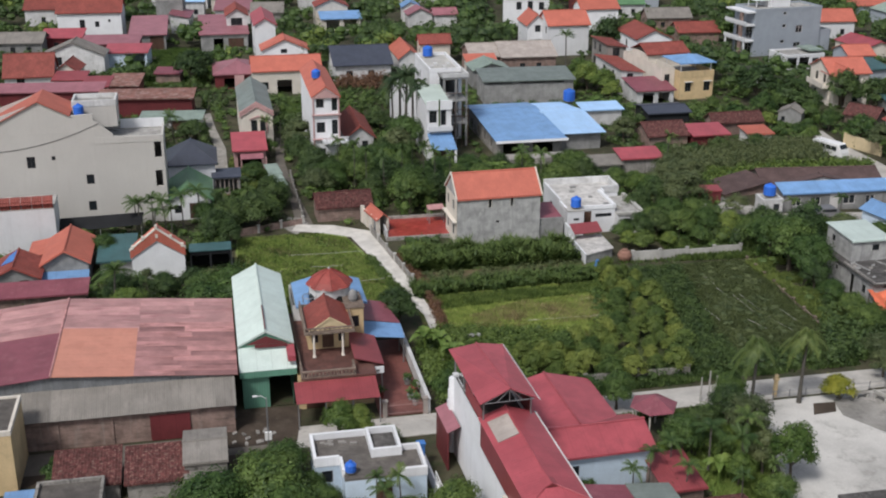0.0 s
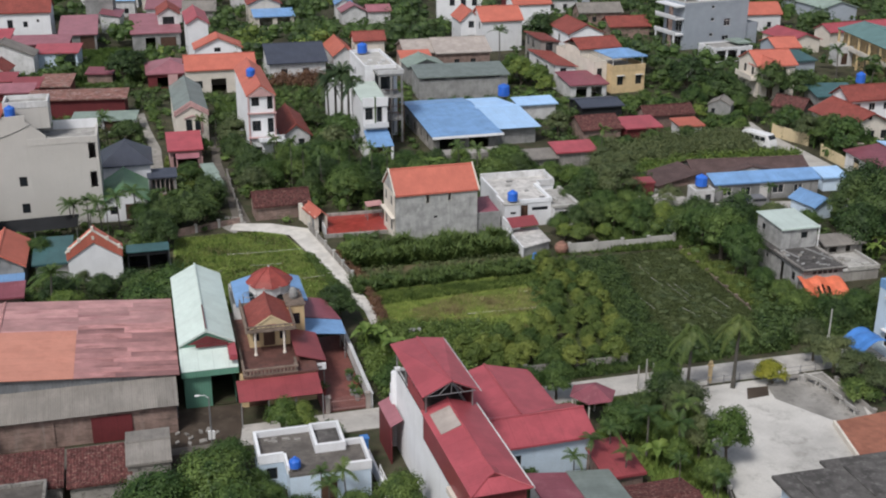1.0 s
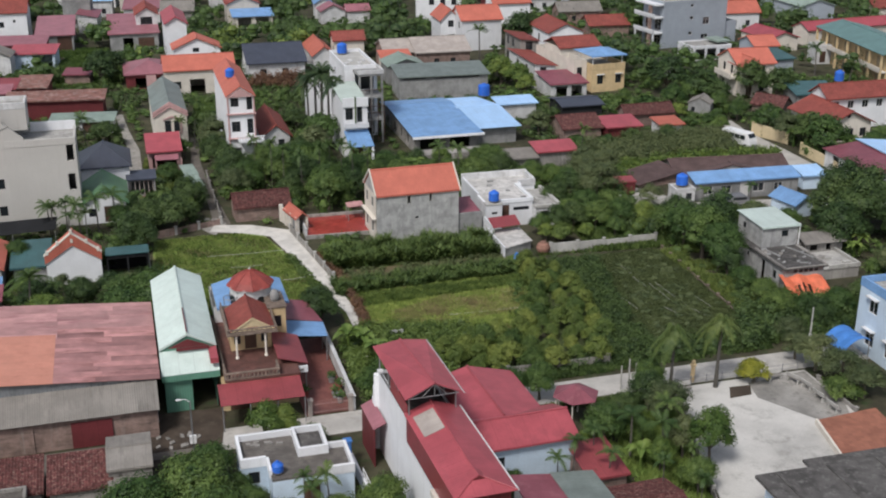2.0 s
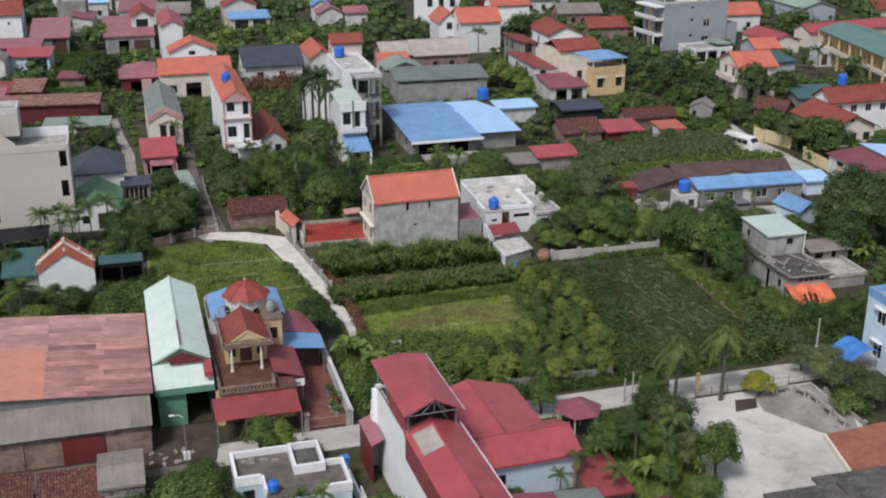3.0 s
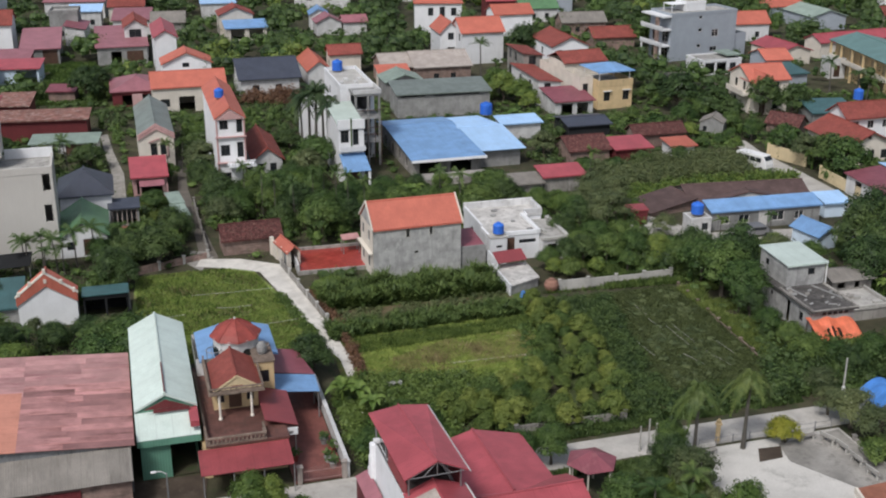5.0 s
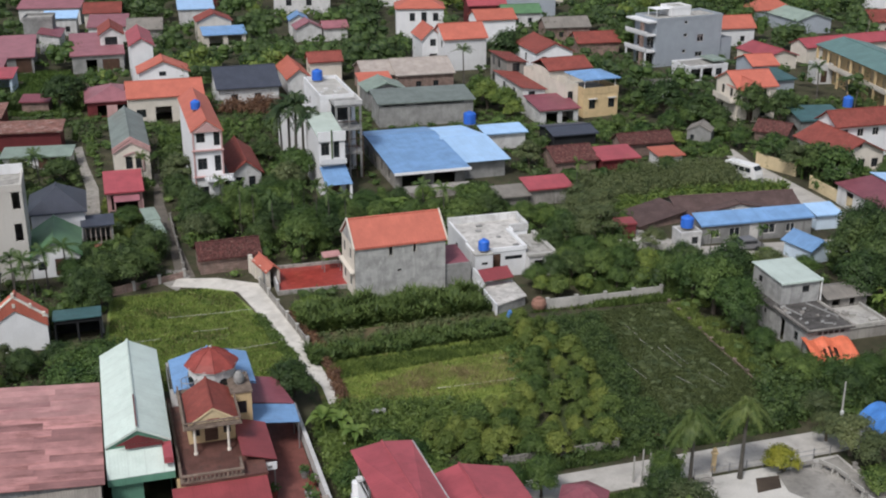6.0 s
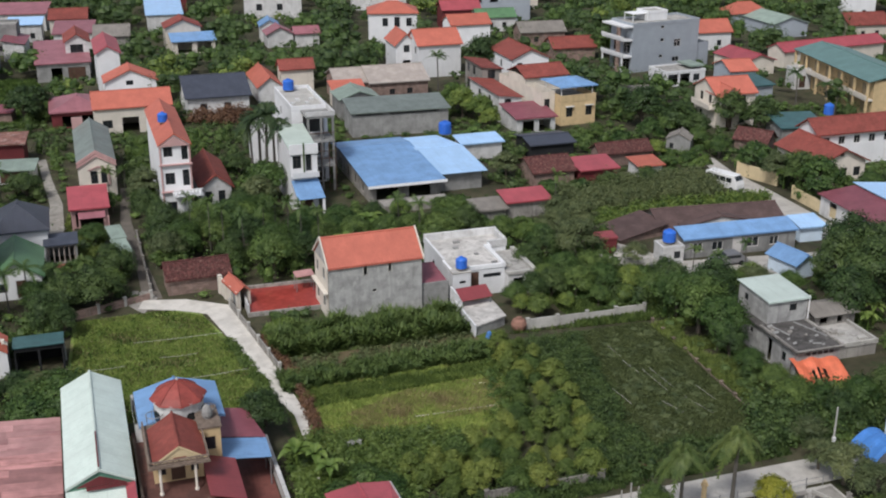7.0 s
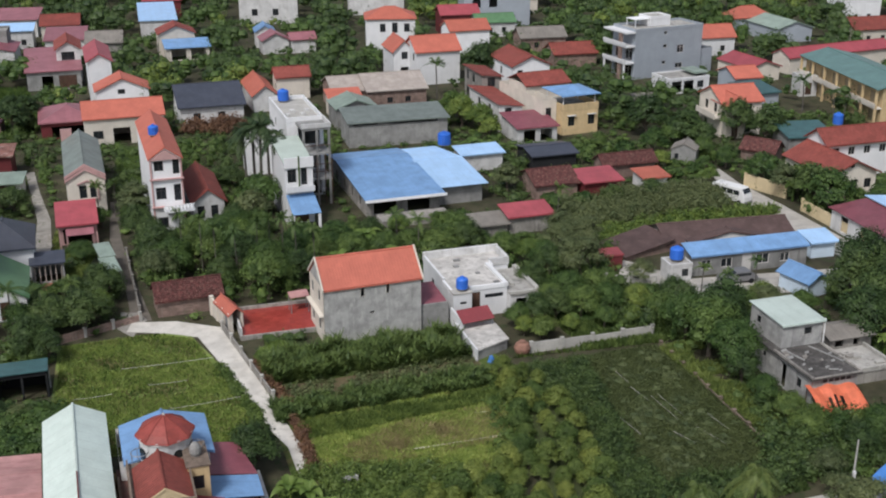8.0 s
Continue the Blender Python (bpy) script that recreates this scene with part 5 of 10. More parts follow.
def flat_middle():
    at, yaw = (7.5, 129.3), 15
    h = thing("flat_house", "white single-storey house with a pale flat roof and stepped parapets", "house", at, yaw)
    taken(at, yaw, -0.7, 9.8, -9.5, 11)
    block(h, 0, 0.7, 6.1, 9.5, 0, 3.0, "white", {"front": [(2.3, 0.4, 0.9, 2.3, "door"), (3.7, 1.9, 2.0, 0.45)], "left": [(3, 1.2, 1, 1)]})
    block(h, 6.12, 6.6, 2.3, 3.6, 0, 3.0, "white", {"right": [(1, 1.2, 1.2, 1.1)]})
    bm = bmesh.new()
    prism(bm, [(0, 0.7, 3.02), (6.1, 0.7, 3.02), (6.1, 6.6, 3.02), (8.42, 6.6, 3.02), (8.42, 10.2, 3.02), (0, 10.2, 3.02)], (0, 0, 0.16))
    part("roof", bm, "paledeck", h, "pale stained flat concrete roof")
    for x0, x1, y0, y1, z1 in ((-0.06, 8.5, 9.9, 10.3, 3.95), (8.12, 8.5, 6.9, 9.9, 3.85), (6.3, 8.5, 6.5, 6.9, 3.75), (5.75, 6.2, 0.64, 6.5, 3.42), (1.95, 5.75, 0.62, 0.85, 3.4),
                               (-0.06, 0.2, 3.2, 9.9, 3.6), (-0.06, 0.2, 0.7, 3.2, 3.35), (6.2, 6.32, 5.4, 6.5, 3.6)):
        bm = bmesh.new()
        box(bm, x0, x1, y0, y1, 2.95, z1)
        part("parapet", bm, "offwhite" if z1 > 3.7 else "white", h)
    block(h, -0.02, -0.35, 1.95, 1.3, 0, 3.15, "white", {"front": [(0.7, 2.0, 0.7, 0.3)]})
    bm = bmesh.new()
    box(bm, -0.08, 2.0, -0.42, 1.0, 3.16, 3.3)
    part("tank_base", bm, "concrete", h)
    # lower wing with its own kerbs
    block(h, 6.15, -0.3, 3.0, 6.7, 0, 2.3, "offwhite", {"front": [(0.6, 0.6, 1.2, 1.3, "open")], "right": [(2, 0.9, 1.1, 1.1)]})
    bm = bmesh.new()
    box(bm, 6.1, 9.3, -0.45, 6.45, 2.32, 2.46)
    part("wing_roof", bm, "roofdeck", h, "weathered flat roof of the wing")
    for x0, x1, y0, y1, z1 in ((8.85, 9.3, -0.45, 6.45, 2.85), (6.1, 8.85, -0.45, -0.15, 2.7), (6.9, 7.3, 1.6, 4.6, 2.8)):
        bm = bmesh.new()
        box(bm, x0, x1, y0, y1, 2.47, z1)
        part("kerb", bm, "concrete", h)
    for x, y, r_ in ((2.6, 6.8, 0.3), (4.2, 4.4, 0.22), (5.2, 1.5, 0.28), (3.2, 8.4, 0.35)):
        bm = bmesh.new()
        box(bm, x - r_, x + r_, y - 0.2, y + 0.2, 3.18, 3.2 + r_ * 0.5)
        part("rubble", bm, "greyc", h)
    # awning and side wall towards the field
    bm = bmesh.new()
    slab(bm, [(-0.45, -4.6, 1.9), (3.0, -4.1, 1.9), (3.0, -2.0, 2.4), (-0.45, -2.4, 2.4)], 0.06)
    part("awning", bm, "crimsonX", h, "dull crimson sheet awning")
    for x, y in ((-0.3, -4.4), (2.85, -3.9), (2.85, -2.2)):
        bm = bmesh.new()
        tube(bm, [(x, y, 0), (x, y, 1.9)], 0.05, 6)
        part("post", bm, "metalg", h)
    bm = bmesh.new()
    box(bm, -0.4, -0.2, -4.2, -0.45, 0, 1.9)
    part("side_wall", bm, "white", h)


flat_middle()
gx, gy = local((7.5, 129.3), 15, 1.1, 0.3)
tank((gx, gy, 3.3), 0.62, 0.95)


def low_deck():
    at, yaw = local((7.5, 129.3), 15, -0.5, -9.3), 15
    h = thing("outbuilding", "low cement outbuilding with a pale slab roof and white side wall", "shed", at, yaw)
    bm = bmesh.new()
    prism(bm, [(0.1, 0.3, 0), (3.6, 1.9, 0), (3.6, 4.6, 0), (0.1, 4.6, 0)], (0, 0, 0.95))
    part("wall", bm, "greyc", h)
    bm = bmesh.new()
    prism(bm, [(0.0, 0.2, 0.96), (3.75, 1.85, 0.96), (3.75, 6.4, 0.96), (0.0, 6.4, 0.96)], (0, 0, 0.14))
    part("roof", bm, "paledeck", h, "pale patchy slab roof")
    bm = bmesh.new()
    box(bm, -0.2, -0.02, 0.1, 6.4, 0, 1.3)
    part("side_wall", bm, "white", h, "white side wall")


low_deck()
e = thing("water_jar", "round terracotta water jar beside the garden wall", "jar", (13.7, 121.6))
bm = bmesh.new()
lathe(bm, [(0.4, 0), (0.72, 0.4), (0.8, 0.78), (0.64, 1.18), (0.3, 1.36), (0.33, 1.44)], 16)
part("body", bm, "jar", e)


def garden_wall(label, p, q, high, mat, bay=3.2, cap="concrete", name="garden_wall"):
    """A wall in bays between piers with a coping."""
    d = Vector((q[0] - p[0], q[1] - p[1]))
    yaw = math.degrees(math.atan2(d.y, d.x))
    h = thing(name, label, "wall", p, yaw, kind="structure")
    n = max(1, round(d.length / bay))
    step = d.length / n
    for k in range(n):
        bm = bmesh.new()
        box(bm, k * step + 0.15, (k + 1) * step - 0.15, -0.06, 0.06, 0, high - 0.08 * ((k * 7) % 3))
        part("bay", bm, mat, h)
    for k in range(n + 1):
        bm = bmesh.new()
        box(bm, k * step - 0.15, k * step + 0.15, -0.12, 0.12, 0, high + 0.08)
        box(bm, k * step - 0.19, k * step + 0.19, -0.16, 0.16, high + 0.08, high + 0.14)
        part("pier", bm, cap, h)
    return h


garden_wall("pale cement garden wall along the dark field", (14.6, 121.9), (27, 125.2), 1.1, "concrete")
garden_wall("low cement wall along the road", (8.0, 91.4), (17.2, 94.0), 0.9, "mouldblock", 4.6, "mouldblock")
garden_wall("low brown wall at the field's edge", (27.4, 123.0), (31.7, 104.5), 0.35, "rail", 2.4, "rail")

garden_wall("old brick wall beside the grass plot", (-31.2, 125.8), (-24.2, 131.2), 0.9, "brick", 2.8)
garden_wall("pale wall beside the path", (-15.6, 128.6), (-9.2, 113.5), 0.9, "block", 3)
garden_wall("yellow roadside wall", (50.3, 172.5), (54.2, 167.2), 1.9, "paleyellow", 6.4, "paleyellow")
garden_wall("yellow roadside wall with pale piers", (54.7, 162.0), (58.0, 148.5), 1.6, "paleyellow", 6.5, "paleyellow")
garden_wall("low cement wall at the edge of the yard", (36.6, 84.8), (35.2, 90.5), 0.45, "block", 6, "block")
garden_wall("low mossy wall between the trees and the yard", (21.8, 64), (22.2, 87), 0.7, "block", 3)
garden_wall("low pale wall of the lane", (-24.6, 133), (-29.4, 150), 0.9, "mouldblock", 5, "mouldblock")


# ---------------------------------------------------------------- cement tower with the mint roof and tarpaulin
def mint_tower():
    at, yaw = (37.1, 109.2), 15
    h = thing("cement_tower_house", "raw cement house with a mint-roofed upper room and a mouldy deck", "house", at, yaw)
    taken(at, yaw, -0.5, 12, -2.5, 12)
    block(h, 0.4, 0.3, 4.5, 10.9, 0, 2.85, "cementwall", {"front": [(0.5, 0.2, 0.9, 1.9, "open"), (2.2, 1.0, 1.0, 1.0, "open")], "left": [(6.2, 0.1, 0.8, 2.3, "open"), (3.2, 1.7, 0.5, 0.5), (8.6, 1.2, 0.7, 0.9)]})
    bm = bmesh.new()
    box(bm, 0.1, 5.2, 0, 11.4, 2.87, 3.02)
    part("deck", bm, "darkdeck", h, "mouldy flat concrete deck")
    for x0, x1, y0, y1, z1 in ((0.1, 0.3, 0, 6.0, 3.22), (5.0, 5.2, 0, 6.0, 3.2), (0.3, 5.0, 0.0, 0.18, 3.12)):
        bm = bmesh.new()
        box(bm, x0, x1, y0, y1, 3.03, z1)
        part("kerb", bm, "block", h)
    block(h, 1.0, 6.2, 4.2, 5.2, 3.04, 5.3, "cementwall", {"front": [(2.3, 4.1, 0.8, 0.7)], "left": [(1, 4, 0.7, 0.7)]})
    roof(h, 1.0, 6.2, 4.2, 5.2, 5.4, "mono", 0.2, "mintX", 0.2, 0.08)
    bm = bmesh.new()
    tube(bm, [(5.35, 6.1, 3.0), (5.35, 6.1, 5.5)], 0.07, 6)
    part("drainpipe", bm, "metalw", h)
    for x0, y0, x1, y1 in ((3.6, 5.8, 4.8, 2.2), (1.0, 5.6, 1.6, 3.4), (2.6, 1.2, 3.4, 1.0)):
        bm = bmesh.new()
        tube(bm, [(x0, y0, 3.12), (x1, y1, 3.1)], 0.09, 5)
        part("beam", bm, "greyc", h)
    # low wing with a rough roof and a back room
    block(h, 5.3, 3.0, 5.8, 4.6, 0, 1.15, "block")
    bm = bmesh.new()
    box(bm, 5.25, 11.2, 2.9, 7.6, 1.17, 1.3)
    part("wing_deck", bm, "roofdeck", h, "rough pale concrete deck")
    for x0, x1, y0, y1 in ((10.95, 11.2, 2.9, 7.6), (7.4, 10.95, 2.9, 3.1)):
        bm = bmesh.new()
        box(bm, x0, x1, y0, y1, 1.32, 1.62)
        part("kerb", bm, "concrete", h)
    block(h, 7.4, 7.7, 4.6, 3.0, 0, 2.3, "block", {"front": [(0.6, 1.4, 0.9, 0.7, "open"), (2.6, 1.35, 0.6, 0.9, "open")]})
    bm = bmesh.new()
    slab(bm, [(7.1, 7.3, 2.4), (12.3, 7.3, 2.4), (12.3, 9.4, 2.9), (7.1, 9.4, 2.95)], 0.1)
    part("broken_roof", bm, "cementX", h)
    bm = bmesh.new()
    slab(bm, [(7.0, 9.5, 2.95), (12.2, 9.5, 2.85), (12.2, 11.2, 2.3), (7.0, 11.2, 2.35)], 0.1)
    part("broken_roof", bm, "cementX", h)
    bm = bmesh.new()
    slab(bm, [(5.6, 8.2, 1.9), (7.0, 7.9, 2.3), (7.2, 11.0, 2.6), (5.8, 11.2, 2.1)], 0.08)
    part("broken_roof", bm, "cementY", h)
    rng = random.Random(12)
    for i in range(8):
        x, y, r = rng.uniform(6.2, 10.4), rng.uniform(3.6, 6.8), rng.uniform(0.18, 0.45)
        bm = bmesh.new()
        box(bm, x - r, x + r, y - r * 0.6, y + r * 0.6, 1.3, 1.32 + r * 0.7)
        part("rubble", bm, "concrete" if i % 2 else "block", h)
    for i in range(14):
        x, y, q = rng.uniform(0.6, 4.7), rng.uniform(0.5, 5.7), rng.uniform(0.12, 0.34)
        bm = bmesh.new()
        slab(bm, [(x - q, y - q * 0.6, 3.08), (x + q * 0.8, y - q * 0.5, 3.12), (x + q, y + q * 0.6, 3.2), (x - q * 0.7, y + q * 0.5, 3.14)], 0.07)
        part("rubble", bm, "greyc" if i % 3 else "mouldblock", h)
    # row of small windows below the deck
    for k in range(5):
        bm = bmesh.new()
        box(bm, 1.4 + 0.6 * k, 1.8 + 0.6 * k, 0.24, 0.28, 2.45, 2.75)
        part("vent", bm, "frame", h)


mint_tower()
e = thing("tarpaulin", "sagging orange tarpaulin shelter tied to a cement house", "tarpaulin", (37.3, 108.2), 17)
nx, ny = 14, 8
verts, faces = [], []
for j in range(ny + 1):
    for i in range(nx + 1):
        u, v = i / nx, j / ny
        x = u * 4.8 + 0.35 * (1 - v) * math.sin(u * 9)
        y = -1.2 + v * 2.9
        z = 0.5 + v * 1.9 - 0.3 * math.sin(math.pi * u) * (1 - v) + 0.22 * math.sin(u * 15 + v * 2) * (1 - v * 0.6) - 0.5 * abs(u - 0.45) + 0.3 * math.sin(math.pi * v)
        verts.append((x, y, z))
        if i < nx and j < ny and not ((1 <= j < 4 and i in (4, 6)) or (2 <= j < 4 and i == 8)):
            a = j * (nx + 1) + i
            faces.append((a, a + 1, a + nx + 2, a + nx + 1))
cloth = soup("cloth", verts, faces, "tarp", e)
sol = cloth.modifiers.new("thickness", "SOLIDIFY")
sol.thickness = 0.03
for x, y, z in ((0.2, -1.1, 0.6), (2.4, -1.0, 0.35), (4.6, -1.1, 0.5), (0.2, 1.6, 2.2), (4.6, 1.6, 2.1)):
    bm = bmesh.new()
    tube(bm, [(x, y, 0), (x, y, z)], 0.04, 5)
    part("pole", bm, "wood", e)

# ---------------------------------------------------------------- long blue sheds, brown roof
cottage("long low shed with a bright blue sheet roof", (34.7, 140.3), 14.4, 2.3, 2.35, "greyc", "mono", 0.7, "blueX",
        {"front": [(1.2, 0.7, 1.2, 1.1), (3.6, 0.7, 1.4, 1.1), (6.2, 0.1, 1.2, 2.0, "door"), (8.0, 0.7, 1.6, 1.2), (11.0, 0.7, 1.2, 1.1)]}, over=0.2, yaw=12.5, name="shed", category="shed", frame_mat="framew")
cottage("small shed with a deep blue sheet roof", (45.4, 133.4), 3.0, 4.0, 1.9, "paleblue", "gy", 0.8, "blueY", yaw=28, name="shed", category="shed")
cottage("wide low brown-roofed hall among garden walls", (34.0, 148.4), 16.0, 6.4, 0.9, "block", "gx", 1.3, "brownX", yaw=9, name="hall", category="hall")
h = cottage("pale low gable in front of the brown hall", (36.2, 146.9), 10.0, 1.2, 1.5, "offwhite", "gy", 1.1, "brownY", yaw=10, name="hall", category="hall", over=0.15)
cottage("low lean-to with a dark brown sheet roof", (28.4, 145.4), 6.6, 5.0, 0.5, "brick", "monol", 1.0, "brownY", yaw=26, name="shed", category="shed")
cottage("pale blue roofed annex at the end of the long shed", (50.0, 145.2), 3.0, 2.6, 1.9, "paleblue", "mono", 0.5, "skyblueX", yaw=12, name="shed", category="shed")
cottage("small dark red gate shed", (25.2, 142.4), 2.3, 1.8, 1.8, "redsheet", "mono", 0.15, "crimsonX", over=0.1, yaw=11, name="shed", category="shed")
cottage("pale plastered pump house with a flat slab roof", (31.9, 138.6), 2.6, 2.4, 2.0, "offwhite", "flat", 0, "", {"front": [(1.4, 0.6, 0.8, 0.9)]}, yaw=12, name="pump_house", category="shed", parapet_high=0.12)
tank((32.9, 140.2, 2.04), 0.75, 1.15)
garden_wall("pale cement wall of the shed yard", (24.8, 138.6), (30.0, 137.6), 1.2, "concrete")

# ---------------------------------------------------------------- right edge: blue house, awning, dark roof, yard things
def blue_house():
    at = (42.6, 90.4)
    h = thing("blue_house", "pale blue two-storey house with white window surrounds", "house", at, 15)
    taken(at, 15, -0.5, 9, -1, 9)
    block(h, 0, 0, 8, 7.5, 0, 6.4, "paleblue", {"left": [(1.5, 1, 1.3, 1.5, "sill"), (4.5, 1, 1.3, 1.5, "sill"), (1.5, 4.2, 1.3, 1.4, "sill"), (4.8, 4.2, 1.3, 1.4, "sill")],
                                               "front": [(1, 1, 1.3, 1.5, "sill"), (1, 4.2, 1.3, 1.4, "sill"), (4, 4.2, 1.3, 1.4, "sill")]}, frame_mat="framew")
    parapet(h, 0, 0, 8, 7.5, 6.45, 0.6, "blueX", 0.2)


blue_house()
e = thing("awning", "rounded bright blue tarpaulin awning beside the blue house", "awning", (38.0, 92.9), 20)
verts, faces = [], []
for j in range(9):
    for i in range(9):
        u, v = i / 8, j / 8
        verts.append((u * 3.0, v * 3.0, 1.0 + 1.7 * math.sin(math.pi * (0.12 + 0.6 * u)) + 0.05 * math.sin(v * 14)))
        if i < 8 and j < 8:
            a = j * 9 + i
            faces.append((a, a + 1, a + 10, a + 9))
cl = soup("cloth", verts, faces, "bluetarp", e)
cl.modifiers.new("thickness", "SOLIDIFY").thickness = 0.03
for x, y in ((0.1, 0.1), (0.1, 2.9), (2.9, 0.1), (2.9, 2.9)):
    bm = bmesh.new()
    tube(bm, [(x, y, 0), (x, y, 1.5 if x < 1 else 2.1)], 0.05, 6)
    part("post", bm, "metalg", e)


def dark_roof_block():
    at = (26.3, 61.3)
    h = thing("school_block", "pale blue block under a mouldy dark flat roof", "building", at, 15)
    taken(at, 15, -0.5, 16, -1, 10)
    block(h, 0.5, 0.5, 14, 7.6, 0, 3.1, "paleblue", {"back": [(2, 0.9, 1.6, 1.4), (6, 0.9, 1.6, 1.4), (10, 0.9, 1.6, 1.4)], "left": [(2, 1, 1.2, 1.3), (5, 0, 1, 2.2, "door")]})
    bm = bmesh.new()
    box(bm, 0, 15, 0, 8.8, 3.12, 3.36)
    part("roof", bm, "darkdeck", h, "mouldy dark concrete roof")
    bm = bmesh.new()
    box(bm, 4.5, 15, 8.85, 10.0, 3.0, 3.2)
    part("canopy", bm, "darkdeck", h)
    for i in range(3):
        bm = bmesh.new()
        box(bm, 1.5 + i * 4, 1.7 + i * 4, 0.2, 8.6, 3.36, 3.44)
        part("roof_rib", bm, "darkdeck", h)


dark_roof_block()
e = thing("platform", "raised terracotta-paved platform with a pale painted edge", "platform", (32.8, 77.4), 0, kind="structure")
bm = bmesh.new()
prism(bm, [(0.2, 0.2, 0.08), (6.2, 1.4, 0.08), (5.4, 7.4, 0.08), (0.0, 5.4, 0.08)], (0, 0, 0.42))
part("paving", bm, "terra", e)
bm = bmesh.new()
prism(bm, [(0.0, -0.05, 0.08), (0.19, -0.05, 0.08), (-0.02, 5.45, 0.08), (-0.22, 5.45, 0.08)], (0, 0, 0.48))
part("edge", bm, "cream", e)


def bench(at, yaw):
    e = thing("bench", "pale stone bench on the edge of the yard", "bench", at, yaw, 0.08, group="stone benches")
    bm = bmesh.new()
    box(bm, -0.7, 0.7, -0.2, 0.2, 0.4, 0.48)
    part("seat", bm, "block", e)
    bm = bmesh.new()
    slab(bm, [(-0.7, 0.2, 0.55), (0.7, 0.2, 0.55), (0.7, 0.28, 0.9), (-0.7, 0.28, 0.9)], 0.06)
    part("backrest", bm, "concrete", e)
    for x in (-0.5, 0.5):
        bm = bmesh.new()
        box(bm, x - 0.06, x + 0.06, -0.18, 0.26, 0, 0.4)
        part("leg", bm, "concrete", e)


for at, yaw in (((34.3, 87.0), 112), ((34.85, 85.0), 112), ((33.0, 90.2), 130), ((31.4, 90.6), 15), ((33.8, 88.9), 112), ((22.9, 88.3), 15)):
    bench(at, yaw)
bm = bmesh.new()
prism(bm, [(26.7, 87.2, 0.11), (28.7, 87.9, 0.11), (29.0, 89.6, 0.11), (27.1, 89.2, 0.11)], (0, 0, -0.03))
tagged(part("soil_bed", bm, "soil", None), "square of damp dark soil cut into the yard", "planting bed", kind="structure")
e = thing("gate_pillar", "orange painted gate post with a finial", "gate", (23.9, 90.3), 15)
for x in (0.2,):
    bm = bmesh.new()
    lathe(bm, [(0.2, 0), (0.2, 1.6), (0.3, 1.65), (0.3, 1.75), (0.16, 1.8), (0.2, 2.0), (0.02, 2.2)], 8, (x, 0, 0))
    part("pillar", bm, "yellow", e)
e = thing("yard_fence", "low thin steel rail fence between the yard and the road", "fence", (22.4, 89.4), 15.5)
for z in (0.35, 0.75):
    bm = bmesh.new()
    tube(bm, [(0, 0, z), (12, 0, z)], 0.025, 5)
    part("rail", bm, "metalg", e)
for k in range(9):
    bm = bmesh.new()
    tube(bm, [(k * 1.5, 0, 0), (k * 1.5, 0, 0.9)], 0.04, 6)
    part("post", bm, "metalg", e)

# roadside poles
def pole(at, high, label, lamp=False, boxes=0):
    e = thing("street_lamp" if lamp else "utility_pole", label, "street lamp" if lamp else "pole", at)
    bm = bmesh.new()
    tube(bm, [(0, 0, 0), (0, 0, high)], [0.08, 0.045] if lamp else [0.1, 0.06], 8)
    part("pole", bm, "metalg" if lamp else "concrete", e)
    if lamp:
        bm = bmesh.new()
        tube(bm, [(0, 0, high - 0.1), (-0.35, -0.05, high + 0.2), (-0.8, -0.1, high + 0.25)], 0.03, 5)
        part("arm", bm, "metalw", e)
        bm = bmesh.new()
        box(bm, -1.05, -0.7, -0.17, 0.0, high + 0.2, high + 0.28)
        part("lamp_head", bm, "metalw", e)
    for k in range(boxes):
        bm = bmesh.new()
        box(bm, -0.26 + 0.3 * k, -0.02 + 0.28 * k, -0.3, -0.12, 0.7, 1.4)
        part("meter_box", bm, "metalw", e)


pole((-17.3, 78.9), 4.3, "grey street lamp with white meter boxes", True, 2)
pole((17.6, 88.9), 2.3, "pale gate post beside the road")
pole((18.9, 89.2), 2.4, "pale gate post beside the road")
pole((18.2, 88.6), 3.1, "slim grey utility pole beside the road")
pole((36.5, 97.5), 4.0, "pale utility pole behind the hedge", False, 1)
pole((-29.5, 117.0), 2.2, "weathered stump post at the grass plot")

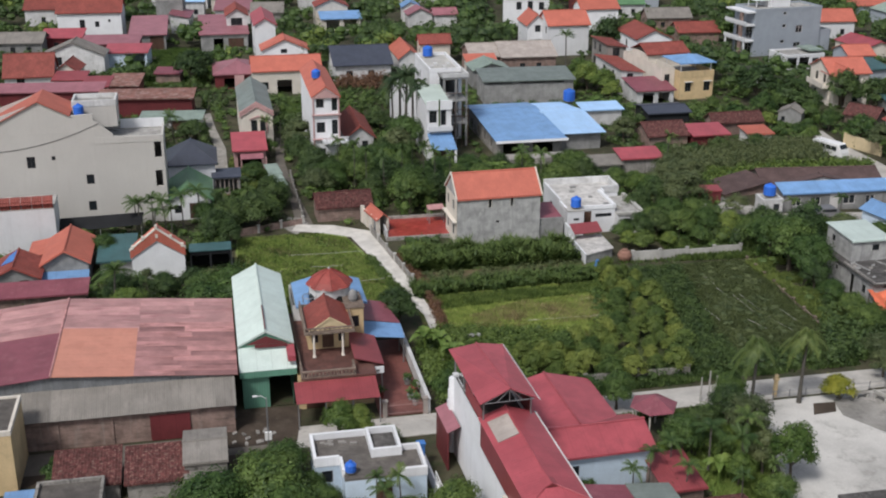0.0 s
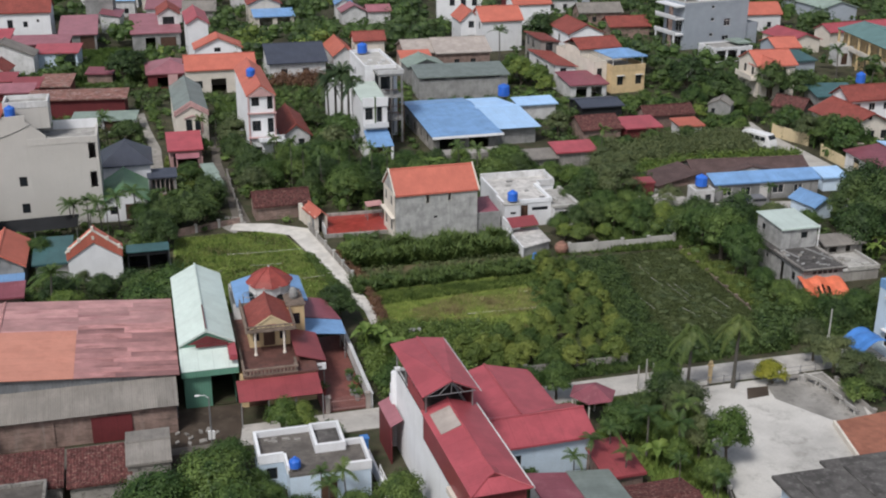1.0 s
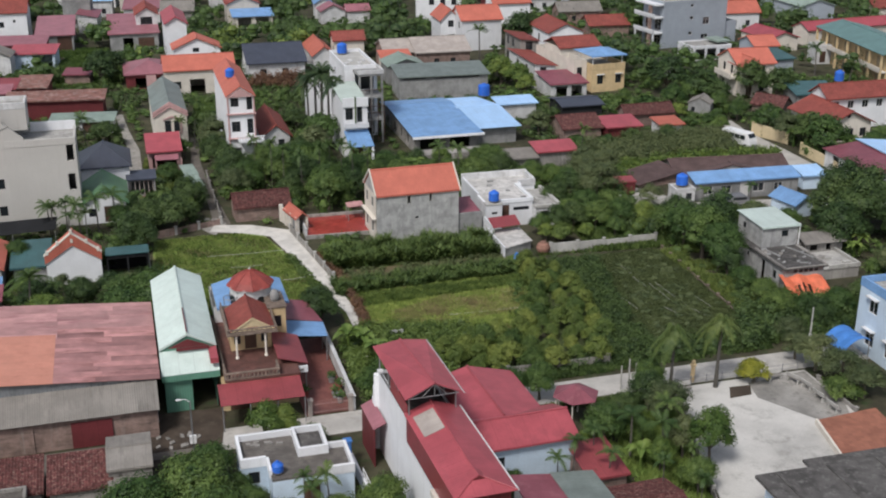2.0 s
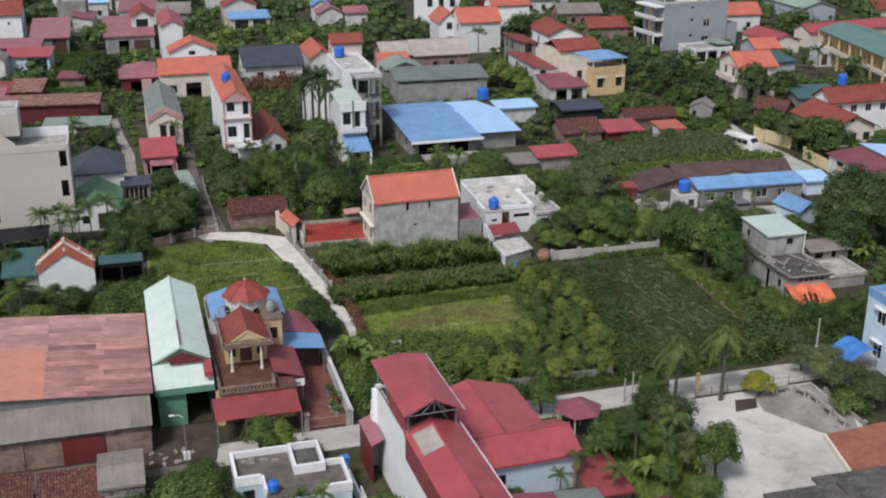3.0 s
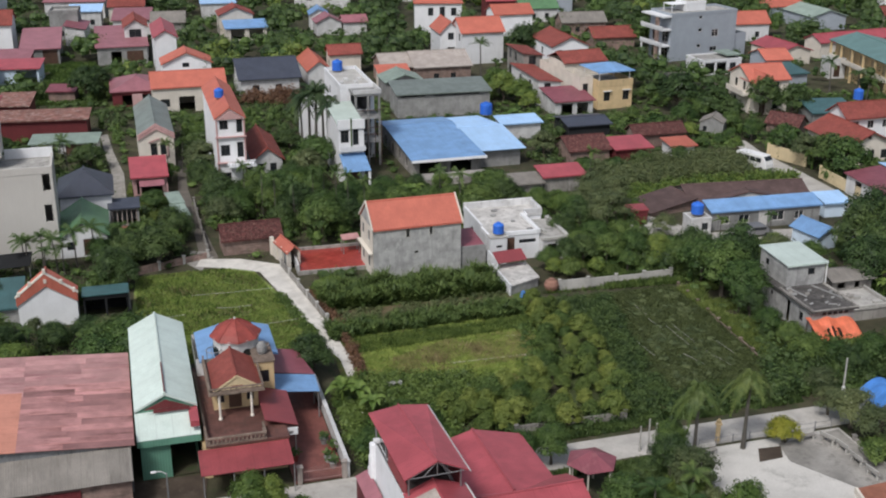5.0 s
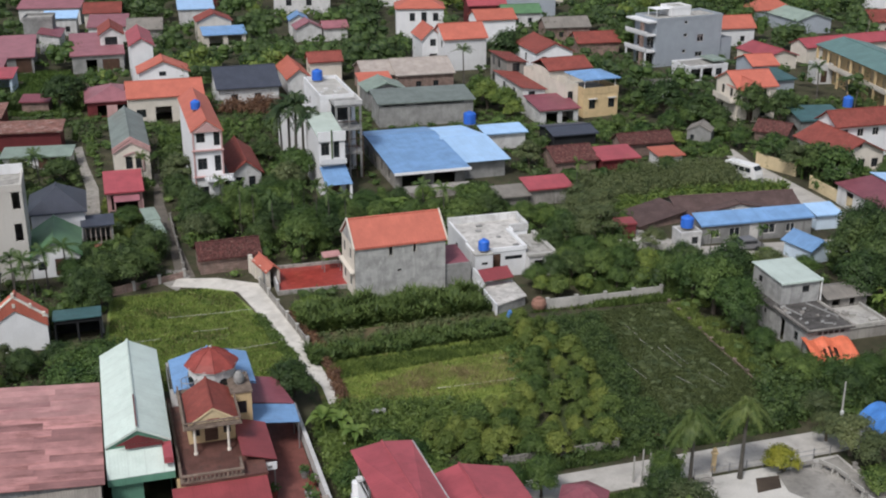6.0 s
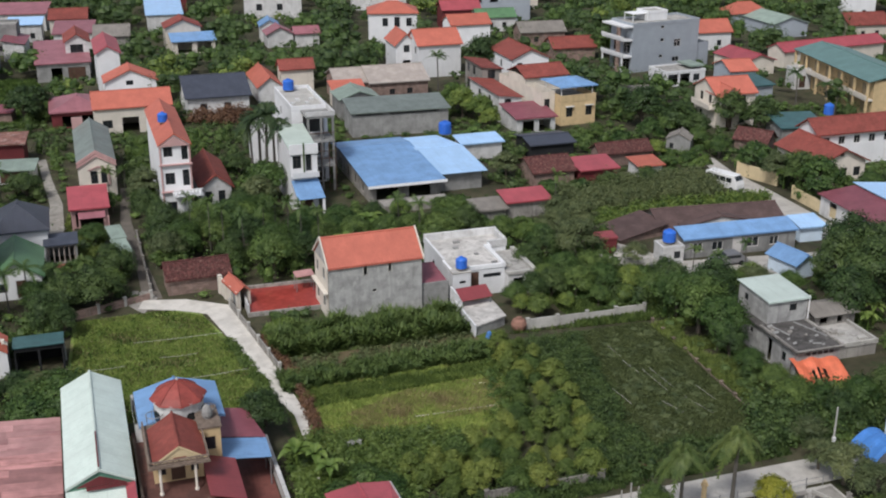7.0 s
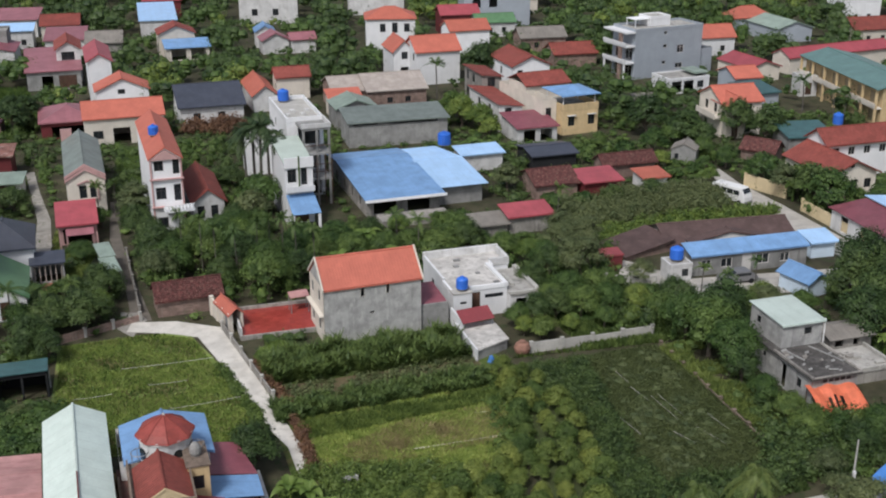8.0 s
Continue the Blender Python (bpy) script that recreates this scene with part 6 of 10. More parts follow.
# ---------------------------------------------------------------- tall beige building
def beige_block():
    at = (-63.8, 124.6)
    h = thing("apartment_house", "tall beige rendered house with an orange gable roof and roof terrace", "house", at)
    taken(at, YAW, -1, 25, -1, 7)
    wins = [(8.4, 7.5, 0.95, 1.4), (11.2, 8.35, 0.45, 0.5), (14.9, 5.2, 0.9, 1.2), (14.85, 1.9, 0.9, 1.2)]
    block(h, 0, 0, 16.3, 6, 0, 11.6, "beige", {"front": wins, "right": [(2, 1, 1, 1.2)]}, t=0.25, split=True)
    for y, s in ((0, 1), (6, -1)):
        bm = bmesh.new()
        prism(bm, [(0, y, 11.6), (16.3, y, 11.6), (16.3, y, 13.7), (13.6, y, 13.6), (10.3, y, 15.3), (0, y, 10.1 + 1.6)], (0, s * 0.25, 0))
        part("gable", bm, "beige", h)
    bm = bmesh.new()
    slab(bm, [(0, -0.2, 10.3), (10.3, -0.2, 15.5), (10.3, 6.2, 15.5), (0, 6.2, 10.3)], 0.12)
    part("roof", bm, "orangeY", h, "orange tile roof slope")
    bm = bmesh.new()
    slab(bm, [(10.3, -0.2, 15.5), (13.8, -0.2, 13.7), (13.8, 6.2, 13.7), (10.3, 6.2, 15.5)], 0.12)
    part("roof", bm, "orangeY", h, "orange tile roof slope")
    block(h, 13.9, 2.0, 5.0, 3.8, 11.6, 14.3, "beige", split=True)
    parapet(h, 13.9, 2.0, 5.0, 3.8, 14.35, 0.5, "offwhite", 0.2)
    block(h, 16.3, 0, 7.8, 6, 0, 10.6, "beige", {"front": [(6.7, 8.1, 0.8, 1.9, "open"), (6.6, 4.5, 0.8, 2.0, "open")], "right": [(1, 8, 1.4, 1.6), (1, 4.5, 1.4, 1.6), (4, 8, 1.0, 1.6)]}, t=0.25, split=True)
    parapet(h, 16.3, 0.0, 7.8, 6, 10.3, 0.55, "beige", 0.2)
    bm = bmesh.new()
    box(bm, 18.9, 24.1, 5.7, 5.95, 10.4, 11.5)
    part("screen_wall", bm, "white", h, "white terrace wall")
    bm = bmesh.new()
    prism(bm, [(16.3, 0.0, 10.8), (18.4, 0.0, 10.8), (18.4, 0, 11.2), (16.3, 0, 13.0)], (0, 0.2, 0))
    part("stair_wall", bm, "beige", h)
    bm = bmesh.new()
    tube(bm, [(x, -0.04, 9.6 + 0.018 * (x - 4) ** 2) for x in np.linspace(2, 17, 14)], 0.025, 4)
    part("cable", bm, "frame", h)
    return at


at = beige_block()
tank((*local(at, YAW, 14.7, 1.0), 13.2), 0.6, 1.0)
e = thing("shade_net", "black shade net stretched over a yard", "net", (-51.0, 119.5), YAW)
bm = bmesh.new()
slab(bm, [(0.8, 2, 1.6), (10.2, 2, 1.9), (10.4, 4.2, 2.7), (0.8, 4.2, 2.5)], 0.04)
part("cloth", bm, "net", e)
for x, y in ((0.9, 2.1), (10.1, 2.1), (5.5, 2.1), (0.9, 4.0), (10.2, 4.0)):
    bm = bmesh.new()
    tube(bm, [(x, y, 0), (x, y, 1.65 if y < 3 else 2.5)], 0.05, 5)
    part("post", bm, "metalg", e)


def pantile_wall_house():
    at = (-62.0, 115.8)
    h = thing("white_hall", "white hall with a row of red pantiled parapet bays", "house", at, 17)
    taken(at, 17, -1, 13, -1, 9)
    block(h, 0, 0, 12.6, 5, 0, 5.2, "white")
    bm = bmesh.new()
    box(bm, 0, 12.6, 0, 5, 5.2, 5.35)
    part("roof", bm, "roofdeck", h)
    for k in range(11):
        bm = bmesh.new()
        box(bm, 0.1 + k * 1.14, 1.1 + k * 1.14, -0.02, 0.5, 5.35, 6.2)
        slab(bm, [(0.05 + k * 1.14, -0.25, 5.9), (1.15 + k * 1.14, -0.25, 5.9), (1.15 + k * 1.14, 0.6, 6.6), (0.05 + k * 1.14, 0.6, 6.6)], 0.08)
        part("parapet_bay", bm, "brownredX", h)


pantile_wall_house()

W1 = (1.0, 1.0, 1.0, 1.2)
# ---- left middle
h = cottage("small plastered house with an orange and blue patched tile roof", (-51.6, 105.6), 4.8, 5.0, 2.2, "greyc", "gy", 1.2, "brownredY", {"front": [(1.4, 1.0, 0.8, 0.8), (2.9, 0, 0.9, 1.9, "door")]})
bm = bmesh.new()
slab(bm, [(0.9, 2.2, 2.82), (2.4, 1.6, 3.56), (2.4, 4.9, 3.56), (1.5, 4.3, 3.12)], 0.03)
part("patch_sheet", bm, "bluetarp", h, "blue sheet patching the roof")
h = cottage("grey plastered house with a salmon tile gable roof", (-47.4, 109.2), 4.5, 7.6, 2.7, "greyc", "gy", 1.3, "orangeY", {"front": [(1, 0.8, 0.9, 0.9)]})
bm = bmesh.new()
slab(bm, [(-0.2, -1.6, 1.3), (4.6, -1.6, 1.3), (4.6, -0.02, 1.75), (-0.2, -0.02, 1.75)], 0.06)
part("awning", bm, "blueX", h, "blue sheet awning")
cottage("low annex with a salmon roof", (-50.2, 112.6), 2.9, 4.4, 2.0, "greyc", "monol", 0.6, "orangeY")
cottage("low shed with a teal sheet roof", (-42.5, 112.2), 3.4, 6.2, 1.9, "greyc", "mono", 0.6, "tealX", name="shed", category="shed")
cottage("dark maroon lean-to behind the workshop", (-50, 101.6), 9.2, 2.6, 1.8, "brick", "mono", 0.4, "maroonX", name="shed", category="shed")
h = cottage("white gabled outbuilding with a stepped orange verge", (-38.9, 112.0), 5.5, 2.6, 2.9, "white", "gy", 2.2, "orangeY", over=0.1)
bm = bmesh.new()
for x0 in (-0.1, 5.6):
    prism(bm, [(x0, -0.16, 2.45), (2.75, -0.16, 4.3), (2.75, -0.16, 5.6), (x0, -0.16, 3.3)], (0, 0.14, 0))
part("verge", bm, "orangeX", h, "orange gable band")
bm = bmesh.new()
for x0 in (-0.16, 5.66):
    prism(bm, [(x0, -0.2, 3.3), (2.75, -0.2, 5.6), (2.75, -0.2, 5.75), (x0, -0.2, 3.46)], (0, 0.4, 0))
part("coping", bm, "cream", h, "pale gable coping")
for x, z in ((2.75, 5.75), (1.3, 4.55), (4.2, 4.55), (0.2, 3.6), (5.3, 3.6), (2.75, 4.75)):
    bm = bmesh.new()
    box(bm, x - 0.13, x + 0.13, -0.24, 0.1, z - 0.1, z + 0.3)
    part("finial", bm, "cream", h)
cottage("open shed with a dark teal sheet roof and dark interior", (-33.2, 114.0), 4.3, 3.0, 2.3, "net", "monob", 0.3, "tealX", {"front": [(0.15, 0, 1.9, 2.2, "open"), (2.25, 0, 1.9, 2.2, "open")]}, over=0.1, name="shed", category="shed")
cottage("house with a dark slate-grey hipped sheet roof", (-43.6, 141.4), 6.0, 7.4, 3.8, "white", "hip", 2.3, "slateX", {"front": [W1, (3.4, 1, 1, 1.2)]})
cottage("low house with a dull green gable roof", (-40.7, 131.0), 5.2, 8.2, 2.6, "white", "gy", 1.6, "greenY", {"front": [(0.8, 0.9, 0.9, 1.0), (2.6, 0.1, 1.0, 2, "door")]})


def balustrade_house():
    at = (-37.7, 141.2)
    h = thing("porch_house", "small weathered porch with dull columns under a dark flat roof", "house", at)
    taken(at, YAW, 0, 3.5, -1, 3)
    block(h, 0, 0, 3.4, 3.0, 0, 2.5, "greyc", {"front": [(0.2, 0.3, 3.0, 1.8, "open")]})
    for k in range(6):
        bm = bmesh.new()
        x = 0.3 + 0.56 * k
        lathe(bm, [(0.1, 0.3), (0.1, 0.4), (0.06, 0.5), (0.08, 1.2), (0.06, 1.95), (0.1, 2.1)], 8, (x, 0.05, 0))
        part("column", bm, "paler_cementX", h)
    bm = bmesh.new()
    slab(bm, [(-0.2, -0.3, 2.5), (3.6, -0.3, 2.5), (3.6, 3.2, 2.72), (-0.2, 3.2, 2.72)], 0.14)
    part("roof", bm, "slateX", h, "dark flat sheet roof")
    bm = bmesh.new()
    box(bm, -0.1, 3.6, -2.2, -0.02, 0, 0.14)
    part("step", bm, "terra", h)


balustrade_house()


def pink_house():
    at = (-39.2, 163.3)
    h = thing("pink_house", "narrow cream house with pink stepped gable and grey sheet roof", "house", at)
    taken(at, YAW, -1.5, 5.5, -12.5, 19)
    block(h, 0, 0, 4.7, 18, 0, 5.4, "cream", {"front": [(1.5, 2.6, 0.9, 1.7), (2.8, 2.6, 0.8, 1.7)], "left": [(4, 3, 1, 1.2), (9, 3, 1, 1.2)]}, gables="y", rise=1.5)
    roof(h, 0, 0.4, 4.7, 17.6, 5.5, "gy", 1.5, "mossY", 0.15, 0.08)
    bm = bmesh.new()
    for k, z in enumerate((5.0, 5.45)):
        o = 0.1 + k * 0.05
        prism(bm, [(-0.15, -o - 0.12, z - 0.15), (2.35, -o - 0.12, z + 1.3), (4.85, -o - 0.12, z - 0.15), (4.85, -o - 0.12, z + 0.2), (2.35, -o - 0.12, z + 1.7), (-0.15, -o - 0.12, z + 0.2)], (0, 0.16, 0))
    part("gable_trim", bm, "pinkw", h, "pink double gable moulding")
    bm = bmesh.new()
    prism(bm, [(1.2, -0.16, 2.3), (3.9, -0.16, 2.3), (3.9, -0.16, 4.5), (2.55, -0.16, 5.0), (1.2, -0.16, 4.5), (1.4, -0.16, 4.4), (2.55, -0.16, 4.8), (3.7, -0.16, 4.4), (3.7, -0.16, 2.5), (1.4, -0.16, 2.5)], (0, 0.14, 0))
    part("window_surround", bm, "pinkw", h, "dull pink arched surround")
    block(h, -1.4, -9.6, 4.4, 5.6, 0, 2.5, "pinkw", {"front": [(0.5, 0.1, 3.2, 1.95, "open")]})
    roof(h, -1.4, -9.8, 4.4, 6.0, 2.6, "mono", 1.0, "redX", 0.25, 0.08, name="porch_roof", label="dull crimson porch roof")
    bm = bmesh.new()
    slab(bm, [(-0.6, -11.4, 1.75), (2.6, -11.4, 1.75), (2.6, -9.9, 2.1), (-0.6, -9.9, 2.1)], 0.06)
    part("awning", bm, "roseX", h, "faded rose sheet awning")
    for x in (-1.3, -0.5, 2.5, 2.9):
        bm = bmesh.new()
        box(bm, x - 0.1, x + 0.1, -11.3, -11.1, 0, 1.8)
        part("post", bm, "pinkw", h)
    bm = bmesh.new()
    box(bm, -0.1, 1.4, 18.0, 18.3, 5.2, 7.2)
    part("rear_pediment", bm, "pinkw", h)


pink_house()


def canopy():
    e = thing("canopy", "pale green corrugated canopy on thin posts over the lane", "canopy", (-28.4, 139.2), 20)
    for y0, z in ((0.0, 2.3), (4.4, 2.5)):
        bm = bmesh.new()
        slab(bm, [(-0.9, y0, z), (0.9, y0, z), (0.7, y0 + 4.2, z + 0.2), (-1.1, y0 + 4.2, z + 0.2)], 0.04)
        part("sheet", bm, "sageX", e)
        for x in (-0.85, 0.8):
            bm = bmesh.new()
            tube(bm, [(x, y0 + 0.15, 0), (x, y0 + 0.15, z)], 0.04, 5)
            part("post", bm, "metalg", e)


canopy()


def three_storey(label, at, w, d, base, top, wall, roof_mat, trim, yaw=YAW, side=None):
    h = thing("townhouse", label, "house", at, yaw)
    taken(at, yaw, -0.5, w + 0.5, -2.5, d + 0.5)
    f = [(0.5, base + 4.5, 1.1, 1.25), (w - 1.1, base + 4.0, 0.8, 2.0), (0.5, base + 0.9, 1.2, 1.5), (w - 1.15, base + 0.6, 0.85, 2.1), (0.5, 0.6, 1.2, 1.4)]
    block(h, 0, 0, w, d, 0, top, wall, {"front": f, "left": [(d - 4, base + 5, 0.8, 1.0)]}, gables="y", rise=1.3)
    roof(h, 0, 0, w, d, top + 0.1, "gy", 1.35, roof_mat, 0.2, 0.1)
    for z in (base + 0.05, base + 3.55):
        bm = bmesh.new()
        box(bm, -0.15, w + 0.15, -0.35, -0.01, z - 0.15, z)
        part("balcony", bm, trim, h)
    bm = bmesh.new()
    prism(bm, [(0.1, -0.3, top - 0.2), (w - 0.1, -0.3, top - 0.2), (w / 2, -0.3, top + 1.0)], (0, 0.28, 0))
    part("pediment", bm, trim, h)
    for x in (0, w - 0.2):
        bm = bmesh.new()
        box(bm, x, x + 0.2, -0.14, -0.01, 0, top - 0.2)
        part("pilaster", bm, trim, h)
    bm = bmesh.new()
    box(bm, 1.2, w + 1.0, -2.2, -0.36, base - 0.2, base)
    part("balcony_floor", bm, "white", h)
    for k in range(9):
        bm = bmesh.new()
        x = 1.3 + k * (w - 0.5) / 8
        lathe(bm, [(0.05, base), (0.1, base + 0.3), (0.05, base + 0.6)], 6, (x, -2.1, 0))
        part("baluster", bm, "white", h)
    bm = bmesh.new()
    box(bm, 1.2, w + 1.0, -2.2, -2.02, base + 0.6, base + 0.72)
    part("balcony_rail", bm, "white", h)
    return h


three_storey("tall narrow white house with pink trim and an orange tile roof", (-27.4, 157.4), 3.8, 19, 3.4, 9.5, "white", "orangeY", "pinkw")
tank((*local((-27.4, 157.4), YAW, 1.3, 7.0), 10.45), 0.65, 0.95)
cottage("low pale house with a brick-red tile gable roof", (-23.2, 160.9), 3.9, 12.0, 2.9, "offwhite", "gy", 1.5, "brownredY", {"front": [(0.5, 0.6, 0.9, 1.6), (2.2, 0.6, 0.9, 1.6)]})
cottage("house with a wide orange tile roof", (-45.2, 197.6), 12.0, 6.6, 4.3, "cream", "gx", 1.9, "orangeX", {"front": [(1.2, 1.0, 1.5, 1.3, "window"), (4.2, 0, 2.6, 2.6, "open")]}, over=0.25)
cottage("open pink-roofed shed with dark red sides", (-53.0, 201.6), 8.4, 10.0, 2.7, "redsheet", "hip", 1.6, "roseX", {"front": [(1.6, 0.2, 5, 1.8, "open")]})
cottage("white gabled house with an orange roof", (-47.4, 215.6), 8.6, 5.5, 4.6, "white", "gy", 1.9, "orangeY", {"front": [(3.5, 3.8, 1.2, 1.4)]})
cottage("tall narrow white house with a crimson roof", (-50.9, 225.6), 4.0, 14.0, 7.6, "white", "gy", 1.2, "redY")
cottage("house with a wide pale maroon sheet roof and dark doorway", (-64.8, 236.0), 9.6, 15.5, 3.5, "greyc", "mono", 1.5, "roseX", {"front": [(2.6, 0, 2.0, 2.6, "open"), (5.6, 0.2, 3.2, 2.4, "door")]})
h = cottage("gabled upper room with an arched window and tile roof", (-61.0, 243.2), 4.4, 9.0, 6.4, "offwhite", "gy", 1.4, "brownredY", {"front": [(0.9, 4.2, 2.4, 1.6)]})
cottage("large house with a dark slate-blue sheet roof", (-32.2, 207.6), 10.2, 13.0, 3.6, "offwhite", "gx", 2.2, "slateX", {"front": [(2, 1, 1.2, 1.4), (6, 1, 1.2, 1.4)]}, over=0.5)
cottage("small cream house with a brick-red tile roof", (-18.4, 227.0), 6.0, 3.4, 4.2, "cream", "gx", 1.3, "brownredX", {"left": [(2, 2, 1, 1)]})
cottage("house with a steep salmon tile roof", (-21.6, 218.0), 4.2, 12.0, 3.0, "offwhite", "gy", 1.6, "orangeY")


# ---- white house with unfinished frame beside it
def white_shop():
    at = (-11.5, 160.0)
    h = thing("white_townhouse", "white townhouse with a pale green flat roof and blue canopy", "house", at)
    taken(at, YAW, -0.5, 7.2, -3, 22)
    block(h, 0, 0, 3.5, 9, 0, 7.8, "white", {"front": [(0.3, 5.4, 1.1, 1.7), (2.0, 5.0, 0.75, 2.2), (0.8, 0.1, 2, 2.5, "door")]})
    bm = bmesh.new()
    slab(bm, [(-0.1, -0.1, 7.9), (3.6, -0.1, 7.9), (3.6, 9.1, 8.9), (-0.1, 9.1, 8.9)], 0.08)
    part("roof", bm, "palegreen", h, "pale green sloped roof slab")
    bm = bmesh.new()
    box(bm, -0.1, 3.6, -0.2, -0.02, 7.3, 8.6)
    part("parapet", bm, "white", h)
    bm = bmesh.new()
    box(bm, 1.62, 1.8, -0.28, -0.21, 4.6, 8.8)
    part("accent", bm, "leaflime", h, "lime green facade stripe")
    bm = bmesh.new()
    box(bm, 0, 3.5, -1.0, -0.02, 4.4, 4.55)
    box(bm, 0, 3.5, -1.0, -0.9, 4.55, 5.1)
    part("balcony", bm, "white", h)
    bm = bmesh.new()
    slab(bm, [(0.1, -3.4, 2.3), (3.7, -3.4, 2.3), (3.5, -0.1, 3.9), (0.0, -0.1, 3.9)], 0.07)
    part("canopy", bm, "blueX", h, "blue sheet canopy")
    for x in (0.25, 3.5):
        bm = bmesh.new()
        box(bm, x - 0.15, x + 0.15, -3.3, -3.0, 0, 2.3)
        part("canopy_post", bm, "white", h)
    # taller rear part with an unfinished front
    block(h, 2.4, 10.5, 4.9, 12.5, 0, 10.4, "white", {"front": [(1.5, 7.2, 2.9, 2.6, "open"), (1.5, 3.8, 2.9, 2.6, "open"), (1.5, 0.2, 2.9, 2.8, "open")], "left": [(4, 8, 1, 1.2), (8, 5, 1, 1.2)]})
    parapet(h, 2.4, 10.5, 4.9, 12.5, 10.45, 0.5, "white", 0.2, "concrete")
    for z in (3.4, 6.8, 10.1):
        bm = bmesh.new()
        box(bm, 3.62, 7.3, 6.3, 10.45, z, z + 0.3)
        part("floor_slab", bm, "greyc", h)
    bm = bmesh.new()
    box(bm, 3.5, 7.4, 6.2, 6.45, 10.42, 11.0)
    box(bm, 7.15, 7.4, 6.46, 10.45, 10.42, 11.0)
    part("parapet", bm, "offwhite", h)
    for x in (3.65, 5.4, 7.0):
        bm = bmesh.new()
        box(bm, x, x + 0.28, 6.35, 6.63, 0, 10.1)
        part("column", bm, "greyc", h)
    for z in (4.6, 5.6, 8.1):
        bm = bmesh.new()
        tube(bm, [(3.7, 6.2, z), (7.4, 6.2, z)], 0.05, 5)
        part("scaffold_bar", bm, "wood", h)
    for x in (4.2, 5.3, 6.4, 7.3):
        bm = bmesh.new()
        tube(bm, [(x, 6.1, 0), (x + 0.1, 6.15, 6.8)], 0.05, 5)
        part("scaffold_pole", bm, "wood", h)
    for k in range(4):
        bm = bmesh.new()
        box(bm, 2.9 + 1.0 * k, 3.5 + 1.0 * k, 13 + 2 * (k % 2), 13.8 + 2 * (k % 2), 10.46, 10.8)
        part("roof_vent", bm, "offwhite", h)


white_shop()
tank((*local((-11.5, 160.0), YAW, 4.2, 21.6), 10.45), 0.8, 1.3)
cottage("small white outbuilding behind the palms", (-18.6, 181), 4.6, 4, 5.6, "white", "flat", 0, "")


# ---- blue barns
def blue_barn():
    at = (-1.5, 160.9)
    h = thing("blue_barn", "wide open-sided barn with mid-blue and pale blue sheet roofs", "barn", at, 16)
    taken(at, 16, -1, 18, -2, 21)
    block(h, 0.3, 1.5, 9.9, 18, 0, 2.6, "block", {"left": [(2, 0.5, 1.2, 1.4, "open"), (6, 0.5, 1.2, 1.4, "open"), (10, 0.5, 1.2, 1.4, "open"), (14, 0.5, 1.2, 1.4, "open")], "front": [(1, 0.2, 3, 1.8, "open"), (5.5, 0.2, 3, 1.8, "open")]})
    bm = bmesh.new()
    slab(bm, [(-0.3, -0.4, 2.75), (10.4, -0.4, 2.75), (10.2, 15.4, 3.75), (-0.3, 15.4, 3.75)], 0.08)
    part("roof", bm, "blueX", h, "mid-blue sheet roof")
    bm = bmesh.new()
    slab(bm, [(-0.3, 15.2, 3.78), (10.2, 15.2, 3.78), (10.2, 20.3, 3.2), (-0.3, 20.3, 3.2)], 0.08)
    part("roof", bm, "blueX", h, "mid-blue rear roof slope")
    bm = bmesh.new()
    box(bm, -0.3, 10.5, -0.5, -0.4, 2.45, 2.8)
    part("gutter", bm, "white", h)
    bm = bmesh.new()
    slab(bm, [(9.9, 2.2, 2.65), (17.2, 2.2, 2.65), (17.2, 12.5, 3.4), (9.9, 12.5, 3.6)], 0.08)
    part("roof", bm, "skyblueX", h, "pale blue sheet roof")
    bm = bmesh.new()
    slab(bm, [(9.9, 12.4, 3.62), (17.2, 12.4, 3.42), (15.6, 19.6, 3.2), (9.9, 19.6, 3.2)], 0.08)
    part("roof", bm, "skyblueX", h, "pale blue rear roof")
    block(h, 10.4, 3.0, 6.2, 15, 0, 2.6, "greyc")
    bm = bmesh.new()
    box(bm, 1.0, 10.0, -3.4, -0.6, 0, 0.9)
    part("low_store", bm, "block", h)


blue_barn()
cottage("small pale blue roofed annex", (11.8, 181.2), 6.2, 3.4, 2.5, "offwhite", "mono", 0.4, "skyblueX", name="shed", category="shed")
tank((9.4, 184.4, 3.1), 0.95, 1.6)
cottage("long grey cement shed with a dull grey-green roof", (-4.6, 194.6), 15.6, 6.6, 3.9, "greyc", "mono", 0.8, "mossX", {"front": [(0.6, 3.4, 4, 0.35, "open"), (6, 3.4, 8, 0.35, "open")]}, yaw=13, name="shed", category="shed")
cottage("shed with a pale sage gable roof", (-6.9, 205.8), 6.6, 6.0, 3.5, "greyc", "gy", 1.2, "sageY")
cottage("old brick house with a brown fibre-cement roof", (-2.0, 217.2), 10.4, 10.6, 3.7, "brick", "gx", 1.8, "paler_cementX", {"front": [(3.4, 1.4, 1, 1), (6.6, 1.4, 1, 1)]}, yaw=14)
cottage("old brick wing with a brown fibre-cement roof", (-8.0, 217.6), 6.0, 8.6, 3.6, "brick", "gx", 1.6, "paler_cementX", yaw=14)
cottage("low front room with an orange tile roof", (-8.3, 213.8), 5.4, 3.6, 3.0, "cream", "mono", 1.0, "orangeX", yaw=14)
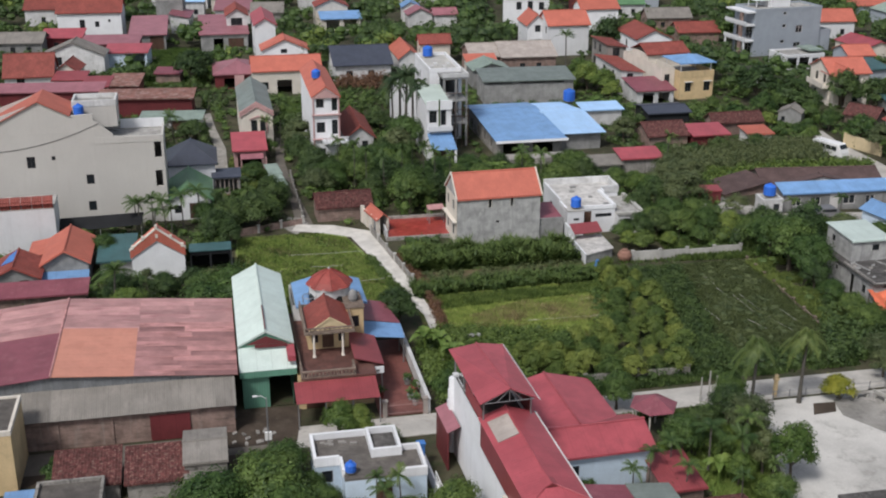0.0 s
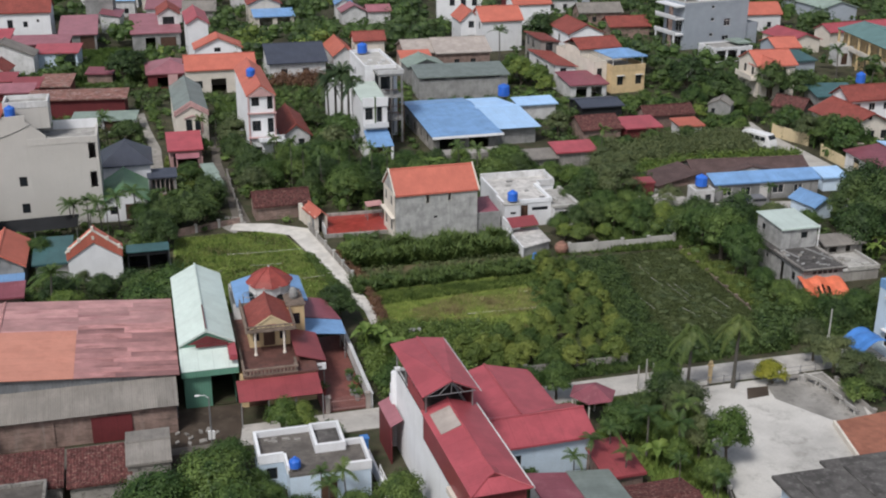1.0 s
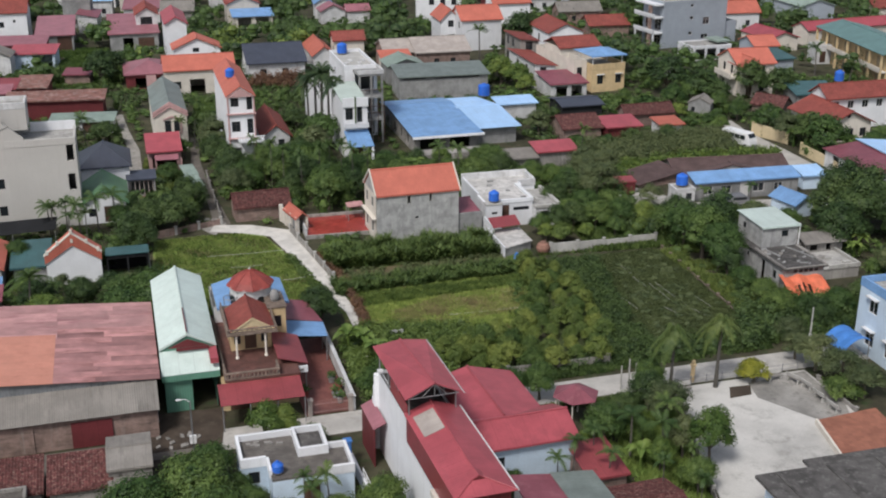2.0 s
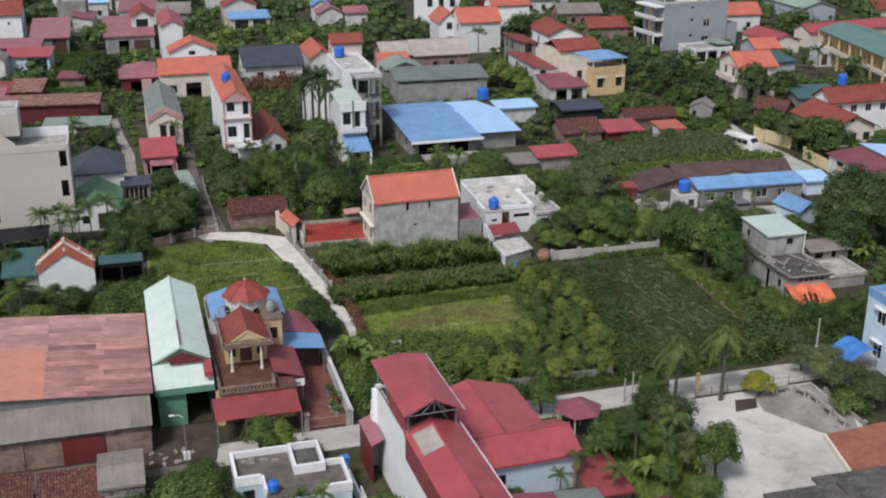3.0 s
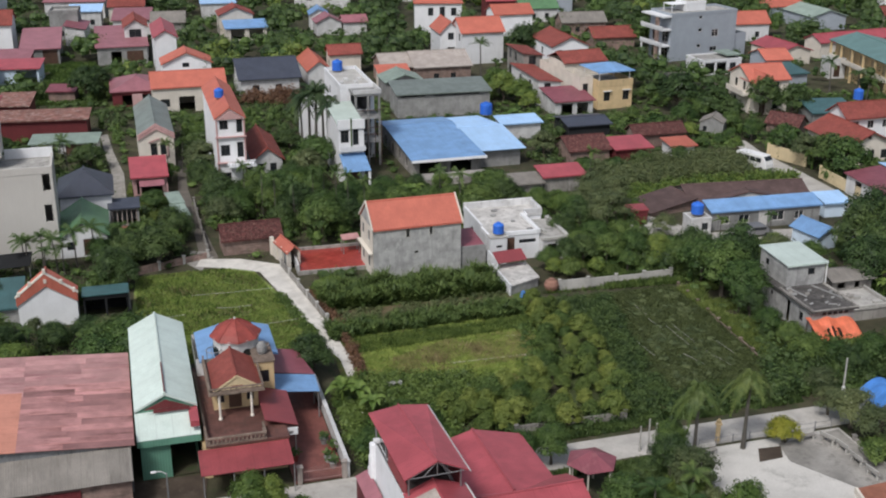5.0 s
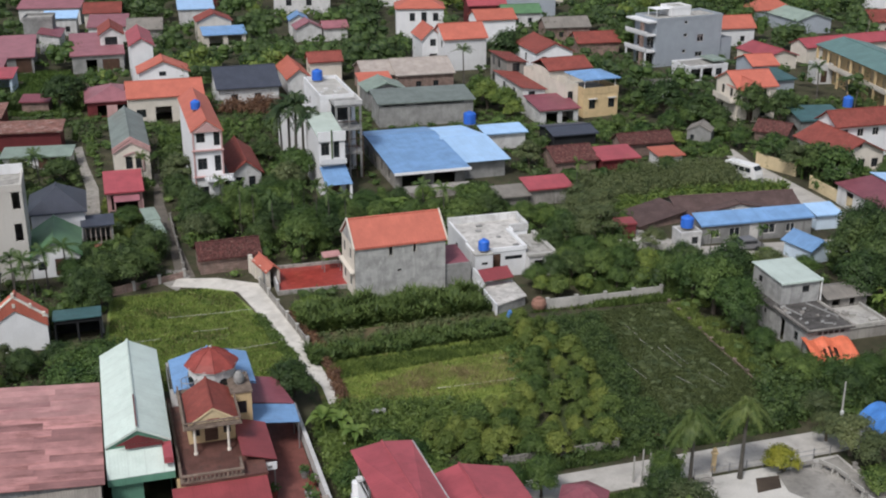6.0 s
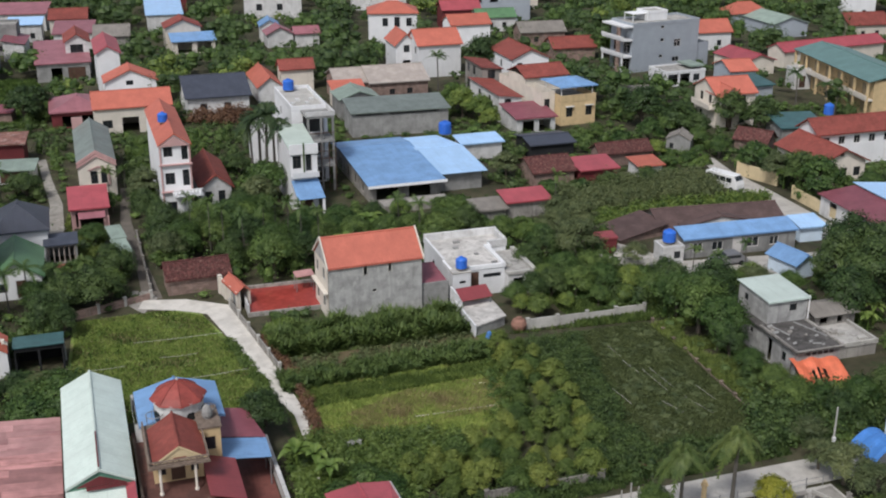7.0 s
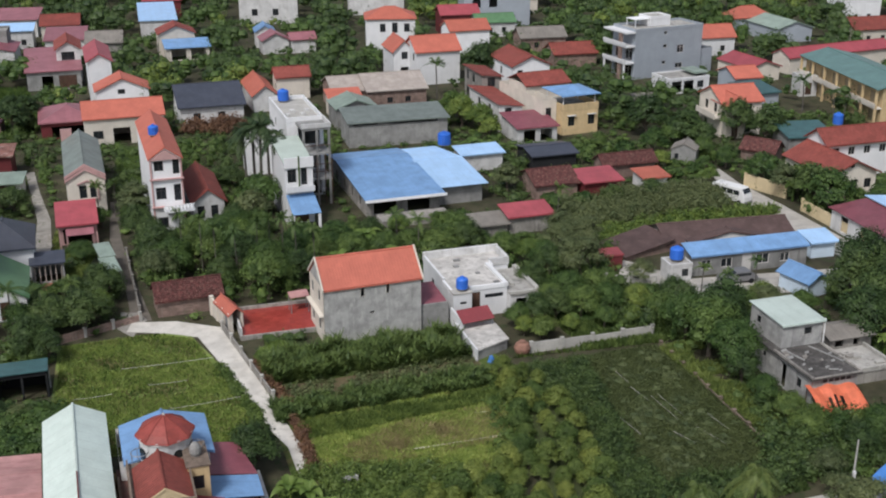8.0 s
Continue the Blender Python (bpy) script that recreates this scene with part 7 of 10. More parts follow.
cottage("tall white house with an orange tile roof", (6.9, 237.4), 8.6, 7.4, 6.4, "white", "gx", 2.2, "orangeX", {"left": [(2, 1, 1, 1.5), (2, 4.4, 1, 1.4), (5, 4.4, 1, 1.4)]}, yaw=16)
h = cottage("white house front with a steep orange gable", (2.6, 241.0), 4.2, 8.0, 5.8, "white", "gy", 2.0, "orangeY", {"front": [(1.4, 0.3, 1.6, 2.4, "open"), (1.6, 4.2, 1.2, 1.4)]}, yaw=14)

# ---- right far side
cottage("low house with a dull crimson sheet roof", (21.4, 195.6), 6.6, 7.0, 2.5, "offwhite", "mono", 0.8, "maroonX", {"front": [(1, 0.2, 2.0, 1.9, "open"), (3.8, 0.2, 2.0, 1.9, "open")]})
cottage("narrow weathered house with dark red awnings", (19.2, 203.5), 4.0, 14, 3.9, "offwhite", "monor", 0.6, "brownredY", {"front": [(1, 2.6, 1.2, 1.2)], "left": [(4, 2, 1.2, 1.6), (9, 2, 1.2, 1.6)]})
cottage("weathered tenement with stained walls and dark balconies", (17.6, 217.8), 3.6, 9, 5.6, "block", "monor", 0.6, "brownredY", {"left": [(1, 1, 1.4, 1.6), (4, 1, 1.4, 1.6), (1, 4, 1.4, 1.6), (4, 4, 1.4, 1.6)], "front": [(1, 4, 1.4, 1.6)]})
cottage("white house with a brick-red tile gable roof", (23.6, 225.4), 7.2, 11, 6.0, "white", "gy", 1.6, "brownredY", {"front": [(1, 4, 1, 1.2)], "left": [(5, 3.6, 0.9, 1.4)]})


def yellow_roof_terrace():
    at = (26.6, 199.6)
    h = thing("yellow_townhouse", "yellow two-storey house with a blue canopy over its roof terrace", "house", at, 20)
    taken(at, 20, -1, 10, -2, 18)
    block(h, 2.6, 0, 6.4, 16, 0, 4.0, "yellow", {"front": [(4.6, 1.4, 1.2, 1.6, "sill"), (1.0, 1.4, 1.2, 1.6, "sill")]})
    block(h, 0.0, 2.0, 2.5, 16, 0, 5.4, "cream", {"front": [(0.6, 2.6, 1, 1.6)]})
    parapet(h, 2.6, 0, 6.4, 16, 4.05, 0.9, "yellow", 0.2)
    for x in (2.9, 8.6):
        for y in (0.5, 6.0):
            bm = bmesh.new()
            tube(bm, [(x, y, 4.0), (x, y, 6.4)], 0.08, 6)
            part("canopy_post", bm, "metalw", h)
    roof(h, 2.7, 0.3, 6.2, 6.4, 6.4, "hip", 0.9, "blueX", 0.4, 0.08, name="canopy", label="blue sheet canopy")
    block(h, 0.6, 9.0, 8.0, 6.5, 4.06, 6.4, "cream")
    roof(h, 0.6, 9.0, 8.0, 6.5, 6.5, "gx", 1.3, "brownredX", 0.3, 0.1)


yellow_roof_terrace()


def grey_modern():
    at, yaw = (48.6, 240.4), 23
    h = thing("modern_house", "modern blue-grey three-storey house with white balconies", "house", at, yaw)
    taken(at, yaw, -3, 19, -1, 8)
    wins = [(6.6, 5.6, 0.9, 0.7), (6.5, 2.4, 0.9, 0.7), (9.9, 4.4, 1.6, 1.5), (9.7, 1.4, 1.7, 1.0), (6.6, 8.2, 0.8, 0.6)]
    block(h, 0, 0, 15.8, 7.5, 0, 9.2, "blueg", {"front": wins, "left": [(1, 0.1, 2, 2.5), (4.4, 0.1, 2.4, 2.5), (1, 3.6, 2, 2.4), (4.4, 3.6, 2.4, 2.4)]}, frame_mat="framew")
    parapet(h, 0, 0, 15.8, 7.5, 9.25, 0.4, "blueg")
    for z in (3.1, 6.3):
        bm = bmesh.new()
        box(bm, -2.2, -0.02, -0.2, 7.5, z, z + 0.3)
        box(bm, -2.3, -2.1, -0.2, 7.5, z + 0.3, z + 0.9)
        part("balcony", bm, "white", h)
    bm = bmesh.new()
    box(bm, -2.2, -0.06, -0.2, 7.6, 8.9, 9.2)
    part("canopy_slab", bm, "white", h)
    for y in (0.2, 7.0):
        bm = bmesh.new()
        box(bm, -2.15, -1.9, y, y + 0.3, 0, 3.1)
        part("column", bm, "white", h)
    bm = bmesh.new()
    box(bm, -2.05, -1.7, 1.6, 2.6, 0.0, 8.9)
    part("screen", bm, "brick", h, "brick-red facade screen")
    block(h, 5.5, 3, 4.6, 4, 9.3, 11.0, "white")
    parapet(h, 5.5, 3, 4.6, 4, 11.0, 0.25, "white")
    block(h, 15.9, 0.5, 3.0, 6, 0, 4.6, "blueg")
    bm = bmesh.new()
    box(bm, 2.2, 5.4, 3.4, 6.6, 10.7, 10.82)
    for x, y in ((2.3, 3.5), (5.2, 3.5), (2.3, 6.4), (5.2, 6.4)):
        box(bm, x, x + 0.12, y, y + 0.12, 9.3, 10.7)
    part("pergola", bm, "white", h)


grey_modern()
h = cottage("cream house with crossing orange tile roofs and a balcony", (53.9, 198.4), 7.0, 7.6, 5.6, "cream", "gx", 1.8, "orangeX", {"front": [(4.2, 3.4, 1.1, 1.7), (4.4, 0.5, 1, 1.5)], "left": [(2, 3.6, 1, 1.4), (5, 3.6, 1, 1.4), (2, 0.6, 1, 1.4)]}, yaw=12)
block(h, 0.2, -1.5, 3.2, 1.45, 0, 5.4, "cream", {"front": [(1.0, 3.4, 1.1, 1.7), (1.0, 0.2, 1.1, 2.1, "door")]}, gables="y", rise=1.3)
roof(h, 0.2, -1.5, 3.2, 5.0, 5.5, "gy", 1.4, "orangeY", 0.3, 0.1)
bm = bmesh.new()
box(bm, -1.4, -0.02, -0.2, 6, 3.0, 3.2)
box(bm, -1.4, -1.25, -0.2, 6, 3.2, 3.9)
part("balcony", bm, "cream", h)
cottage("small house with an orange roof behind the cream one", (63.6, 224.0), 5, 7, 3.8, "blueg", "gx", 1.3, "orangeX", yaw=10)
cottage("low shed with a slate-blue sheet roof", (64.0, 216.0), 6, 6, 2.6, "blueg", "mono", 0.8, "tealX", yaw=20, name="shed", category="shed")
h = cottage("white single-storey house with a flat roof and open frame", (52.6, 227.6), 8.6, 6, 2.7, "white", "flat", 0, "", {"front": [(0.5, 0.2, 2.2, 2.1, "open"), (3.1, 0.2, 2.2, 2.1, "open"), (6, 0.8, 1.4, 1.3)]}, yaw=20, parapet_high=0.2)
bm = bmesh.new()
box(bm, 5.6, 8.6, 0.5, 5.2, 3.3, 3.6)
part("upper_roof", bm, "sageX", h)
cottage("black-netted low shelter beside the barns", (22.0, 181.4), 6.8, 6.0, 2.2, "net", "gx", 0.5, "slateX", name="shelter", category="shelter")
cottage("old house with a dark maroon tile roof", (20.8, 168.0), 6.0, 6.4, 2.1, "brick", "gx", 1.2, "oldtileX")
cottage("small crimson-sheeted shed among old tiled houses", (27.4, 168.6), 5.4, 4.2, 2.1, "redsheet", "mono", 0.6, "redX", name="shed", category="shed")
cottage("low hut with a salmon sheet roof", (36.0, 171.6), 3.6, 3.2, 1.7, "offwhite", "mono", 0.4, "orangeX", name="hut", category="hut")
cottage("long low old tile-roofed house", (31.5, 177.0), 8.0, 3.2, 2.1, "brick", "gx", 1.0, "oldtileX")
cottage("small plaster outbuilding with a red sheet roof", (15.9, 155.0), 5.6, 3.0, 2.2, "block", "mono", 0.6, "redX", name="outbuilding", category="shed")
cottage("low pale shed beside the red-roofed outbuilding", (11.8, 153.6), 4.0, 3.2, 1.6, "block", "mono", 0.4, "cementX", name="shed", category="shed")
cottage("small pale gabled outbuilding with cracked plaster among trees", (42.8, 184.6), 3.6, 3.0, 2.2, "greyc", "gy", 0.9, "cementY", {"front": [(0.5, 0.7, 0.6, 0.8)]}, yaw=-24, over=0.12, name="outbuilding", category="shed")
cottage("old house with a dark tile roof among trees", (53.6, 185.8), 5.0, 3.6, 1.9, "brick", "gx", 1.2, "oldtileX", yaw=-38)
cottage("low teal-roofed shed behind trees", (61.5, 188.0), 7, 6, 2.6, "greyc", "mono", 0.8, "tealX", yaw=5, name="shed", category="shed")

# red-tiled school-like houses by the road
h = cottage("cream house with a brick-red tile gable roof", (60.4, 167.8), 7.2, 10.5, 3.0, "cream", "gy", 1.7, "brownredY", {"front": [(0.8, 0.1, 1.1, 2.0, "door"), (3.2, 0.7, 1.1, 1.3), (5.4, 0.7, 1.1, 1.3)], "left": [(2, 1, 1, 1.2), (6, 1, 1, 1.2)]}, over=0.5)
bm = bmesh.new()
lathe(bm, [(0.32, 0), (0.32, 0.06)], 12)
d = part("gable_vent", bm, "frame", h)
d.matrix_basis = pose(3.2, -0.02, 4.0, 90, 0, 0)
h = cottage("long two-storey cream house with a brick-red tile roof", (62.4, 175.4), 18, 4.6, 5.2, "white", "gx", 1.5, "brownredX", {"front": [(1 + 2.6 * k, 3.2, 1.1, 1.2) for k in range(6)]}, over=0.5, frame_mat="framew")
tank((65.0, 179.2, 6.75), 0.72, 1.35)
cottage("low house with a dull maroon sheet roof by the road", (58.6, 143.2), 4.6, 12.5, 2.6, "offwhite", "monol", 0.7, "maroonY", {"left": [(2, 0.3, 1.6, 2, "open"), (6, 0.3, 1.6, 2, "open")]}, yaw=12)
cottage("low house with a pale teal sheet roof", (63.6, 144.6), 6, 12.5, 3.0, "offwhite", "monor", 0.6, "skyblueY", yaw=12)


def school():
    at, yaw = (81.6, 203.0), 6
    h = thing("school", "two-storey yellow school with a green sheet roof and pale columns", "school", at, yaw)
    taken(at, yaw, -2, 10, -1, 30)
    # drab panels fill the gallery openings; their tone stands for dim recesses
    block(h, 0, 0, 8, 28, 0, 6.4, "yellow", {"left": [(1.4 + 4.5 * k, 3.5, 2.4, 1.9, "door") for k in range(6)] + [(1.4 + 4.5 * k, 0.3, 2.4, 2.0, "door") for k in range(6)], "back": [(2, 4, 1, 1)]}, frame_mat="drab")
    roof(h, -1.0, 0, 10, 28, 6.5, "gy", 1.2, "seagreenY", 0.4, 0.1)
    for k in range(7):
        bm = bmesh.new()
        box(bm, -1.2, -0.85, 0.0 + 4.6 * k, 0.4 + 4.6 * k, 0, 6.4)
        part("column", bm, "yellow", h)
    bm = bmesh.new()
    box(bm, -1.2, -0.02, 0, 28, 3.0, 3.25)
    box(bm, -1.25, -1.1, 0, 28, 3.25, 3.9)
    part("gallery", bm, "cream", h)
    block(h, -3.4, 22.5, 3.2, 3.6, 0, 3.4, "offwhite", {"front": [(1, 0.3, 1.2, 2.2, "door")]})
    parapet(h, -3.4, 22.5, 3.2, 3.6, 3.45, 0.3, "offwhite")


school()
h = cottage("long low crimson sheet roofs behind the school", (80.0, 243.5), 26, 5, 3.4, "cream", "gx", 1.2, "redX", yaw=22, name="school_wing", category="building")
cottage("low classroom with a crimson sheet roof", (70.0, 236.6), 7, 10, 2.8, "cream", "gy", 1.2, "redY", yaw=20, name="school_wing", category="building")

# ---- far row
cottage("house with a blue canopy roof", (-43.9, 262.0), 8.8, 5, 2.7, "cream", "mono", 0.9, "blueX", {"front": [(1, 0.2, 3, 2.2, "open"), (5, 0.2, 3, 2.2, "open")]})
cottage("tile-roofed upper storey of a cream house", (-46.2, 267.2), 7.4, 6, 4.8, "cream", "gy", 1.6, "brownredY")
cottage("low house with a pale pink roof", (-24.8, 268.5), 5.6, 5, 3.0, "offwhite", "gy", 1.4, "roseY")
cottage("low annex with a rose sheet roof", (-18.8, 269.4), 5.2, 4.4, 3.0, "offwhite", "gx", 1.0, "roseX")
cottage("white block with an orange roof", (-98.2, 244.2), 13.4, 8, 6.2, "white", "gx", 2.2, "brownredX", {"front": [(4.6, 2.2, 1.1, 2.4), (7.8, 3.0, 0.9, 1.2), (10.6, 4, 0.5, 0.6)]}, yaw=13)
cottage("workshop with a rose sheet roof", (-79.2, 234.4), 7.2, 18, 3.4, "greyc", "mono", 1.0, "roseX", {"front": [(4, 0.3, 2.8, 2.8, "door")]})
cottage("long low crimson-roofed shed", (-86.0, 225.0), 11, 6, 3.2, "redsheet", "mono", 0.7, "roseX", yaw=10, name="shed", category="shed")
cottage("crimson-roofed store with a dark front", (-79.0, 218.4), 8.0, 6, 2.9, "paleblue", "mono", 0.6, "redX", {"front": [(4.0, 0.2, 3.6, 2.4, "open")]}, yaw=9, name="shed", category="shed")
cottage("grey gabled house with a cement-tile roof", (-88.6, 211.6), 11.4, 5, 3.6, "offwhite", "gy", 2.4, "cementY", {"front": [(2.4, 1.6, 1.2, 1.6)]}, yaw=10)
cottage("small temple-like house with an ornate orange tile roof", (-89.4, 196.4), 8.2, 7.6, 2.8, "offwhite", "gx", 3.2, "brownredX", {"front": [(2, 0.8, 1.4, 1.6)]})
cottage("shed with rusty patched roof sheets", (-68.8, 191.2), 4.9, 6.4, 2.7, "redsheet", "mono", 0.7, "rustyX", yaw=9, name="shed", category="shed")
cottage("crimson-roofed lean-to beside the rusty shed", (-73.0, 190.0), 4.2, 5.4, 2.7, "offwhite", "mono", 0.6, "crimsonX", yaw=9, name="shed", category="shed")
cottage("low porch with a crimson sheet roof", (-80.2, 195.4), 5.2, 4.6, 2.5, "offwhite", "mono", 0.6, "crimsonX", yaw=9, name="shed", category="shed")
cottage("long dark red shed with a rust-streaked roof", (-66.2, 179.0), 14.8, 4.0, 3.3, "redsheet", "mono", 0.6, "rustyX", yaw=9, over=0.4, name="shed", category="shed")
cottage("long dark red sheeted shed with a maroon roof", (-84.0, 180.6), 17, 3.4, 3.6, "redsheet", "mono", 0.7, "roseX", yaw=10, name="shed", category="shed")
cottage("low store with a pale sage sheet roof", (-57.0, 171.4), 9.2, 3.8, 2.0, "offwhite", "mono", 0.35, "sageX", {"front": [(4.8, 0.2, 3.6, 1.6, "door")]}, yaw=8, name="shed", category="shed")
cottage("small shed with a dull brown roof in a rough garden", (-65.0, 205.4), 4.4, 3.0, 1.9, "brick", "mono", 0.5, "maroonX", yaw=4, name="shed", category="shed")
cottage("low cream gable beside the temple-like house", (-82.3, 202.0), 3.8, 6, 2.8, "cream", "gy", 1.4, "brownredY", yaw=8)
cottage("white house with red hipped roof and balcony", (-3.0, 272.6), 10.6, 8, 6.6, "white", "hip", 2.0, "orangeX", {"front": [(3, 3.8, 1.2, 1.8), (5.6, 3.6, 1.2, 2.2), (8.2, 3.8, 1.2, 1.8), (4.4, 0.2, 2.2, 2.6, "open")], "left": [(3, 4, 1, 1.4)]}, yaw=2)
cottage("white house with an orange roof behind", (14.6, 262.6), 8.6, 6.5, 5.8, "white", "gx", 1.5, "orangeX", yaw=14)
cottage("house with a low tile roof among trees", (35.0, 252), 9, 6, 2.8, "brick", "gx", 1.6, "brownredX", yaw=12)
cottage("grey house with a red tile roof", (81.6, 286.8), 10, 6, 3.6, "blueg", "hip", 2.2, "orangeX", yaw=18)
cottage("pale barn with a grey sheet roof", (88.0, 275.6), 9, 12, 3.2, "blueg", "gy", 1.4, "sageY", yaw=16)
cottage("grey house with open upper floors", (20, 300), 16, 9, 8.0, "blueg", "flat", 0, "", {"front": [(2, 4.5, 2, 2, "open"), (6, 4.5, 2, 2, "open"), (11, 1, 1.4, 1.6)]}, yaw=6)
cottage("blue-roofed hall beyond the trees", (-54.4, 289.5), 8, 20, 3.8, "offwhite", "mono", 1.0, "skyblueX", yaw=12)
cottage("long low store with pinkish roof", (-92, 290), 14, 8, 4, "offwhite", "mono", 1.4, "roseX", yaw=6)
cottage("pale grey hall beyond the trees", (-34, 306), 14, 9, 6.5, "offwhite", "flat", 0, "", {"front": [(3, 2, 1.4, 1.6), (8, 2, 1.4, 1.6)]}, yaw=4)
cottage("house with a dark red roof far off", (-8, 318), 14, 8, 5, "offwhite", "gx", 2, "redX", yaw=4)
cottage("house with a crimson sheet roof far off", (26, 318), 14, 8, 4, "cream", "gx", 2, "maroonX", yaw=4)
cottage("white house far off with a tile roof", (-112, 280), 12, 9, 5, "white", "gx", 2, "brownredX", yaw=4)


FAR_ROW = (
    ("far house with a dull red tile roof", -113, 262, 12, 7, 4, "offwhite", "gx", 2, "brownredX"),
    ("far shed with a grey sheet roof", -101, 262, 9, 7, 3, "greyc", "mono", 1, "cementX"),
    ("far shed with a crimson sheet roof", -97, 232, 8, 5, 3, "redsheet", "mono", 1, "redX"),
    ("dark grey barn with a cement roof", -104, 226, 9, 7, 3, "greyc", "gx", 1.4, "cementX"),
    ("grey cement house with a flat roof", -82, 262, 6, 6, 6, "greyc", "flat", 0, ""),
    ("far house with a rose sheet roof", -70, 268, 8, 9, 3.4, "offwhite", "mono", 1.2, "roseX"),
    ("small pale blue roofed house", -82, 276, 7, 5, 4, "offwhite", "mono", 0.8, "skyblueX"),
    ("beige house with a wide brown roof", -74, 280, 8, 8, 4.6, "cream", "gx", 1.6, "brownredX"),
    ("narrow house with a dark maroon roof", -77, 256, 4, 10, 3.4, "offwhite", "monor", 0.9, "maroonY"),
    ("old grey stucco house with a broken roof", -60, 262, 7, 8, 4, "block", "gx", 1.6, "cementX"),
    ("far house with a bright red roof", -58, 312, 9, 8, 5, "redsheet", "gx", 2, "redX"),
    ("house with a blue plastic roof cover", -27, 276, 4, 5, 3.6, "offwhite", "gy", 1.2, "blueY"),
    ("far dark red sheet barn", 14, 290, 9, 6, 4.6, "redsheet", "gx", 1.6, "redX"),
    ("low house with a green sheet roof", 22, 286, 9, 6, 3.4, "offwhite", "gx", 1.4, "greenX"),
    ("pinkish weathered house under trees", 30, 268, 10, 6, 3.2, "brick", "gx", 1.6, "cementX"),
    ("orange-roofed house behind the modern one", 66, 262, 9, 6, 4, "white", "gx", 2, "orangeX"),
    ("far house with a tile roof", 104, 272, 10, 7, 3.6, "cream", "gx", 2, "brownredX"),
    ("far white house with a flat roof", 112, 300, 10, 8, 5, "white", "flat", 0, ""),
    ("small white hut among trees", 44, 214, 3.4, 3, 2.2, "white", "mono", 0.5, "cementX"),
)
for label, x, y, w, d, high, wall, kind, rise, rm in FAR_ROW:
    cottage(label, (x, y), w, d, high, wall, kind, rise, rm, {"front": [(w * 0.3, 0.9, 1.0, 1.2), (w * 0.65, 0.9, 1.0, 1.2)]} if w > 4.5 else None, yaw=10)


def parked_car(at, yaw, label, body):
    e = thing("car", label, "car", at, yaw)
    taken(at, yaw, -2, 2, -1, 1)
    bm = bmesh.new()
    prism(bm, [(x, -0.85, z) for x, z in ((-2.1, 0.35), (-2.1, 0.8), (-1.1, 0.92), (-0.5, 1.42), (1.1, 1.45), (1.9, 0.95), (2.1, 0.8), (2.1, 0.35))], (0, 1.7, 0))
    bmesh.ops.bevel(bm, geom=bm.edges[:], offset=0.06, segments=2, affect="EDGES")
    part("body", bm, body, e)
    for y in (-0.86, 0.86):
        bm = bmesh.new()
        box(bm, -0.6, 1.2, y - 0.012, y + 0.012, 0.98, 1.32)
        part("side_window", bm, "glass", e)
    bm = bmesh.new()
    slab(bm, [(-1.05, -0.7, 0.98), (-1.05, 0.7, 0.98), (-0.52, 0.7, 1.44), (-0.52, -0.7, 1.44)], 0.02)
    part("windscreen", bm, "glass", e)
    for x in (-1.3, 1.3):
        for y in (-0.8, 0.8):
            bm = bmesh.new()
            lathe(bm, [(0.15, -0.1), (0.32, -0.1), (0.32, 0.1), (0.15, 0.1)], 14)
            wheel = part("wheel", bm, "net", e)
            wheel.matrix_basis = pose(x, y, 0.32, 90, 0, 0)


parked_car((39.4, 138.6), 12, "grey car parked in front of the long shed", "metalg")
e = thing("feed_sack", "blue plastic sack lying at the field's edge", "sack", (10.6, 119.9))
bm = bmesh.new()
lathe(bm, [(0.26, 0.0), (0.36, 0.15), (0.3, 0.34), (0.2, 0.7), (0.12, 0.78)], 10)
part("body", bm, "bluetarp", e)

# ---- minibus on the east road
def minibus():
    e = thing("minibus", "white minibus parked on the concrete road", "bus", (46.75, 166.6), 128)
    e.scale = (0.74, 0.82, 0.86)
    taken((46.75, 166.6), 128, -3.5, 3.5, -1.5, 1.5)
    prof = [(-3.6, 0.45), (-3.6, 2.35), (-3.35, 2.65), (2.6, 2.65), (3.25, 1.9), (3.55, 1.3), (3.6, 0.45)]
    bm = bmesh.new()
    prism(bm, [(-x, -1.05, z) for x, z in prof], (0, 2.1, 0))
    bmesh.ops.bevel(bm, geom=bm.edges[:], offset=0.08, segments=2, affect="EDGES")
    part("body", bm, "metalw", e)
    for y, s in ((-1.06, 1), (1.06, -1)):
        for k in range(4):
            bm = bmesh.new()
            box(bm, -2.3 + k * 1.35, -1.1 + k * 1.35, y - 0.015, y + 0.015, 1.5, 2.25)
            part("side_window", bm, "glass", e)
    bm = bmesh.new()
    slab(bm, [(-3.32, -0.9, 1.95), (-3.32, 0.9, 1.95), (-2.78, 0.9, 2.55), (-2.78, -0.9, 2.55)], 0.02)
    part("windscreen", bm, "glass", e)
    bm = bmesh.new()
    box(bm, -3.7, -3.55, -1.0, 1.0, 0.4, 0.7)
    part("bumper", bm, "metalg", e)
    for x in (-2.4, 2.4):
        for y in (-1.0, 1.0):
            bm = bmesh.new()
            lathe(bm, [(0.2, -0.12), (0.42, -0.12), (0.42, 0.12), (0.2, 0.12)], 16)
            wheel = part("wheel", bm, "net", e)
            wheel.matrix_basis = pose(x, y, 0.42, 90, 0, 0)
            bm = bmesh.new()
            lathe(bm, [(0.19, -0.125), (0.19, 0.125)], 12)
            part("rim", bm, "metalg", wheel)


minibus()

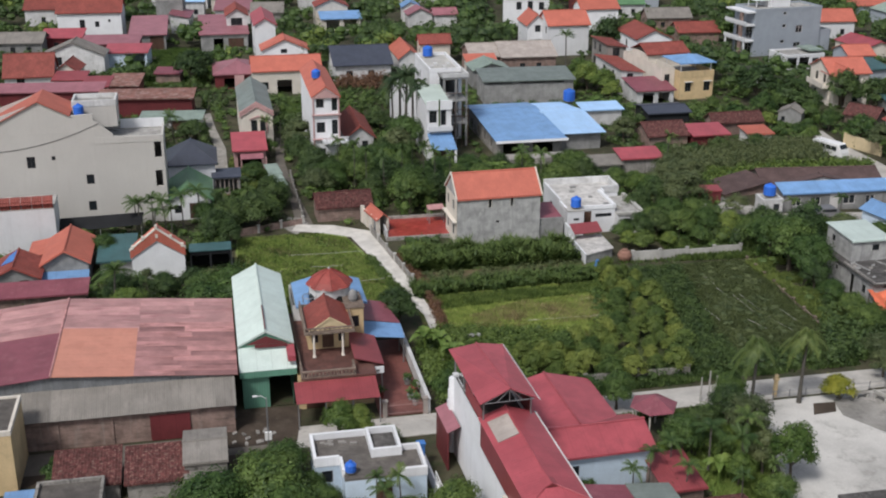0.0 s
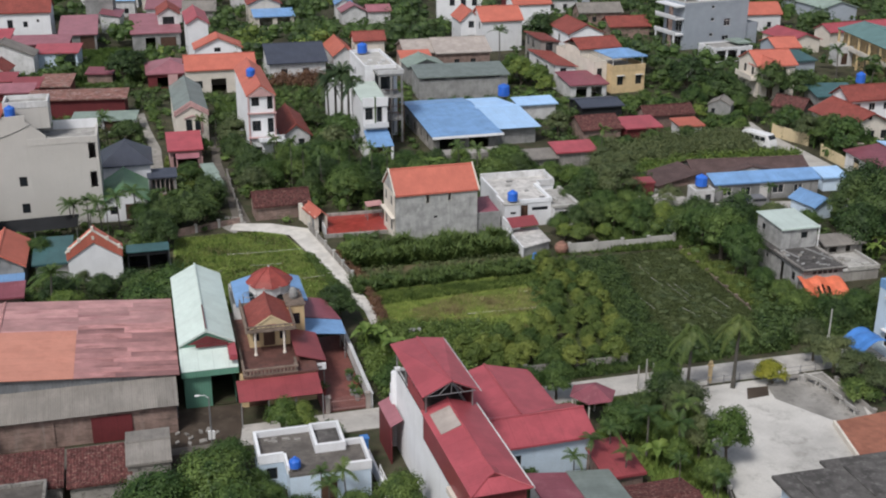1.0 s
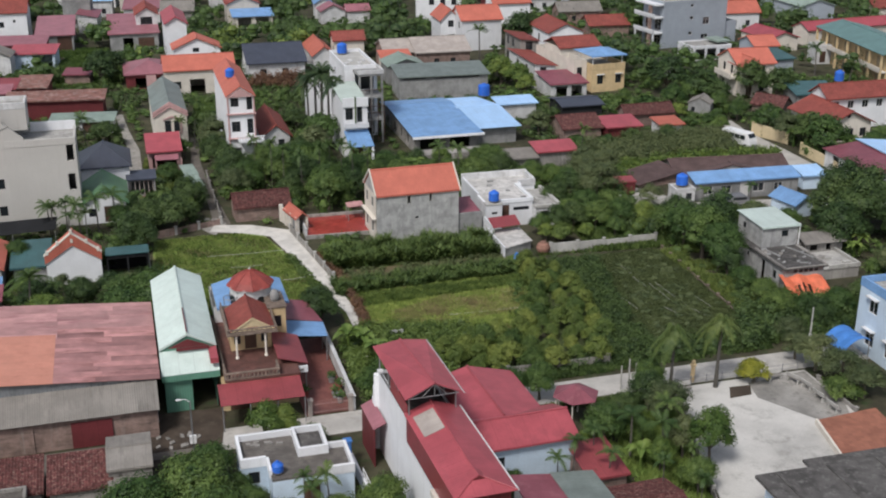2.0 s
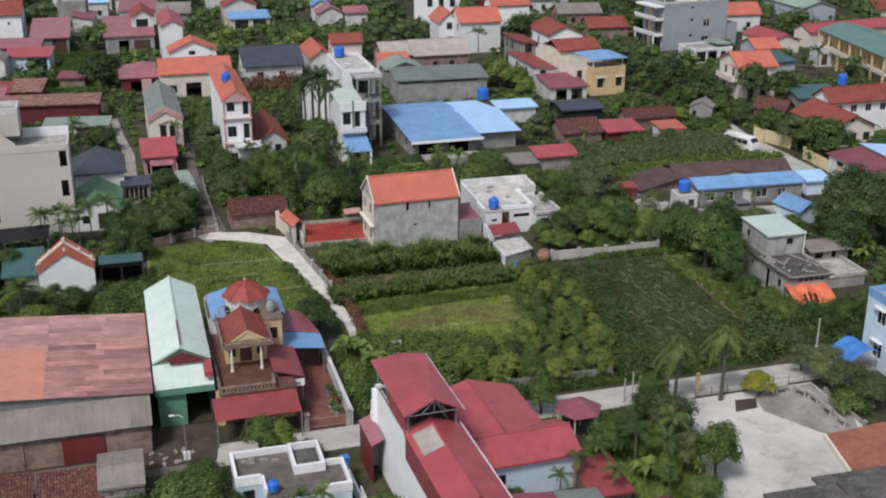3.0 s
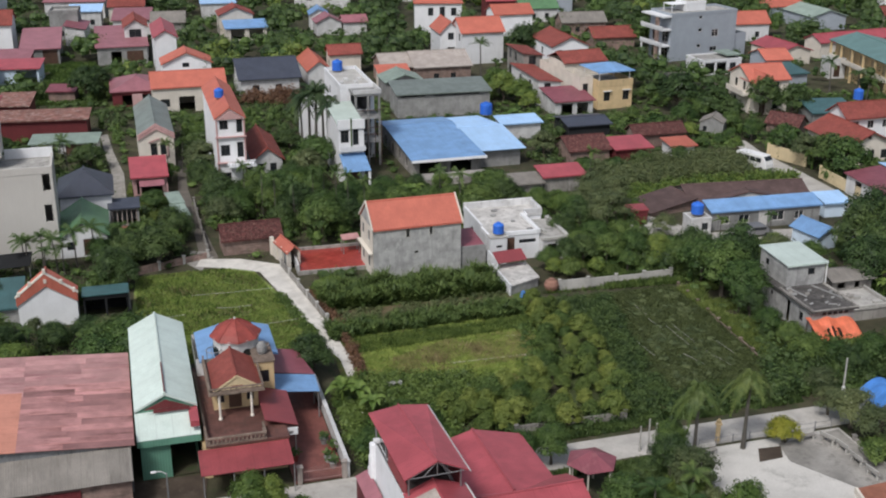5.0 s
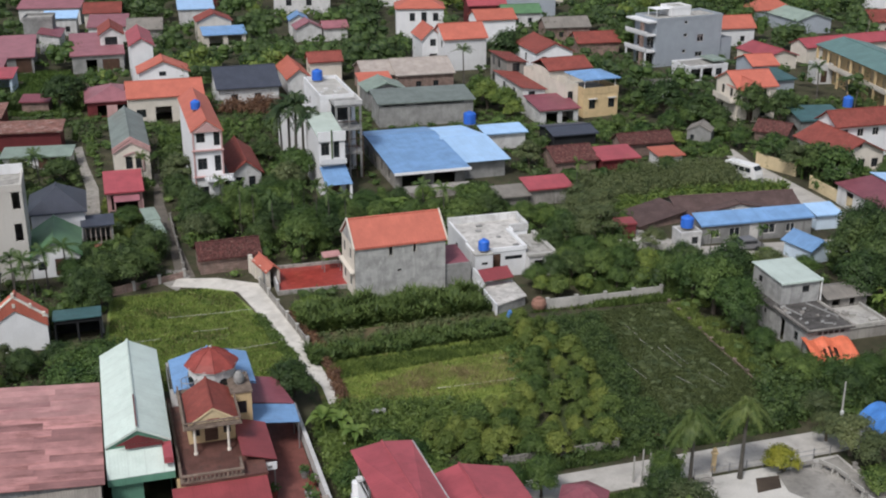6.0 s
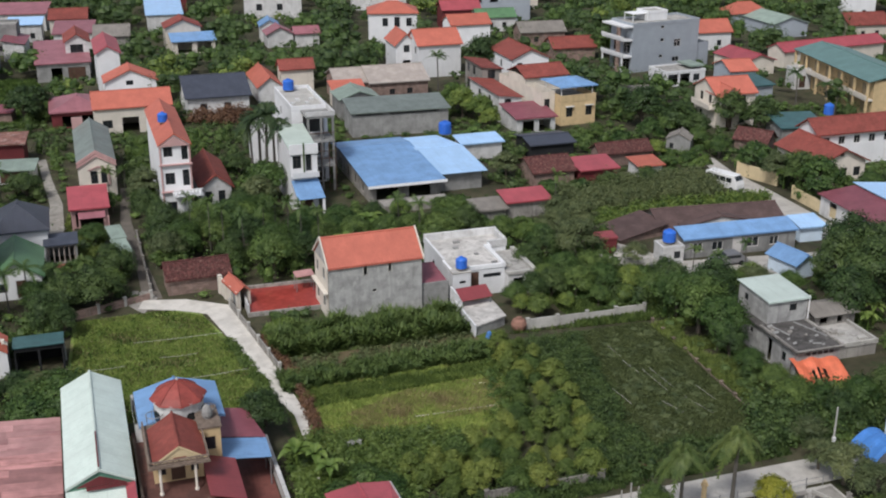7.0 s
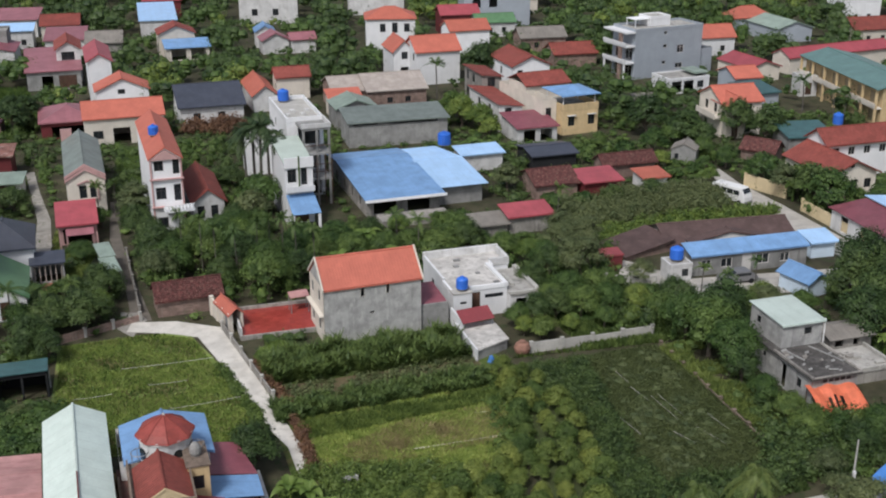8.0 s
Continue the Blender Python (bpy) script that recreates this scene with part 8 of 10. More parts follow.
# ---------------------------------------------------------------- plants
def leaf_cloud(rng, lobes, n, size, fold=True, rag=0.16, heart=None, loose=False):
    """Leaves strewn over and in a set of lobes (centre, radii); heart: the crown's middle, from which they turn outwards."""
    cen = np.array([l[0] for l in lobes], float)
    rad = np.array([l[1] for l in lobes], float)
    weights = rad[:, 0] * rad[:, 2]
    pick = rng.choice(len(lobes), n, p=weights / weights.sum())
    d = rng.normal(size=(n, 3))
    d[:, 2] = np.abs(d[:, 2]) * 0.95 - 0.3
    d /= np.linalg.norm(d, axis=1)[:, None]
    p = cen[pick] + d * rad[pick] * np.clip(rng.normal(0.95, rag, n), 0.45, 1.2 + rag)[:, None]
    p[:, 2] = np.maximum(p[:, 2], 0.05)
    out = d + rng.normal(0, 0.5, (n, 3)) + np.array([0, 0, 0.25])
    if loose:
        out = 0.45 * d + rng.normal(0, 0.62, (n, 3)) + np.array([0, 0, 0.55])
    if heart is not None:
        far = p - np.array(heart)
        out = 0.55 * d + 0.8 * far / np.linalg.norm(far, axis=1)[:, None] + rng.normal(0, 0.42, (n, 3)) + np.array([0, 0, 0.2])
    out /= np.linalg.norm(out, axis=1)[:, None]
    a = np.cross(out, rng.normal(size=(n, 3)))
    a /= np.linalg.norm(a, axis=1)[:, None]
    b = np.cross(out, a)
    s = (size * rng.uniform(0.6, 1.4, n))[:, None]
    if not fold:
        s = s * 1.25
        v = np.stack([p - a * s * 0.8 - b * s * 0.5, p + a * s - out * s * 0.2, p - a * s * 0.5 + b * s * 0.7], 1).reshape(-1, 3)
        return v.tolist(), np.arange(n * 3).reshape(-1, 3).tolist()
    v = np.stack([p - a * s * 0.8, p + b * s * 0.55 + out * s * 0.12, p + a * s - out * s * 0.25, p - b * s * 0.55 + out * s * 0.12], 1).reshape(-1, 3)
    k = np.arange(n) * 4
    f = np.stack([np.stack([k, k + 1, k + 2], 1), np.stack([k, k + 2, k + 3], 1)], 1).reshape(-1, 3)
    return v.tolist(), f.tolist()


def lobe_core(verts, faces, lobes, shrink, rng):
    """Rough inner masses that close the crown."""
    for c, r in lobes:
        base = len(verts)
        for j in range(1, 4):
            th = math.pi * (j - 0.35) / 3.6
            for i in range(6):
                ph = 2 * math.pi * (i + 0.5 * (j % 2)) / 6
                k = shrink * rng.uniform(0.8, 1.08)
                verts.append((c[0] + r[0] * k * math.sin(th) * math.cos(ph), c[1] + r[1] * k * math.sin(th) * math.sin(ph), c[2] + r[2] * k * math.cos(th)))
        for j in range(2):
            for i in range(6):
                a, b = base + j * 6 + i, base + j * 6 + (i + 1) % 6
                faces.append((a, b, b + 6, a + 6))
        faces.append(tuple(base + i for i in range(5, -1, -1)))


def tree_meshes(seed, high, spread, n, size, leaf, lobes_n=14, trunk=0.3, fold=True, rag=0.17):
    """Trunk with limbs, and crown, of one tree; high: its height, spread: the crown's radius."""
    rng = np.random.default_rng(seed)
    rr = random.Random(seed)
    base = high * trunk
    lobes = []
    for k in range(lobes_n):
        a = 2.4 * k + rr.uniform(-0.5, 0.5)
        q = math.sqrt((k + 0.3) / lobes_n)
        rad = spread * rr.uniform(0.24, 0.42)
        z = base + (high - base) * (0.25 + 0.62 * (1 - q * q) * rr.uniform(0.75, 1.1))
        lobes.append(((math.cos(a) * spread * 0.72 * q, math.sin(a) * spread * 0.72 * q, z), (rad, rad, rad * rr.uniform(0.65, 0.95))))
    bm = bmesh.new()
    top = Vector((rr.uniform(-0.2, 0.2), rr.uniform(-0.2, 0.2), base * 1.2))
    r0 = 0.035 * high
    tube(bm, [(0, 0, -0.1), (0.05, 0.03, base * 0.5), top], [r0 * 1.3, r0, r0 * 0.8], 7)
    for c, r in lobes[::2]:
        c = Vector(c)
        tube(bm, [top - Vector((0, 0, 0.2)), top.lerp(c, 0.5) + Vector((0, 0, 0.15)), c], [r0 * 0.6, r0 * 0.4, r0 * 0.15], 5)
    trunk_me = bpy.data.meshes.new("trunk")
    bm.to_mesh(trunk_me)
    bm.free()
    trunk_me.materials.append(MAT["bark"])
    verts, faces = leaf_cloud(rng, lobes, n, size, fold, rag, (0, 0, base + 0.3 * (high - base)))
    lobe_core(verts, faces, lobes, 0.62, rr)
    crown_me = bpy.data.meshes.new("crown")
    crown_me.from_pydata(verts, [], faces)
    crown_me.materials.append(MAT[leaf])
    return trunk_me, crown_me


KINDS = {
    "orchard": [tree_meshes(q, 4.6, 2.5, 5200, 0.085, "leaf", 18, fold=False) for q in (1, 2, 3)],
    "dark": [tree_meshes(q, 5.2, 2.7, 5400, 0.085, "leafdark", 19, 0.22, False) for q in (11, 12, 13)],
    "lime": [tree_meshes(q, 4.2, 2.3, 4400, 0.085, "leaflime", 18, fold=False) for q in (21, 22)],
    "olive": [tree_meshes(q, 4.8, 2.5, 3600, 0.08, "leafolive", 15, 0.3, False) for q in (31, 32)],
    "shrub": [tree_meshes(q, 2.0, 1.5, 2400, 0.07, "leaf", 12, 0.08, False) for q in (41, 42)],
    "gold": [tree_meshes(q, 2.2, 1.3, 3000, 0.06, "leafgold", 12, 0.1, False) for q in (43,)],
    "citrus": [tree_meshes(q, 2.3, 1.1, 3400, 0.062, "leafcitrus", 16, 0.12, False, 0.34) for q in (46, 47, 48)],
    "guava": [tree_meshes(q, 2.2, 1.15, 3400, 0.062, "leafbright", 16, 0.12, False, 0.34) for q in (49, 50)],
}
FAR = {
    "orchard": [tree_meshes(q, 4.6, 2.5, 2200, 0.14, "leaf", 17, fold=False) for q in (4, 5, 6)],
    "dark": [tree_meshes(q, 5.2, 2.7, 2400, 0.14, "leafdark", 17, 0.22, False) for q in (14, 15, 16)],
    "lime": [tree_meshes(q, 4.2, 2.3, 2000, 0.14, "leaflime", 16, fold=False) for q in (24, 25)],
    "olive": [tree_meshes(q, 4.8, 2.5, 1700, 0.13, "leafolive", 14, 0.3, False) for q in (34, 35)],
    "shrub": [tree_meshes(q, 2.0, 1.5, 1000, 0.12, "leaf", 9, 0.08, False) for q in (44, 45)],
}
WORDS = {
    "orchard": ("tree", "leafy green orchard tree with a broad rounded crown", "tree"),
    "dark": ("tree", "dense dark green tree with a heavy crown", "tree"),
    "lime": ("tree", "yellow-green leafy garden tree", "tree"),
    "olive": ("tree", "thin greyish green tree with an open crown", "tree"),
    "citrus": ("citrus_tree", "small rounded yellow-green citrus tree in the field", "tree"),
    "guava": ("fruit_tree", "small rounded bright green fruit tree", "tree"),
    "gold": ("shrub", "rounded yellow-green ornamental bush", "shrub"),
    "shrub": ("shrub", "low bushy green garden shrub", "shrub"),
}


def plant(kind, x, y, scale=1.0, wide=1.0, turn=None, z=0.0, rr=random.Random(77)):
    name, label, cat = WORDS[kind]
    tm, cm = rr.choice(FAR[kind] if y > 158 and kind in FAR else KINDS[kind])
    e = thing(name, label, cat, (x, y), rr.uniform(0, 360) if turn is None else turn, z, group="village " + cat + "s")
    e.scale = (scale * wide, scale * wide, scale)
    for nm, me in (("trunk", tm), ("crown", cm)):
        o = new(nm, me)
        o.parent = e
    return e


def frond(verts, faces, rng, origin, az, lift, length, droop, width, pairs=17):
    """One arching feather leaf."""
    o = np.array(origin, float)
    h = np.array([math.cos(az), math.sin(az), 0])
    side = np.array([-h[1], h[0], 0])
    pts = []
    for k in range(pairs + 1):
        t = k / pairs
        pts.append(o + h * (length * t * math.cos(lift) * (1 - 0.15 * t)) + np.array([0, 0, length * t * math.sin(lift) - droop * length * t * t]))
    for k in range(pairs):
        a, b = pts[k], pts[k + 1]
        t = (k + 0.5) / pairs
        w = width * (0.35 + 0.9 * math.sin(math.pi * min(1, t * 0.95 + 0.08)))
        for s in (-1, 1):
            i = len(verts)
            hang = np.array([0, 0, -w * rng.uniform(0.35, 0.75)])
            tip = b + side * s * w + h * w * 0.45 + hang
            verts += [tuple(a), tuple(b), tuple(tip)]
            faces.append((i, i + 1, i + 2))
        i = len(verts)
        u = side * 0.03
        verts += [tuple(a - u), tuple(a + u), tuple(b + u), tuple(b - u)]
        faces.append((i, i + 1, i + 2, i + 3))


def palm_meshes(seed, high, fronds, length, droop, width, r=0.13, mat="palmleaf", lift=(0.1, 1.2)):
    rng = random.Random(seed)
    bm = bmesh.new()
    lean = (rng.uniform(-0.25, 0.25), rng.uniform(-0.25, 0.25))
    path = [(lean[0] * t * t, lean[1] * t * t, high * t) for t in (0, 0.3, 0.6, 0.85, 1.0)]
    tube(bm, path, [r * 1.5, r, r * 0.9, r * 0.85, r * 0.6], 8)
    tm = bpy.data.meshes.new("trunk")
    bm.to_mesh(tm)
    bm.free()
    tm.materials.append(MAT["palmbark"])
    verts, faces = [], []
    for k in range(fronds):
        frond(verts, faces, rng, path[-1], 2.4 * k + rng.uniform(-0.3, 0.3), rng.uniform(*lift), length * rng.uniform(0.8, 1.1), droop * rng.uniform(0.7, 1.2), width)
    cm = bpy.data.meshes.new("crown")
    cm.from_pydata(verts, [], faces)
    cm.materials.append(MAT[mat])
    return tm, cm


KINDS["areca"] = [palm_meshes(q, 5.6, 12, 2.2, 0.62, 0.36, 0.08) for q in (51, 52, 53)]
KINDS["royal"] = [palm_meshes(q, 8.6, 20, 4.0, 0.72, 0.5, 0.19, "palmdark") for q in (61, 62)]
KINDS["coconut"] = [palm_meshes(q, 6.2, 38, 2.7, 1.25, 0.42, 0.15, "palmgold", lift=(0.0, 1.4)) for q in (71, 72)]
WORDS["areca"] = ("areca_palm", "slender areca palm with a small feathery crown", "palm")
WORDS["royal"] = ("royal_palm", "tall royal palm with a smooth grey trunk", "palm")
WORDS["coconut"] = ("coconut_palm", "palm with drooping yellowish fronds beside the road", "palm")


def banana_mesh(seed):
    rng = random.Random(seed)
    bm = bmesh.new()
    tube(bm, [(0, 0, 0), (0.03, 0.02, 0.8), (0.05, 0, 1.6)], [0.14, 0.11, 0.07], 7)
    tm = bpy.data.meshes.new("trunk")
    bm.to_mesh(tm)
    bm.free()
    tm.materials.append(MAT["bananaleaf"])
    verts, faces = [], []
    for k in range(8):
        az, lift, ln = 2.4 * k, rng.uniform(0.5, 1.3), rng.uniform(1.4, 2.1)
        h, s = np.array([math.cos(az), math.sin(az), 0]), np.array([-math.sin(az), math.cos(az), 0])
        base = len(verts)
        for j in range(7):
            t = j / 6
            c = np.array([0.05, 0, 1.55]) + h * ln * t * math.cos(lift) + np.array([0, 0, ln * (t * math.sin(lift) - 0.75 * t * t)])
            w = 0.28 * math.sin(math.pi * min(1, t * 0.85 + 0.12)) + 0.02
            verts += [tuple(c + s * w + (0, 0, 0.1)), tuple(c), tuple(c - s * w + (0, 0, 0.1))]
        for j in range(6):
            a = base + j * 3
            faces += [(a, a + 1, a + 4, a + 3), (a + 1, a + 2, a + 5, a + 4)]
    cm = bpy.data.meshes.new("crown")
    cm.from_pydata(verts, [], faces)
    cm.materials.append(MAT["bananaleaf"])
    return tm, cm


KINDS["banana"] = [banana_mesh(s) for s in (81, 82)]
WORDS["banana"] = ("banana_plant", "banana plant with broad pale green leaves", "banana plant")

# named trees: kind, x, y, scale, breadth
for kind, x, y, s, w in (
    # foreground by the road
    ("orchard", -15.2, 69.6, 1.05, 1.25), ("orchard", -18.6, 67.0, 1.0, 1.3), ("orchard", -13.0, 66.4, 0.9, 1.2), ("orchard", -14.9, 74.0, 0.75, 1.0), ("orchard", -20.6, 63.5, 1.0, 1.2),
    ("lime", -11.7, 79.6, 0.88, 0.85), ("lime", -10.3, 80.0, 0.76, 0.8), ("orchard", -11.4, 69.6, 0.55, 1.1), ("orchard", -12.6, 72.0, 0.45, 1.0), ("shrub", -9.4, 69.0, 0.9, 1.0), ("dark", -5.4, 69.2, 0.4, 1.1), ("shrub", -8.2, 79.8, 0.9, 1.0), ("orchard", -1.9, 68.6, 0.85, 1.0), ("orchard", -4.6, 66.4, 0.8, 1.1),
    ("areca", -7.6, 69.6, 0.62, 1.0), ("areca", -5.8, 69.4, 0.68, 1.0), ("areca", -6.8, 67.6, 0.66, 1.1), ("dark", -8.4, 67.0, 0.6, 1.0),
    ("shrub", -31.9, 72.9, 0.9, 1.0), ("shrub", -20.0, 70.0, 1.0, 1.2),
    # between the red house and the yard
    ("orchard", 14.9, 79.4, 0.8, 1.0), ("dark", 16.9, 82.6, 0.62, 0.9), ("lime", 17.8, 79.0, 0.7, 0.8), ("lime", 18.6, 75.6, 0.7, 0.8), ("areca", 16.6, 77.4, 0.72, 1.3), ("areca", 18.9, 76.6, 0.7, 1.3), ("areca", 19.6, 79.4, 0.75, 1.2), ("banana", 17.2, 76.0, 1.1, 1.0),
    ("dark", 19.2, 85.0, 0.75, 0.9), ("olive", 20.3, 82.0, 0.95, 0.9), ("olive", 20.6, 77.4, 0.85, 0.8), ("orchard", 20.8, 72.5, 0.7, 0.9), ("lime", 22.4, 76.2, 1.25, 0.66), ("orchard", 19.8, 88.0, 0.7, 0.9),
    ("areca", 11.9, 74.7, 0.6, 1.1), ("areca", 13.6, 76.4, 0.62, 1.1), ("areca", 10.6, 73.4, 0.5, 1.3), ("areca", 14.4, 73.6, 0.55, 1.3), ("shrub", 13.4, 73.6, 0.8, 1.0), ("areca", 18.2, 72.4, 0.55, 1.0), ("areca", 20.6, 70.6, 0.5, 1.0), ("shrub", 7.2, 73.0, 0.9, 0.8), ("areca", 20.6, 74.0, 0.55, 1.0),
    ("coconut", 21.6, 87.6, 0.98, 1.0), ("coconut", 25.9, 89.3, 1.0, 1.0), ("gold", 29.3, 90.3, 1.1, 1.1),
    ("olive", 35.6, 92.6, 0.75, 1.3), ("olive", 37.0, 90.0, 0.7, 1.3), ("olive", 38.2, 87.6, 0.65, 1.2), ("olive", 34.4, 94.8, 0.6, 1.1), ("shrub", 36.2, 87.6, 1.0, 1.3),
    ("orchard", 10.4, 87.0, 0.75, 0.9), ("orchard", 8.0, 86.4, 0.7, 0.9),
    # beside the path and villa
    ("dark", -9.7, 101.4, 0.84, 1.15), ("dark", -9.5, 103.6, 0.64, 1.0), ("banana", -4.9, 95.6, 1.2, 1.0), ("banana", -6.4, 96.4, 1.2, 1.0), ("banana", -3.7, 94.0, 1.1, 1.0),
    ("shrub", -2.7, 91.0, 1.1, 1.2), ("shrub", -1.0, 93.4, 1.1, 1.2), ("shrub", -3.6, 88.6, 1.1, 1.1), ("shrub", -1.2, 89.6, 1.0, 1.2), ("shrub", 0.8, 92.2, 1.0, 1.2), ("banana", 3.3, 85.2, 1.2, 1.0),
    # workshop back edge
    ("dark", -31.4, 108.8, 0.55, 1.2), ("dark", -28.6, 109.4, 0.5, 1.2), ("dark", -34.2, 107.6, 0.55, 1.2), ("dark", -26.4, 106.6, 0.45, 1.1), ("lime", -40.0, 108.3, 0.62, 0.9), ("olive", -36.6, 109.6, 0.5, 0.8),
    ("orchard", -43.6, 116.5, 0.75, 0.9), ("dark", -32.6, 122.5, 0.9, 1.0), ("dark", -30.8, 121.8, 0.7, 0.9),
    # palms in front of the beige block
    ("areca", -42.6, 125.6, 0.72, 1.4), ("areca", -41.3, 127.0, 0.75, 1.4), ("areca", -39.6, 126.4, 0.75, 1.4), ("areca", -37.8, 127.4, 0.85, 1.3), ("areca", -40.4, 124.8, 0.62, 1.4), ("areca", -36.0, 128.4, 0.9, 1.3), ("areca", -43.4, 127.2, 0.7, 1.4), ("areca", -38.6, 125.4, 0.6, 1.4),
    ("orchard", -35.2, 128.2, 0.8, 0.9), ("dark", -32.8, 131.4, 0.62, 0.9), ("lime", -28.2, 132.2, 0.72, 1.0), ("dark", -35.4, 134.0, 0.62, 0.9), ("areca", -31.2, 132.6, 0.7, 1.0), ("areca", -33.6, 130.2, 0.75, 1.0), ("dark", -31.6, 136.5, 0.55, 0.9),
    # grove behind the path
    ("dark", -24.8, 146.2, 1.0, 1.05), ("orchard", -21.2, 148.8, 1.05, 1.05), ("orchard", -18.8, 145.0, 0.9, 1.0), ("orchard", -22.6, 142.4, 1.0, 1.1), ("dark", -15.4, 143.6, 0.95, 1.1), ("orchard", -12.0, 141.2, 1.0, 1.1),
    ("orchard", -14.4, 148.4, 0.9, 1.0), ("orchard", -9.8, 146.0, 0.9, 1.0), ("orchard", -6.4, 144.0, 0.85, 1.0), ("dark", -8.6, 140.0, 0.8, 1.0), ("orchard", -3.0, 145.6, 0.85, 1.1), ("orchard", 0.6, 146.6, 0.8, 1.1),
    ("dark", -26.6, 150.5, 0.9, 1.0), ("dark", -29.0, 154.6, 0.9, 0.9), ("orchard", -18.0, 151.5, 0.9, 1.0), ("orchard", 3.8, 148.0, 0.75, 1.1), ("orchard", 7.0, 149.0, 0.7, 1.1), ("dark", 10.4, 149.4, 0.75, 1.1),
    ("orchard", -5.0, 150.4, 0.8, 1.1), ("dark", -1.0, 152.0, 0.7, 1.0), ("dark", -16.8, 139.2, 0.75, 1.0), ("dark", -17.6, 156.5, 0.8, 0.9), ("orchard", -14.6, 155.0, 0.8, 0.9), ("areca", -17.8, 141.5, 1.15, 0.6), ("areca", -10.6, 143.0, 1.2, 0.6), ("areca", -9.0, 142.2, 1.15, 0.6), ("areca", -19.6, 143.4, 1.2, 0.6), ("areca", -7.0, 141.4, 1.1, 0.6), ("areca", -22.0, 145.0, 1.2, 0.6), ("banana", -4.4, 141.6, 1.5, 1.1), ("banana", 1.6, 142.8, 1.5, 1.1), ("areca", 4.6, 145.6, 1.0, 1.0), ("areca", -15.4, 140.6, 1.1, 0.6), ("areca", -13.4, 142.8, 1.15, 0.6), ("areca", -12.2, 144.6, 1.1, 0.6),
    ("orchard", 14.2, 146.4, 0.75, 1.1), ("lime", 17.2, 144.4, 0.8, 1.1), ("olive", 21.0, 146.8, 0.95, 1.1), ("olive", 24.2, 149.0, 0.9, 1.2), ("olive", 21.8, 151.8, 0.85, 1.2), ("dark", 18.8, 140.4, 0.75, 1.0),
    # royal palms by the white townhouse
    ("areca", -35.2, 162.2, 0.85, 1.1), ("orchard", -34.4, 160.0, 0.55, 1.0), ("shrub", -36.6, 161.6, 1.3, 1.0), ("areca", -33.6, 164.0, 0.8, 1.0), ("royal", -15.6, 170.4, 1.15, 1.0), ("royal", -14.5, 170.0, 1.05, 1.0), ("royal", -13.4, 168.6, 1.0, 0.95), ("royal", -16.6, 171.6, 1.1, 1.0), ("royal", -17.8, 172.6, 0.95, 0.9),
    # garden trees right of the flat white house
    ("dark", 17.8, 128.6, 0.75, 1.0), ("orchard", 20.6, 129.4, 0.8, 1.05), ("orchard", 23.6, 130.6, 0.75, 1.0), ("lime", 26.4, 130.8, 0.75, 1.0), ("orchard", 19.6, 133.0, 0.85, 1.0), ("orchard", 22.8, 134.2, 0.75, 1.0),
    ("orchard", 13.9, 127.4, 0.6, 1.0), ("dark", 16.0, 128.2, 0.7, 0.95), ("lime", 14.4, 125.8, 0.5, 1.0), ("orchard", 17.4, 131.0, 0.75, 0.9), ("guava", 16.2, 125.0, 1.2, 1.1), ("lime", 15.9, 125.4, 0.5, 1.0), ("lime", 25.6, 127.8, 0.5, 1.0), ("orchard", 22.6, 127.0, 0.55, 1.0), ("orchard", 28.4, 128.6, 0.7, 1.0), ("dark", 16.2, 135.6, 0.75, 1.0), ("lime", 19.0, 126.4, 0.45, 1.0),
    # tall dark trees by the cement tower
    ("orchard", 31.4, 120.4, 1.3, 1.0), ("orchard", 29.9, 123.6, 1.15, 1.0), ("dark", 33.4, 123.8, 1.25, 1.0), ("orchard", 32.4, 116.6, 1.2, 0.95), ("dark", 30.4, 126.8, 0.9, 1.0), ("dark", 32.8, 114.4, 0.7, 1.0),
    ("orchard", 33.6, 110.8, 0.6, 1.1), ("orchard", 34.8, 107.6, 0.6, 1.1), ("shrub", 38.0, 105.0, 1.0, 1.2), ("guava", 36.4, 106.2, 1.1, 1.2), ("guava", 40.2, 105.4, 1.0, 1.2), ("orchard", 41.2, 104.0, 0.7, 1.1), ("orchard", 35.2, 104.2, 0.6, 1.2), ("dark", 44.2, 104.8, 0.8, 1.1), ("dark", 38.6, 101.6, 0.6, 1.1),
    ("dark", 47.2, 122.6, 1.15, 1.1), ("dark", 50.6, 126.0, 1.4, 1.0), ("dark", 48.6, 129.4, 1.35, 0.95), ("dark", 53.4, 130.6, 1.45, 1.0), ("dark", 51.6, 134.8, 1.4, 0.95), ("dark", 55.0, 123.6, 1.2, 1.1), ("banana", 46.6, 121.4, 1.2, 0.9), ("banana", 48.0, 119.4, 1.1, 0.9), ("banana", 46.4, 123.6, 1.2, 0.9), ("banana", 49.4, 121.4, 1.2, 0.9), ("areca", 47.4, 125.2, 0.8, 1.0),
    ("areca", 34.5, 135.2, 0.6, 1.2), ("areca", 40.8, 136.6, 0.6, 1.2), ("olive", 28.6, 138.4, 0.6, 1.2),
    ("dark", -58.4, 205.4, 1.25, 0.95), ("dark", -57.4, 209.6, 1.1, 0.9), ("dark", -46.8, 165.6, 0.75, 1.2), ("dark", -48.6, 167.0, 0.6, 1.1),
    # gold-green trees beyond the barns and others seen well
